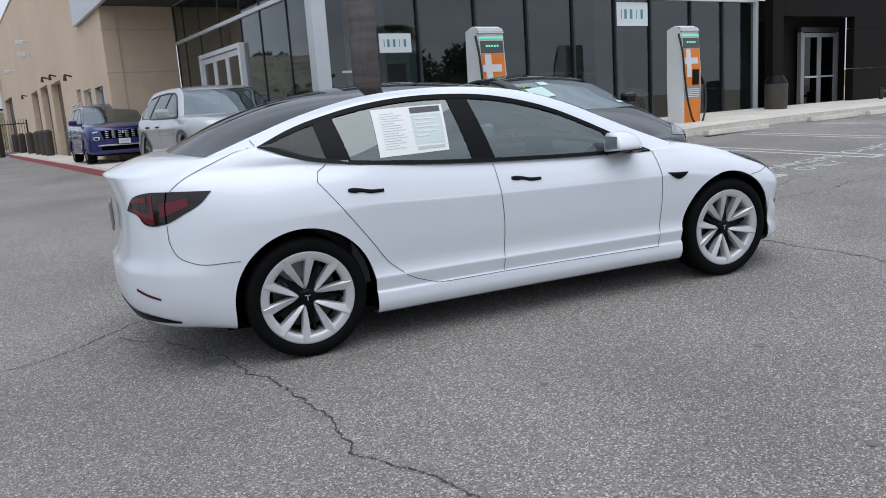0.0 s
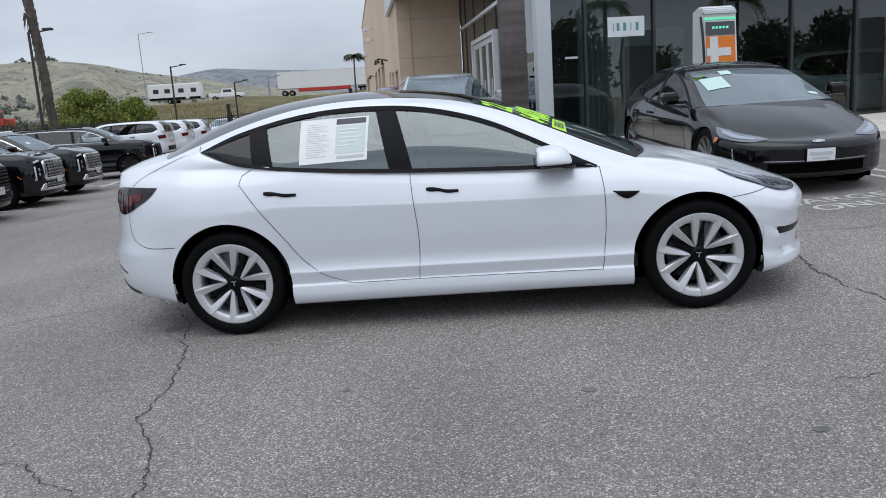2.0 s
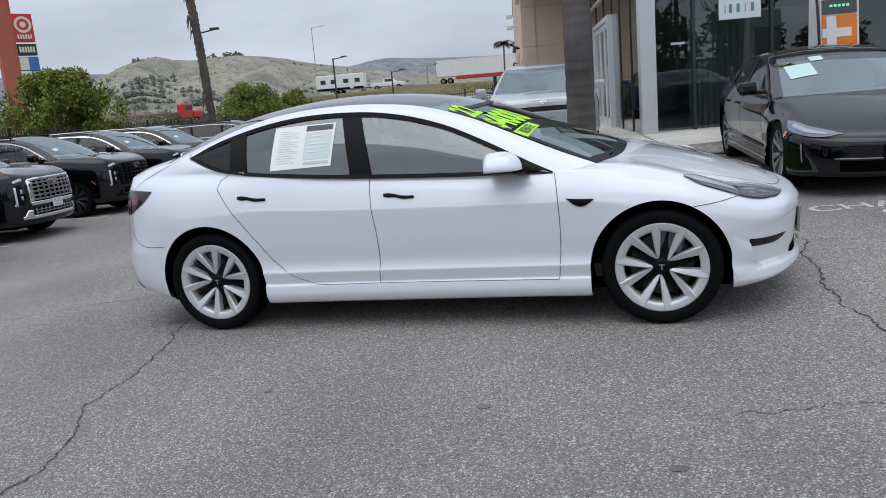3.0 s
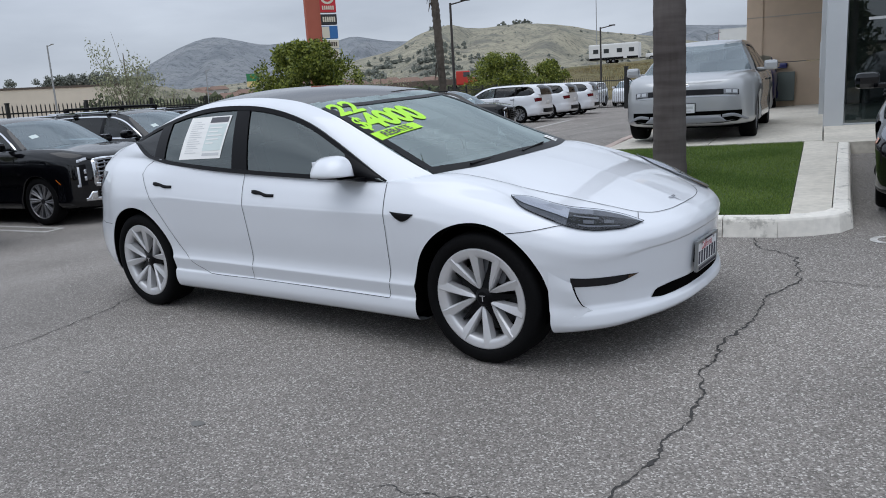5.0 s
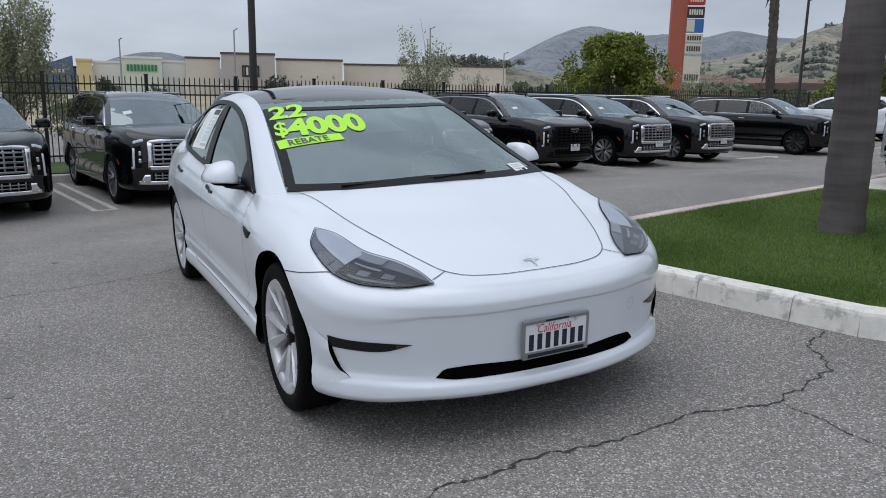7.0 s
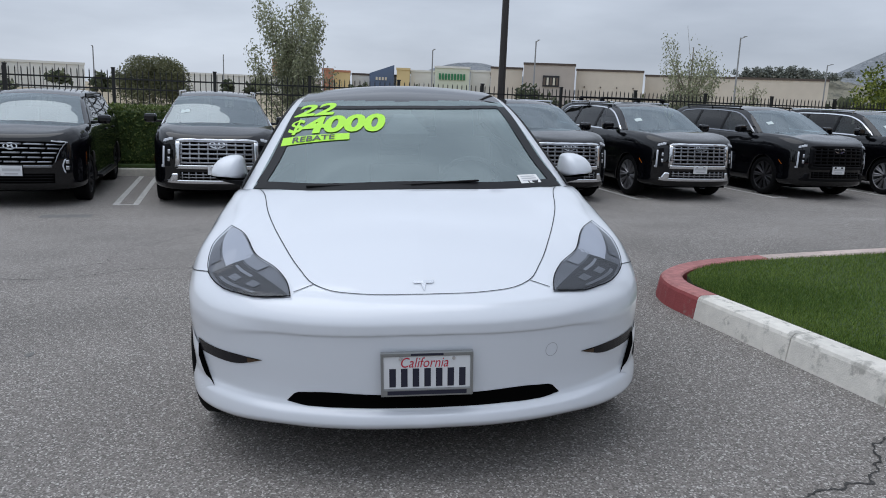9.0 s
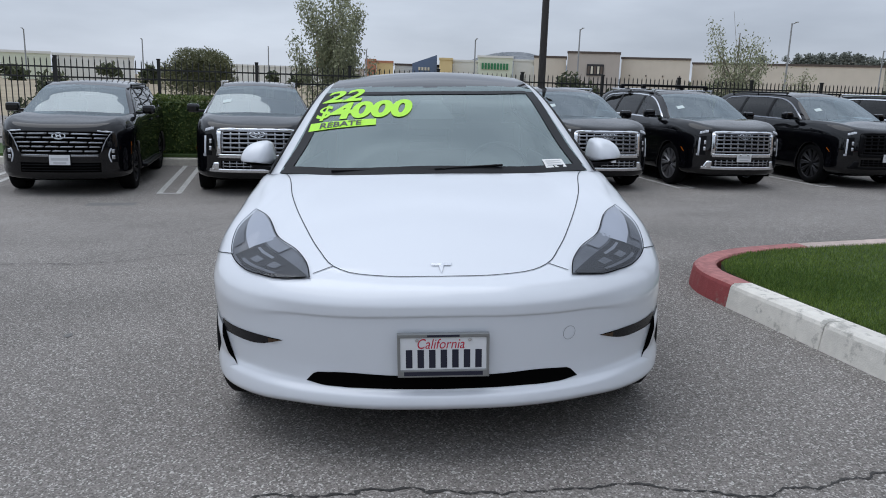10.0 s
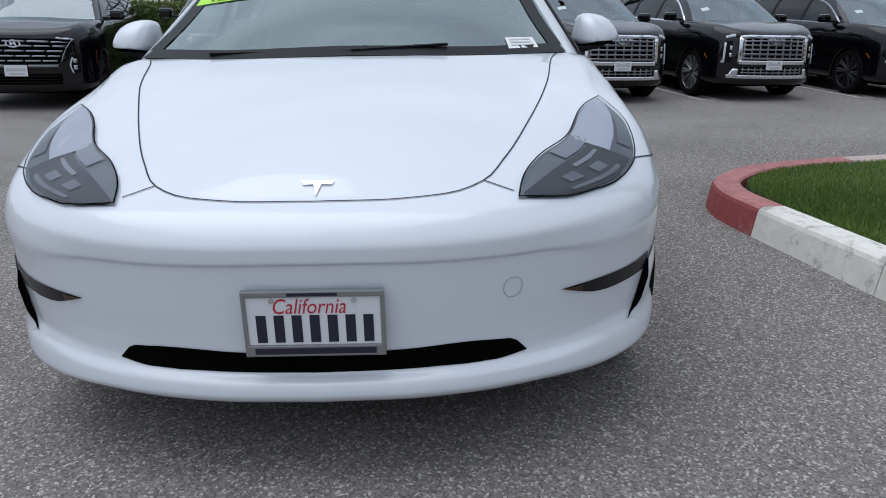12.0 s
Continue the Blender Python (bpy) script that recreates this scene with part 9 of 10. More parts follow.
rail_fence("iron_fence", -14.4, -8.3, 44, 2.0, "black iron picket fence beside the gate", False)
rail_fence("iron_gate", -8.05, -4.5, 44, 2.1, "closed black iron gate leaf with diagonal braces", True)
rail_fence("iron_gate", -4.36, -0.78, 44, 2.1, "closed black iron gate leaf with diagonal braces", True)
rail_fence("iron_fence", -0.5, 0.8, 44, 2.0, "black iron picket fence beside the gate", False)
for x in (-8.2, -0.62):
    gp = tagged(empty("gate_post", pose(x, 44, lot_height(x, 44))), "thick black square gate post", "gate post", group="gate posts")
    part("post", box(-0.10, 0.10, -0.10, 0.10, 0, 2.5, 0.01), IRON, gp)
    part("cap", box(-0.13, 0.13, -0.13, 0.13, 2.5, 2.56, 0.01), IRON, gp)


# ---- lamp posts ----
POLE = mat("dark_bronze_pole", (0.045, 0.04, 0.038), 0.5, metal=0.3)
POLE_GREY = mat("galvanised_pole", (0.30, 0.31, 0.32), 0.6, metal=0.4)


def lamp_post(x, y, z0, height, r, material, arm=1.2, label="tall dark lot lamp post with a flat head", turn=0.0, base=True):
    e = tagged(empty("lamp_post", pose(x, y, z0, 0, 0, turn)), label, "lamp post")
    bm = bmesh.new()
    put_tube(bm, (0, 0, 0), (0, 0, height), r, r * 0.72, 12)
    part("pole", bm, material, e)
    if base:
        bm = bmesh.new()
        put_tube(bm, (0, 0, -0.05), (0, 0, 0.7), r * 2.6, r * 2.5, 16)
        part("footing", bm, CONCRETE, e)
    bm = bmesh.new()
    put_tube(bm, (0, 0, height - r), (arm, 0, height + arm * 0.05), r * 0.5, r * 0.4, 8)
    part("arm", bm, material, e)
    part("lamp_head", box(arm * 0.75, arm * 1.25, -0.16, 0.16, height - 0.02 + arm * 0.05, height + 0.1 + arm * 0.05, 0.03), material, e)
    return e


lamp_post(-15.0, 6.0, -0.4, 9.0, 0.105, POLE)
lamp_post(-16.6, 36.9, -0.4, 6.8, 0.09, POLE, 0.95)
lamp_post(-19.4, 81.4, 0.4, 7.1, 0.12, POLE, 1.3)
lamp_post(-12.9, 81.3, 0.4, 5.1, 0.11, POLE, 1.2)
for az, el, d, arm in ((104.85, 6.23, 262, 3.6), (142.9, 4.6, 140, 1.2), (156.85, 4.1, 140, 1.2), (164.4, 3.2, 150, 1.2), (172.5, 2.24, 190, 1.2), (179.5, 2.15, 190, 1.0), (-172.1, 2.31, 180, 1.0), (-165, 2.61, 170, 1.0), (97.5, 3.0, 120, 1.5), (137.6, 2.9, 180, 1.2), (133.0, 2.6, 190, 1.2)):
    p = polar(az, d)
    lamp_post(p.x, p.y, -0.4, rise(d, el) + 0.4, 0.16, POLE_GREY, arm, "tall thin grey street lamp far off", 0.0, False)

# ---- stores beyond the fence ----
# wall colours are lightened and desaturated to carry the haze of distance
STORE = mat("cream_store_stucco", (0.62, 0.56, 0.475), 0.9, vary=0.06, scale=0.4)
STORE_DARK = mat("taupe_store_stucco", (0.44, 0.395, 0.355), 0.9, vary=0.06, scale=0.4)
STORE_PALE = mat("pale_store_stucco", (0.74, 0.73, 0.69), 0.9, vary=0.05, scale=0.4)
STORE_GREEN = mat("pale_green_store", (0.63, 0.66, 0.53), 0.9, vary=0.05, scale=0.4)
STORE_YELLOW = mat("yellow_store", (0.68, 0.53, 0.27), 0.9, vary=0.05, scale=0.4)
STORE_ORANGE = mat("rust_store", (0.46, 0.21, 0.13), 0.9, vary=0.05, scale=0.4)
STORE_BLUE = mat("slate_blue_store", (0.11, 0.155, 0.25), 0.8, vary=0.05, scale=0.4)
CAP_BROWN = mat("brown_parapet_cap", (0.09, 0.07, 0.06), 0.8)
SIGN_GREEN = mat("green_sign_letters", (0.03, 0.20, 0.08), 0.6)
SIGN_RED = mat("red_sign", (0.50, 0.02, 0.03), 0.5, vary=0.05, scale=1)
SIGN_BLACK = mat("black_sign", (0.02, 0.02, 0.024), 0.5)
SIGN_BLUE = mat("blue_sign", (0.03, 0.14, 0.38), 0.5)
SIGN_CREAM = mat("cream_sign", (0.62, 0.58, 0.48), 0.6)


def store(label, az0, az1, el, d, material, cap=CAP_BROWN, depth=40, el1=None):
    """A big plain shop with parapet; its front runs between two compass angles. az0 > az1 seen from the lot."""
    a, b = polar(az0, d), polar(az1, d)
    mid, u = (a + b) / 2, (b - a)
    w = u.length
    e = tagged(empty("store_building", Matrix.Translation((mid.x, mid.y, -0.45)) @ Matrix.Rotation(math.atan2(u.y, u.x), 4, "Z")), label, "store")
    h = rise(d, el) + 0.45
    part("wall", box(-w / 2, w / 2, 0, depth, 0, h), material, e)
    part("parapet", box(-w / 2 - 0.15, w / 2 + 0.15, -0.2, depth, h + 0.003, h + 0.5), cap, e)
    return e, w, h


e, w, h = store("long beige big-box store with a brown parapet", 154.1, 149.4, 2.1, 200, STORE)
for k in range(4):
    part("wall_lamp", box(-w / 2 + 2 + k * 4, -w / 2 + 2.3 + k * 4, -0.25, -0.003, h * 0.55, h * 0.55 + 0.35), CAP_BROWN, e)
e, w, h = store("long beige big-box store with a brown parapet", 149.3, 137.5, 1.85, 215, STORE)
e, w, h = store("beige store wing beside the taupe entrance tower", 160.3, 158.0, 2.05, 200, STORE)
e, w, h = store("taupe store entrance tower with a sign block", 157.9, 154.2, 2.42, 196, STORE_DARK)
sg = part("sign_board", box(-1.5, 2.6, -0.3, -0.003, h * 0.48, h * 0.75), SIGN_BLACK, e, "dark sign with red and white shapes")
for k in range(5):
    part("sign_shape", box(-1.3 + 0.78 * k, -0.8 + 0.78 * k, -0.4, -0.31, h * 0.52, h * 0.70), (ROLL_DOOR, SIGN_CREAM)[k % 2], sg)
e, w, h = store("pale stucco store linking wing", 161.8, 160.35, 1.75, 205, STORE_PALE, STORE_PALE)
e, w, h = store("pale green store front with green lettering bars", 164.4, 161.85, 1.95, 200, STORE_GREEN, STORE_PALE)
for k in range(9):
    part("letter_bar", box(-3.4 + 0.78 * k, -2.9 + 0.78 * k, -0.3, -0.003, h * 0.66, h * 0.84), SIGN_GREEN, e)
e, w, h = store("pale low stucco store wing", 166.2, 164.45, 1.6, 205, STORE_PALE, STORE_PALE)
e, w, h = store("yellow stucco store block", 167.2, 166.25, 1.7, 200, STORE_YELLOW, STORE_YELLOW)
e, w, h = store("yellow stucco store block", 171.8, 170.6, 1.35, 200, STORE_YELLOW, STORE_ORANGE)
e, w, h = store("rust-red stucco store block", 172.6, 171.85, 1.45, 198, STORE_ORANGE, STORE_ORANGE)
e, w, h = store("tall rust-red stucco store tower", 176.2, 175.5, 1.95, 220, STORE_ORANGE, STORE_ORANGE)
e, w, h = store("low pale stucco store row at the plaza", 170.5, 167.25, 1.2, 215, STORE_PALE, CAP_BROWN)
e, w, h = store("low pale stucco store row", 182.5, 172.7, 0.75, 215, STORE_PALE, STORE_PALE)
e, w, h = store("white store with panel joints", 193.5, 188.5, 1.05, 190, STORE_PALE, STORE_PALE)
for k in range(7):
    part("panel_joint", box(-w / 2 + w * (k + 0.5) / 7 - 0.1, -w / 2 + w * (k + 0.5) / 7 + 0.1, -0.05, -0.003, 0, h), GREY_FRAME, e)
e, w, h = store("pale green stucco corner store", 196.5, 193.6, 1.1, 185, STORE_GREEN, STORE_PALE)
a, b = polar(169.2, 205), polar(167.4, 205)
e = tagged(empty("wedge_building", Matrix.Translation((*((a + b) / 2).xy, -0.45)) @ Matrix.Rotation(math.atan2((b - a).y, (b - a).x), 4, "Z")), "slate blue wedge-roofed store", "store")
w = (b - a).length
bm = bmesh.new()
lo = [bm.verts.new((s * w / 2, y, 0)) for s, y in ((-1, 0), (1, 0), (1, 20), (-1, 20))]
hi = [bm.verts.new((s * w / 2, y, z)) for s, y, z in ((-1, 0, rise(205, 1.5)), (1, 0, rise(205, 2.15)), (1, 20, rise(205, 2.15)), (-1, 20, rise(205, 1.5)))]
bm.faces.new(lo[::-1])
bm.faces.new(hi)
for k in range(4):
    bm.faces.new((lo[k], lo[(k + 1) % 4], hi[(k + 1) % 4], hi[k]))
part("wall", bm, STORE_BLUE, e)
for k in range(4):
    part("letter_bar", box(-1.6 + 0.8 * k, -1.1 + 0.8 * k, -0.2, -0.003, 5.0, 5.8), SIGN_CREAM, e)

# ---- pylon sign and road sign ----
PYLON = mat("brick_red_stucco", (0.36, 0.10, 0.065), 0.8, vary=0.06, scale=0.6)
pc = polar(124.8, 128)
py = tagged(empty("pylon_sign", Matrix.Translation((pc.x, pc.y, -0.45)) @ Matrix.Rotation(radians(124.8 - 90 + 14), 4, "Z")), "tall brick-red pylon sign with stacked store panels", "sign")
part("column", box(-2.5, -0.5, -0.6, 0.6, 0, 22.0), PYLON, py)
part("column_edge", box(-0.5, -0.15, -0.5, 0.5, 0, 22.0), PYLON, py)
zb = [(4.0, 8.0, SIGN_CREAM), (8.4, 9.9, SIGN_CREAM), (10.1, 11.4, SIGN_CREAM), (11.6, 13.6, SIGN_BLUE), (13.8, 15.4, SIGN_BLACK), (15.7, 19.6, SIGN_RED)]
for k, (z0, z1, m) in enumerate(zb):
    pnl = part("sign_panel", box(-0.15, 2.5, -0.45, 0.45, z0, z1, 0.04), m, py)
    ink = SIGN_CREAM if m in (SIGN_RED, SIGN_BLACK) else CAP_BROWN
    if m is SIGN_BLUE:
        part("sign_shape", box(-0.1, 1.1, -0.50, -0.453, z0 + 0.1, z1 - 0.1), SIGN_CREAM, pnl)
    elif m is SIGN_RED:
        bm = bmesh.new()
        for r0, r1 in ((1.15, 0.8), (0.42, 0.0)):
            put_lathe(bm, [(0, r0), (0, r1 + 0.001)], 28, Matrix.Translation((1.15, -0.46, 18.1)) @ Matrix.Rotation(radians(90), 4, "Z"))
        part("ring_shape", bm, SIGN_CREAM, pnl)
        for j in range(6):
            part("letter_bar", box(0.2 + 0.34 * j, 0.42 + 0.34 * j, -0.50, -0.453, 16.1, 16.7), SIGN_CREAM, pnl)
    else:
        for j in range(6):
            hgt = 0.25 if z1 - z0 < 2 else 0.12
            zc = (z0 + z1) / 2 if z1 - z0 < 2 else z0 + 0.8
            part("letter_bar", box(0.15 + 0.36 * j, 0.40 + 0.36 * j, -0.50, -0.453, zc - (z1 - z0) * hgt, zc + (z1 - z0) * hgt), ink, pnl)
rs_ = polar(129.9, 150)
road_sign = tagged(empty("store_sign", Matrix.Translation((rs_.x, rs_.y, -0.45)) @ Matrix.Rotation(radians(40), 4, "Z")), "green and yellow sign on a steel pole", "sign")
bm = bmesh.new()
put_tube(bm, (1.0, 0, 0), (1.0, 0, 5.5), 0.14, n=8)
part("pole", bm, POLE_GREY, road_sign)
part("green_panel", box(-1.2, 1.2, -0.2, 0.2, 6.2, 7.6), SIGN_GREEN, road_sign)
part("yellow_panel", box(-1.2, 1.2, -0.2, 0.2, 5.2, 6.19), STORE_YELLOW, road_sign)


# ---- land beyond: dry slope, freeway, hills ----
def land_material(name, a, b, c, s1, s2):
    """Grass slopes with scrub patches, in three tones."""
    m = bpy.data.materials.new(name)
    m.use_nodes = True
    n, l = m.node_tree.nodes, m.node_tree.links
    bs = n["Principled BSDF"]
    bs.inputs["Roughness"].default_value, bs.inputs["Specular IOR Level"].default_value = 1.0, 0.0
    co = n.new("ShaderNodeTexCoord")
    t1, t2 = n.new("ShaderNodeTexNoise"), n.new("ShaderNodeTexNoise")
    t1.inputs["Scale"].default_value, t1.inputs["Detail"].default_value = s1, 8
    t2.inputs["Scale"].default_value, t2.inputs["Detail"].default_value = s2, 6
    r1, r2 = n.new("ShaderNodeMapRange"), n.new("ShaderNodeMapRange")
    r1.inputs["From Min"].default_value, r1.inputs["From Max"].default_value = 0.4, 0.6
    r2.inputs["From Min"].default_value, r2.inputs["From Max"].default_value = 0.50, 0.66
    m1, m2 = n.new("ShaderNodeMix"), n.new("ShaderNodeMix")
    for q in (m1, m2):
        q.data_type = "RGBA"
    m1.inputs[6].default_value, m1.inputs[7].default_value = (*a, 1), (*b, 1)
    m2.inputs[7].default_value = (*c, 1)
    for t, r in ((t1, r1), (t2, r2)):
        l.new(co.outputs["Object"], t.inputs["Vector"])
        l.new(t.outputs["Fac"], r.inputs["Value"])
    l.new(r1.outputs[0], m1.inputs[0])
    l.new(m1.outputs[2], m2.inputs[6])
    l.new(r2.outputs[0], m2.inputs[0])
    t4, r4, m4 = n.new("ShaderNodeTexNoise"), n.new("ShaderNodeMapRange"), n.new("ShaderNodeMix")
    t4.inputs["Scale"].default_value, t4.inputs["Detail"].default_value, t4.inputs["Roughness"].default_value = s2 * 5, 5, 0.75
    r4.inputs["From Min"].default_value, r4.inputs["From Max"].default_value = 0.50, 0.62
    r4.inputs["To Max"].default_value = 0.75
    m4.data_type = "RGBA"
    m4.inputs[7].default_value = (c[0] * 0.62, c[1] * 0.66, c[2] * 0.68, 1)
    l.new(co.outputs["Object"], t4.inputs["Vector"])
    l.new(t4.outputs["Fac"], r4.inputs["Value"])
    l.new(r4.outputs[0], m4.inputs[0])
    l.new(m2.outputs[2], m4.inputs[6])
    l.new(m4.outputs[2], bs.inputs["Base Color"])
    t3, bp = n.new("ShaderNodeTexNoise"), n.new("ShaderNodeBump")
    t3.inputs["Scale"].default_value, t3.inputs["Detail"].default_value = s2 * 1.6, 9
    t3.inputs["Roughness"].default_value = 0.7
    bp.inputs["Strength"].default_value, bp.inputs["Distance"].default_value = 1.0, 0.35 / s2
    l.new(co.outputs["Object"], t3.inputs["Vector"])
    l.new(t3.outputs["Fac"], bp.inputs["Height"])
    l.new(bp.outputs[0], bs.inputs["Normal"])
    return m


# Hill tones are greyed and paled in the colour for haze, most on HILL_FAR.
HILL = land_material("dry_green_hillside", (0.43, 0.40, 0.31), (0.35, 0.335, 0.265), (0.25, 0.245, 0.21), 0.016, 0.035)
HILL_FAR = land_material("haze_tinted_far_hillside", (0.34, 0.355, 0.37), (0.305, 0.325, 0.345), (0.245, 0.265, 0.285), 0.004, 0.012)
FIELD = land_material("dry_grass_field", (0.30, 0.255, 0.15), (0.23, 0.215, 0.12), (0.17, 0.15, 0.10), 0.06, 0.2)


def ridge(name, ridge_pts, d_base, d_top, el_base, material, label, seed, rough):
    """A hill range: slope from its foot up to a ridge line of (compass angle, height angle)."""
    pts = sorted(ridge_pts)
    f = catmull([q[0] for q in pts], [q[1] for q in pts])
    rnd = random.Random(seed)
    n, m = 150, 26
    waves = [(rnd.uniform(0.25, 2.4), rnd.uniform(0, 6.28), rnd.uniform(1.0, 7.0), rnd.uniform(0, 6.28)) for _ in range(12)]
    rows = []
    for j in range(m + 4):
        row = []
        for i in range(n + 1):
            az = pts[0][0] + (pts[-1][0] - pts[0][0]) * i / n
            t = min(j / m, 1.0)
            d = d_base + (d_top - d_base) * j / m
            z0, z1 = rise(d_base, el_base) - 6, rise(d_top, float(f(az)))
            z = z0 + (z1 - z0) * (t ** 0.85 if j <= m else 1.0)
            nz = sum(math.sin(w[0] * az + w[1] + w[2] * t * 3 + 1.7 * math.sin(w[3] + az * 0.6)) / (1 + w[0]) for w in waves)
            z += rough * nz * math.sin(3.1416 * min(t, 1.0)) * (z1 - z0) * 0.12 + rnd.uniform(-1, 1) * rough * 1.2 * (1 if j == m else 0.5)
            if j > m:
                z -= (j - m) * (z1 - z0) * 0.15
            row.append(polar(az, d, z))
        rows.append(row)
    bm = bmesh.new()
    put_grid(bm, rows)
    ob = structure(name, bm, material, label, "hill")
    ob.data.polygons.foreach_set("use_smooth", [True] * len(ob.data.polygons))
    return ob, rows


ridge("hill_far", [(78, 2.2), (84, 2.9), (90, 3.2), (93, 3.3), (97, 3.55), (99, 3.7), (102, 3.3), (106, 3.0), (110, 3.6), (114, 4.0), (117, 3.85), (119.7, 4.0), (122.4, 4.4), (124.2, 4.0), (126.5, 4.25), (128.3, 4.15), (130.4, 4.55), (131.8, 4.8), (134, 4.25), (135.4, 3.6), (137.5, 2.5), (139, 1.8), (142, 1.0), (147, 0.6), (153, 0.6), (157, 1.0), (160, 2.0), (162, 2.4), (164, 2.2), (167, 1.2), (172, 0.3)], 1500, 2600, 0.6, HILL_FAR, "grey-green mountain ridge on the horizon, haze put into its colour", 81, 0.5)
_, nrows = ridge("hill_near", [(72, 0.6), (80, 0.8), (88, 1.2), (93, 1.8), (97.6, 2.5), (101, 3.15), (104.6, 3.75), (107, 4.3), (110.4, 4.62), (113, 4.5), (116, 4.7), (117.5, 4.3), (119, 3.5), (122, 2.8), (125, 2.2), (128, 1.8), (132, 1.5), (137, 1.3), (142, 1.0)], 520, 1150, 0.9, HILL, "grassy dry-green hills with scrub", 82, 0.3)

ridge("hill_knoll", [(133, 1.0), (136, 1.7), (138, 2.1), (141, 2.2), (144, 1.9), (147, 1.3), (150, 0.6)], 270, 310, 0.0, HILL, "low grassy knoll behind the stores", 83, 0.3)

# freeway on its dry slope
rows = []
for j, (y, z) in enumerate(((72, -0.5), (76, 0.1), (84, 1.3), (92, 2.5), (100, 3.5), (106, 3.9), (112, 4.3), (120, 4.75), (136, 4.75), (160, 5.0), (260, 6.0))):
    row = []
    for i in range(80):
        x = -120 + 4 * i
        s = min(max((x + 70) / 45, 0), 1)
        s = s * s * (3 - 2 * s)
        row.append((x, y, z * s - 0.5 * (1 - s) + 0.25 * math.sin(x * 0.31 + y) * s))
    rows.append(row)
bm = bmesh.new()
put_grid(bm, rows)
structure("embankment", bm, FIELD, "straw-coloured dry grass slope up to the freeway")
rnd = random.Random(91)
spots = [(rnd.uniform(-45, 10), rnd.uniform(76, 108)) for _ in range(16000)]


def slope_z(x, y):
    yy = [72, 76, 84, 92, 100, 106]
    zz = [-0.5, 0.1, 1.3, 2.5, 3.5, 3.9]
    s = min(max((x + 70) / 45, 0), 1)
    s = s * s * (3 - 2 * s)
    return float(np.interp(y, yy, zz)) * s - 0.5 * (1 - s) - 0.1


blades("slope_grass", spots, slope_z, 0.30, 0.05, GRASS_DRY, "tall straw-coloured grass on the freeway slope", 92)


# distance haze is put into the leaf colour: paler and greyer than near foliage
LEAF_HILL = leaf_material("haze_paled_hillside_scrub", (0.17, 0.185, 0.165), (0.27, 0.285, 0.245), 1.0)


def scrub(name, spots, size, material, label, seed, leaves=60):
    """Far trees and bushes as ragged clumps of leaves, one object."""
    rnd = random.Random(seed)
    v, f = [], []
    for p, r in spots:
        for k in range(leaves):
            d = Vector((rnd.gauss(0, 1), rnd.gauss(0, 1), abs(rnd.gauss(0, 1)))).normalized() * (r * rnd.uniform(0.3, 1.05))
            q = p + Vector((d.x, d.y, d.z * 1.25))
            u = Vector((rnd.gauss(0, 1), rnd.gauss(0, 1), rnd.gauss(0, 1))).normalized()
            w = u.cross(Vector((rnd.gauss(0, 1), rnd.gauss(0, 1), rnd.gauss(0, 1)))).normalized()
            s = r * size * rnd.uniform(0.6, 1.3)
            n = len(v)
            v += [q - u * s, q + w * s * 0.6, q + u * s, q - w * s * 0.6]
            f.append((n, n + 1, n + 2, n + 3))
    return tagged(mesh_part(name, v, f, material), label, "trees", kind="stuff")


def on_rows(rows, u, t):
    j, i = t * 25.9, u * 149.9
    a = rows[int(j)][int(i)]
    b = rows[int(j) + 1][int(i) + 1]
    return a.lerp(b, 0.5)


rnd = random.Random(93)
spots = []
for k in range(2200):
    u, t = rnd.random(), rnd.random() ** 1.6
    if u < 0.40 and rnd.random() < 0.85:
        continue
    if t > 0.3 and rnd.random() < 0.75:
        continue
    if math.sin(u * 40 + 3 * math.sin(t * 9)) + math.sin(u * 17 + t * 6) > -0.2 or rnd.random() < 0.12:
        spots.append((on_rows(nrows, u, t), rnd.choice((rnd.uniform(0.6, 1.4), rnd.uniform(0.8, 2.4)))))
for k in range(420):
    az = rnd.choice((rnd.gauss(115.5, 2.2), rnd.gauss(120, 4)))
    d = rnd.uniform(530, 760)
    spots.append((polar(az, d, rise(520, 0.9) - 4 + (d - 520) * (0.05 if az < 119 else 0.028)), rnd.uniform(1.6, 4.2)))
for az, n in ((116.2, 5), (110.2, 7), (109.6, 5), (111.5, 3)):
    for k in range(n):
        spots.append((polar(az + rnd.uniform(-0.35, 0.35), 1145, rise(1145, 4.55) + rnd.uniform(-4, 2)), rnd.uniform(3, 6)))
for k in range(1100):
    u, t = (rnd.gauss(121.5, 4.2) - 72) / 70, abs(rnd.gauss(0, 0.24))
    if u < 0.99 and t < 0.75 and math.sin(u * 90 + 5 * t) + math.sin(u * 37 - 8 * t) + rnd.gauss(0, 0.8) > -0.3:
        spots.append((on_rows(nrows, u, t), rnd.uniform(1.4, 3.8)))
scrub("hillside_trees", spots, 0.5, LEAF_HILL, "dull green scrub and trees on the hills, colour paled for haze", 94, 26)
spots = []
for k in range(900):
    az = rnd.choice((rnd.uniform(112, 150), rnd.uniform(116, 136)))
    d = rnd.uniform(260, 520)
    spots.append((polar(az, d, -0.5 + (d - 260) * 0.018), rnd.uniform(1.8, 4.6)))
knoll = []
for k in range(70):
    az = rnd.choice((rnd.uniform(136.5, 146), rnd.uniform(138.5, 143)))
    knoll.append((polar(az, 300, rise(300, 2.0) + rnd.uniform(-3, 3.0 - 0.5 * abs(az - 141))), rnd.uniform(1.2, 2.4)))
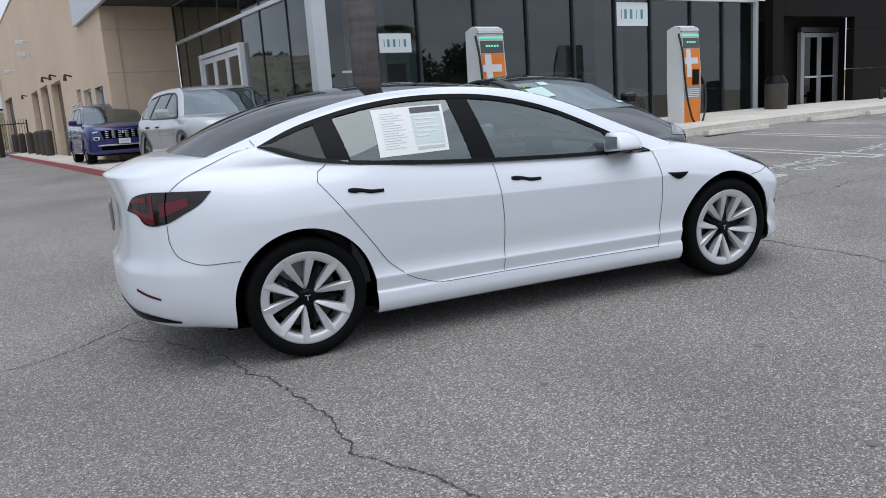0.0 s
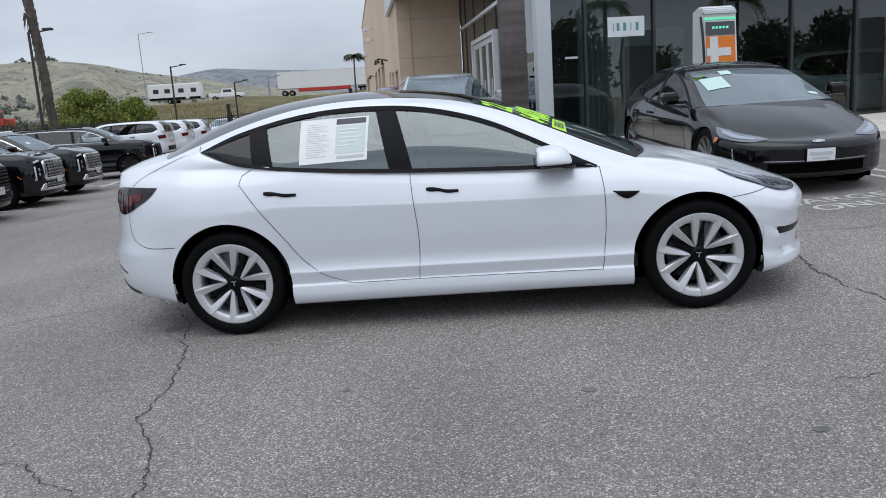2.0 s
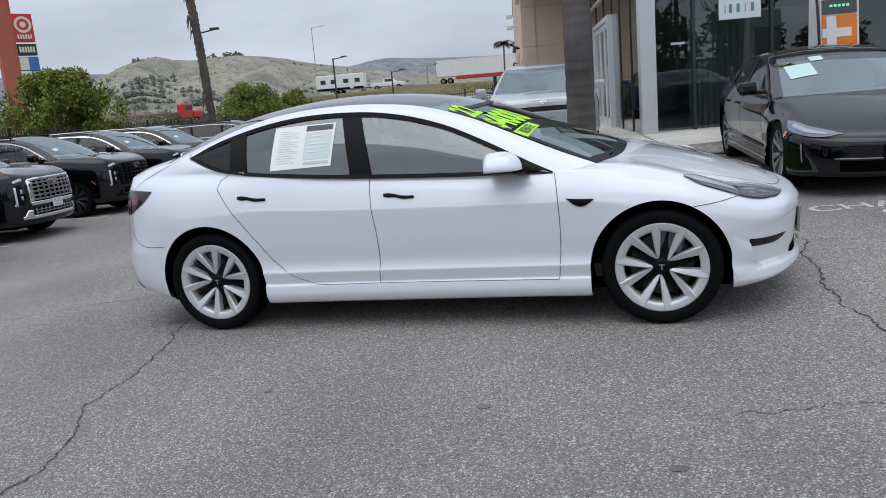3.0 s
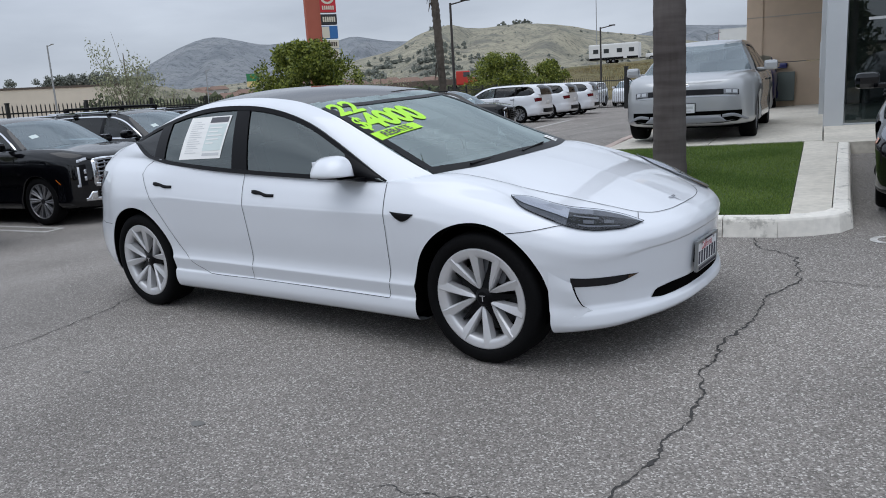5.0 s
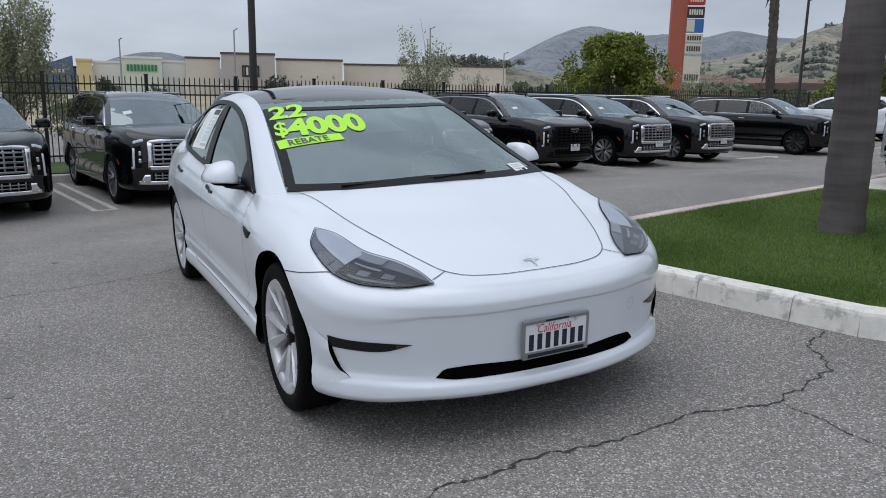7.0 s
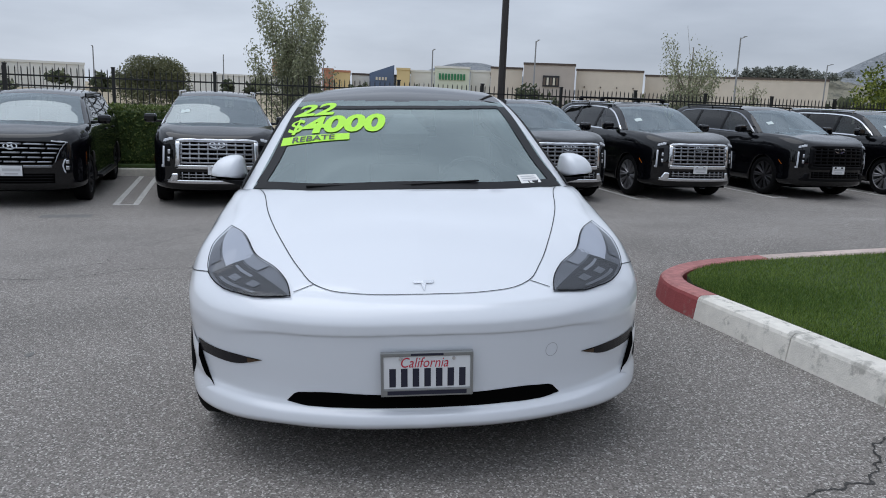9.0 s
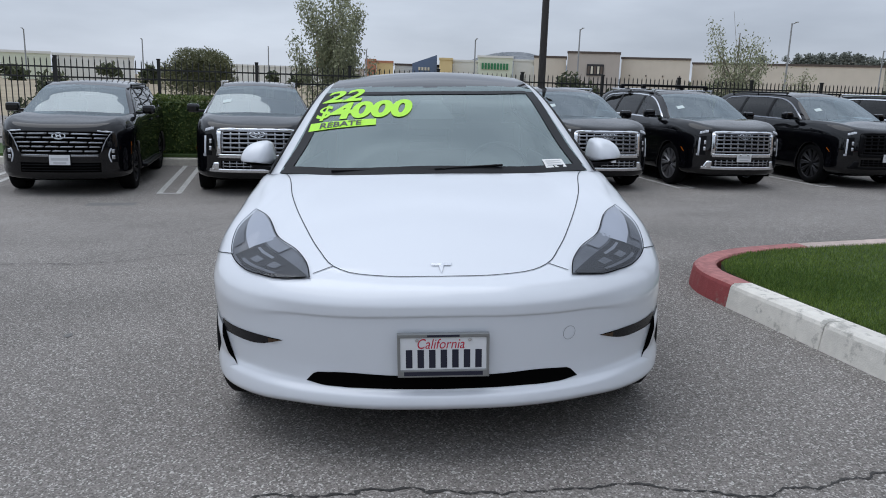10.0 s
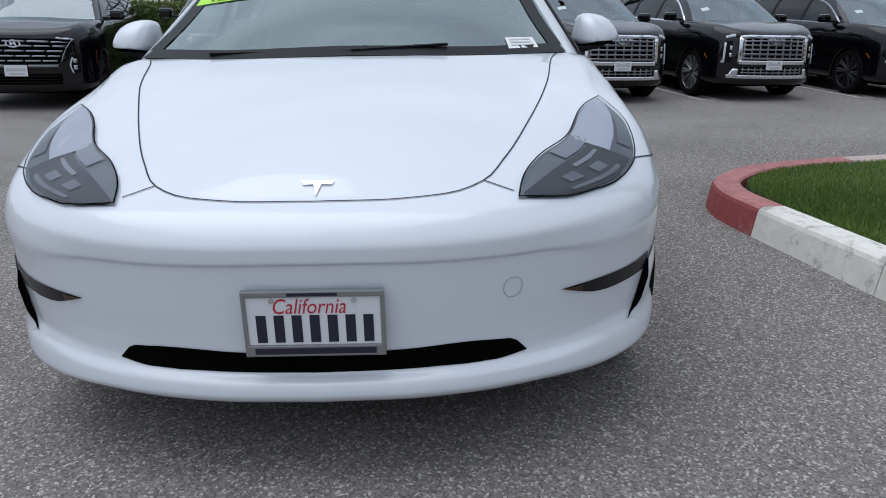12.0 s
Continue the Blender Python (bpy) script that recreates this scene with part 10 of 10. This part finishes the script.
for az in (170, 173.5, 179, 183.5, 186, 187, 190.5, 196, 165.5, 177.5):
    for k in range(5):
        spots.append((polar(az + rnd.uniform(-0.8, 0.8), 160, rnd.uniform(-0.5, 1.6)), rnd.uniform(1.0, 2.0)))
scrub("knoll_trees", knoll, 0.24, LEAF_HILL, "dull green trees on the low knoll, colour paled for haze", 97, 110)
scrub("valley_trees", spots, 0.42, LEAF_FAR, "dark green trees across the valley floor", 95, 44)
HOUSE = mat("pale_house_wall", (0.50, 0.47, 0.43), 0.9)
HOUSE_ROOF = mat("brown_tile_roof", (0.20, 0.13, 0.10), 0.9)
rnd = random.Random(96)
for k in range(46):
    az, d = rnd.uniform(116, 137), rnd.uniform(380, 620)
    t = max(0.0, (d - 520) / 630)
    p = polar(az, d, (d - 380) * 0.045 + 1)
    w = rnd.uniform(4, 7)
    e = tagged(empty("house", Matrix.Translation(p) @ Matrix.Rotation(rnd.uniform(0, 3), 4, "Z")), "small pale house on the hillside", "house", group="hillside houses")
    part("wall", box(-w, w, -4, 4, -8, 4), HOUSE, e)
    bm = bmesh.new()
    a = [bm.verts.new(q) for q in ((-w - 0.6, -4.6, 4), (w + 0.6, -4.6, 4), (w + 0.6, 4.6, 4), (-w - 0.6, 4.6, 4), (-w + 1, 0, 6.4), (w - 1, 0, 6.4))]
    for q in ((0, 1, 5, 4), (2, 3, 4, 5), (1, 2, 5), (3, 0, 4), (3, 2, 1, 0)):
        bm.faces.new([a[i] for i in q])
    part("roof", bm, HOUSE_ROOF, e)

# vehicles up on the freeway
TRUCK_RED = mat("red_truck_paint", (0.45, 0.03, 0.02), 0.4)
RIG_WHITE = mat("white_trailer_skin", (0.70, 0.70, 0.69), 0.5, vary=0.04, scale=1)


def road_wheels(e, xs, y, r):
    for x in xs:
        for s in (-1, 1):
            bm = bmesh.new()
            put_tube(bm, (x, s * y - 0.14, r), (x, s * y + 0.14, r), r, n=16)
            wh = part("wheel", bm, RUBBER, e)
            bm = bmesh.new()
            put_tube(bm, (x, s * y + s * 0.141 - 0.004, r), (x, s * y + s * 0.141 + 0.004, r), r * 0.55, n=14)
            part("rim", bm, ALLOY_GREY, wh)


def camper(x, y, z, turn):
    e = tagged(empty("camper_trailer", pose(x, y, z, 0, 0, turn)), "white camper trailer towed along the freeway", "trailer")
    part("body", box(-4.2, 4.2, -1.2, 1.2, 0.55, 3.2, 0.18), RIG_WHITE, e)
    part("lower_band", box(-4.1, 4.1, -1.215, 1.215, 0.62, 1.0, 0.02), TRIM_BLACK, e)
    for a in (-3.4, -1.6, 0.6, 2.6):
        part("window", box(a, a + 0.9, -1.225, 1.225, 1.7, 2.4, 0.05), PRIVACY_GLASS, e)
    part("door", box(1.7, 2.3, -1.23, -1.2, 0.7, 2.6, 0.02), RIG_WHITE, e)
    part("hitch", box(4.2, 5.6, -0.1, 0.1, 0.55, 0.7), STEEL, e)
    road_wheels(e, (-0.9, 0.0), 1.1, 0.36)


def pickup(x, y, z, turn, paint, label):
    e = tagged(empty("pickup_truck", pose(x, y, z, 0, 0, turn)), label, "pickup truck")
    part("body", box(-2.9, 2.9, -0.98, 0.98, 0.55, 1.2, 0.12), paint, e)
    bm = bmesh.new()
    a = [bm.verts.new(q) for q in ((-0.9, -0.9, 1.2), (1.5, -0.9, 1.2), (1.5, 0.9, 1.2), (-0.9, 0.9, 1.2), (-0.6, -0.75, 1.95), (0.7, -0.75, 1.95), (0.7, 0.75, 1.95), (-0.6, 0.75, 1.95))]
    for q in ((0, 1, 5, 4), (1, 2, 6, 5), (2, 3, 7, 6), (3, 0, 4, 7), (4, 5, 6, 7)):
        bm.faces.new([a[i] for i in q])
    cab = part("cab", bm, paint, e)
    for s in (-1, 1):
        part("window", box(-0.5, 0.85, min(s * 0.80, s * 0.89), max(s * 0.80, s * 0.89), 1.32, 1.8, 0.03), SCREEN, cab)
    part("bumper", box(2.9, 3.02, -0.9, 0.9, 0.5, 0.75, 0.03), CHROME, e)
    road_wheels(e, (-1.9, 1.9), 0.86, 0.40)


camper(-29.0, 128, 4.75, 0)
pickup(-20.8, 128, 4.75, 0, RIG_WHITE, "white pickup truck towing a camper on the freeway")
semi = tagged(empty("semi_truck", pose(-4.6, 131.5, 4.88)), "white semi truck with red-skirted box trailer on the freeway", "truck")
trailer = part("box_trailer", box(-8.0, 8.0, -1.28, 1.28, 1.25, 4.1, 0.06), RIG_WHITE, semi)
part("side_skirt", box(-4.6, 4.4, -1.27, 1.27, 0.72, 1.24, 0.03), TRUCK_RED, trailer, "red skirt")
part("rear_frame", box(-8.06, -8.0, -1.25, 1.25, 1.2, 4.05), TRUCK_RED, trailer)
part("top_rail", box(-8.0, 8.0, -1.3, 1.3, 4.04, 4.12, 0.01), ALU, trailer)
part("chassis", box(5.6, 13.6, -0.55, 0.55, 0.75, 1.1, 0.03), TRIM_BLACK, semi)
bm = bmesh.new()
line = [(9.0, 1.0), (13.9, 1.0), (13.95, 1.75), (12.3, 2.1), (11.7, 2.9), (10.9, 3.95), (9.0, 3.9)]
rows = [[(x, y, z) for x, z in line + line[:1]] for y in (-1.15, 1.15)]
for row in put_grid(bm, rows):
    bm.faces.new(row[:-1])
cab = part("cab", bm, RIG_WHITE, semi)
for s in (-1.16, 1.15):
    part("window", box(10.7, 11.7, s, s + 0.01, 2.15, 2.8), SCREEN, cab)
    part("sleeper_window", box(9.7, 10.1, s, s + 0.01, 2.4, 2.9), SCREEN, cab)
    part("exhaust_stack", box(8.75, 8.9, min(s * 0.9, s * 0.8), max(s * 0.9, s * 0.8), 1.1, 4.0, 0.03), STEEL, cab)
part("bumper", box(13.8, 14.15, -1.15, 1.15, 0.45, 0.95, 0.06), CHROME, semi)
road_wheels(semi, (-6.9, -5.7, 6.4, 7.6, 12.9), 1.1, 0.5)
p = polar(116.5, 170)
rig = tagged(empty("truck", pose(p.x, p.y, 2.2, 0, 0, 20)), "red truck with a long flat trailer on the valley road", "truck")
part("cab", box(4.0, 7.0, -1.2, 1.2, 0.8, 3.8, 0.25), TRUCK_RED, rig)
part("window", box(5.6, 7.03, -1.22, 1.22, 2.5, 3.5, 0.05), SCREEN, rig)
part("bonnet", box(7.0, 8.8, -1.0, 1.0, 0.8, 2.3, 0.25), TRUCK_RED, rig)
part("bed", box(-11, 4.0, -1.2, 1.2, 1.0, 2.2, 0.05), ROLL_DOOR, rig)
road_wheels(rig, (-9, -7.7, 3.5, 7.6), 1.1, 0.5)
p = polar(115.3, 170)
structure("valley_road", box(p.x - 60, p.x + 60, p.y - 6, p.y + 6, -1, 2.2), FIELD, "low embankment of the valley road", "road")

# South side closed by trees the glass mirrors and an added, unseen low building
for k in range(11):
    x, y = -60 + 13 * k, -78 - 5 * ((k * 7) % 3)
    shrub("tree", "broad dark green tree closing the far side of the lot", "tree", x, y, -0.5, 8.0 + 1.3 * ((k * 5) % 4), 7.0, 5.0, LEAF_FAR, 3600, 0.9, 200 + k, 14, 0.2)
# added low building, never in view: it only darkens reflections
e = tagged(empty("store_building", pose(-8, -115, -0.5)), "long low beige building added out of view to shape reflections", "store")
part("wall", box(-45, 45, -20, 0, 0, 5.5), STORE, e)
part("parapet", box(-45.2, 45.2, -20, 0.2, 5.503, 6.0), CAP_BROWN, e)
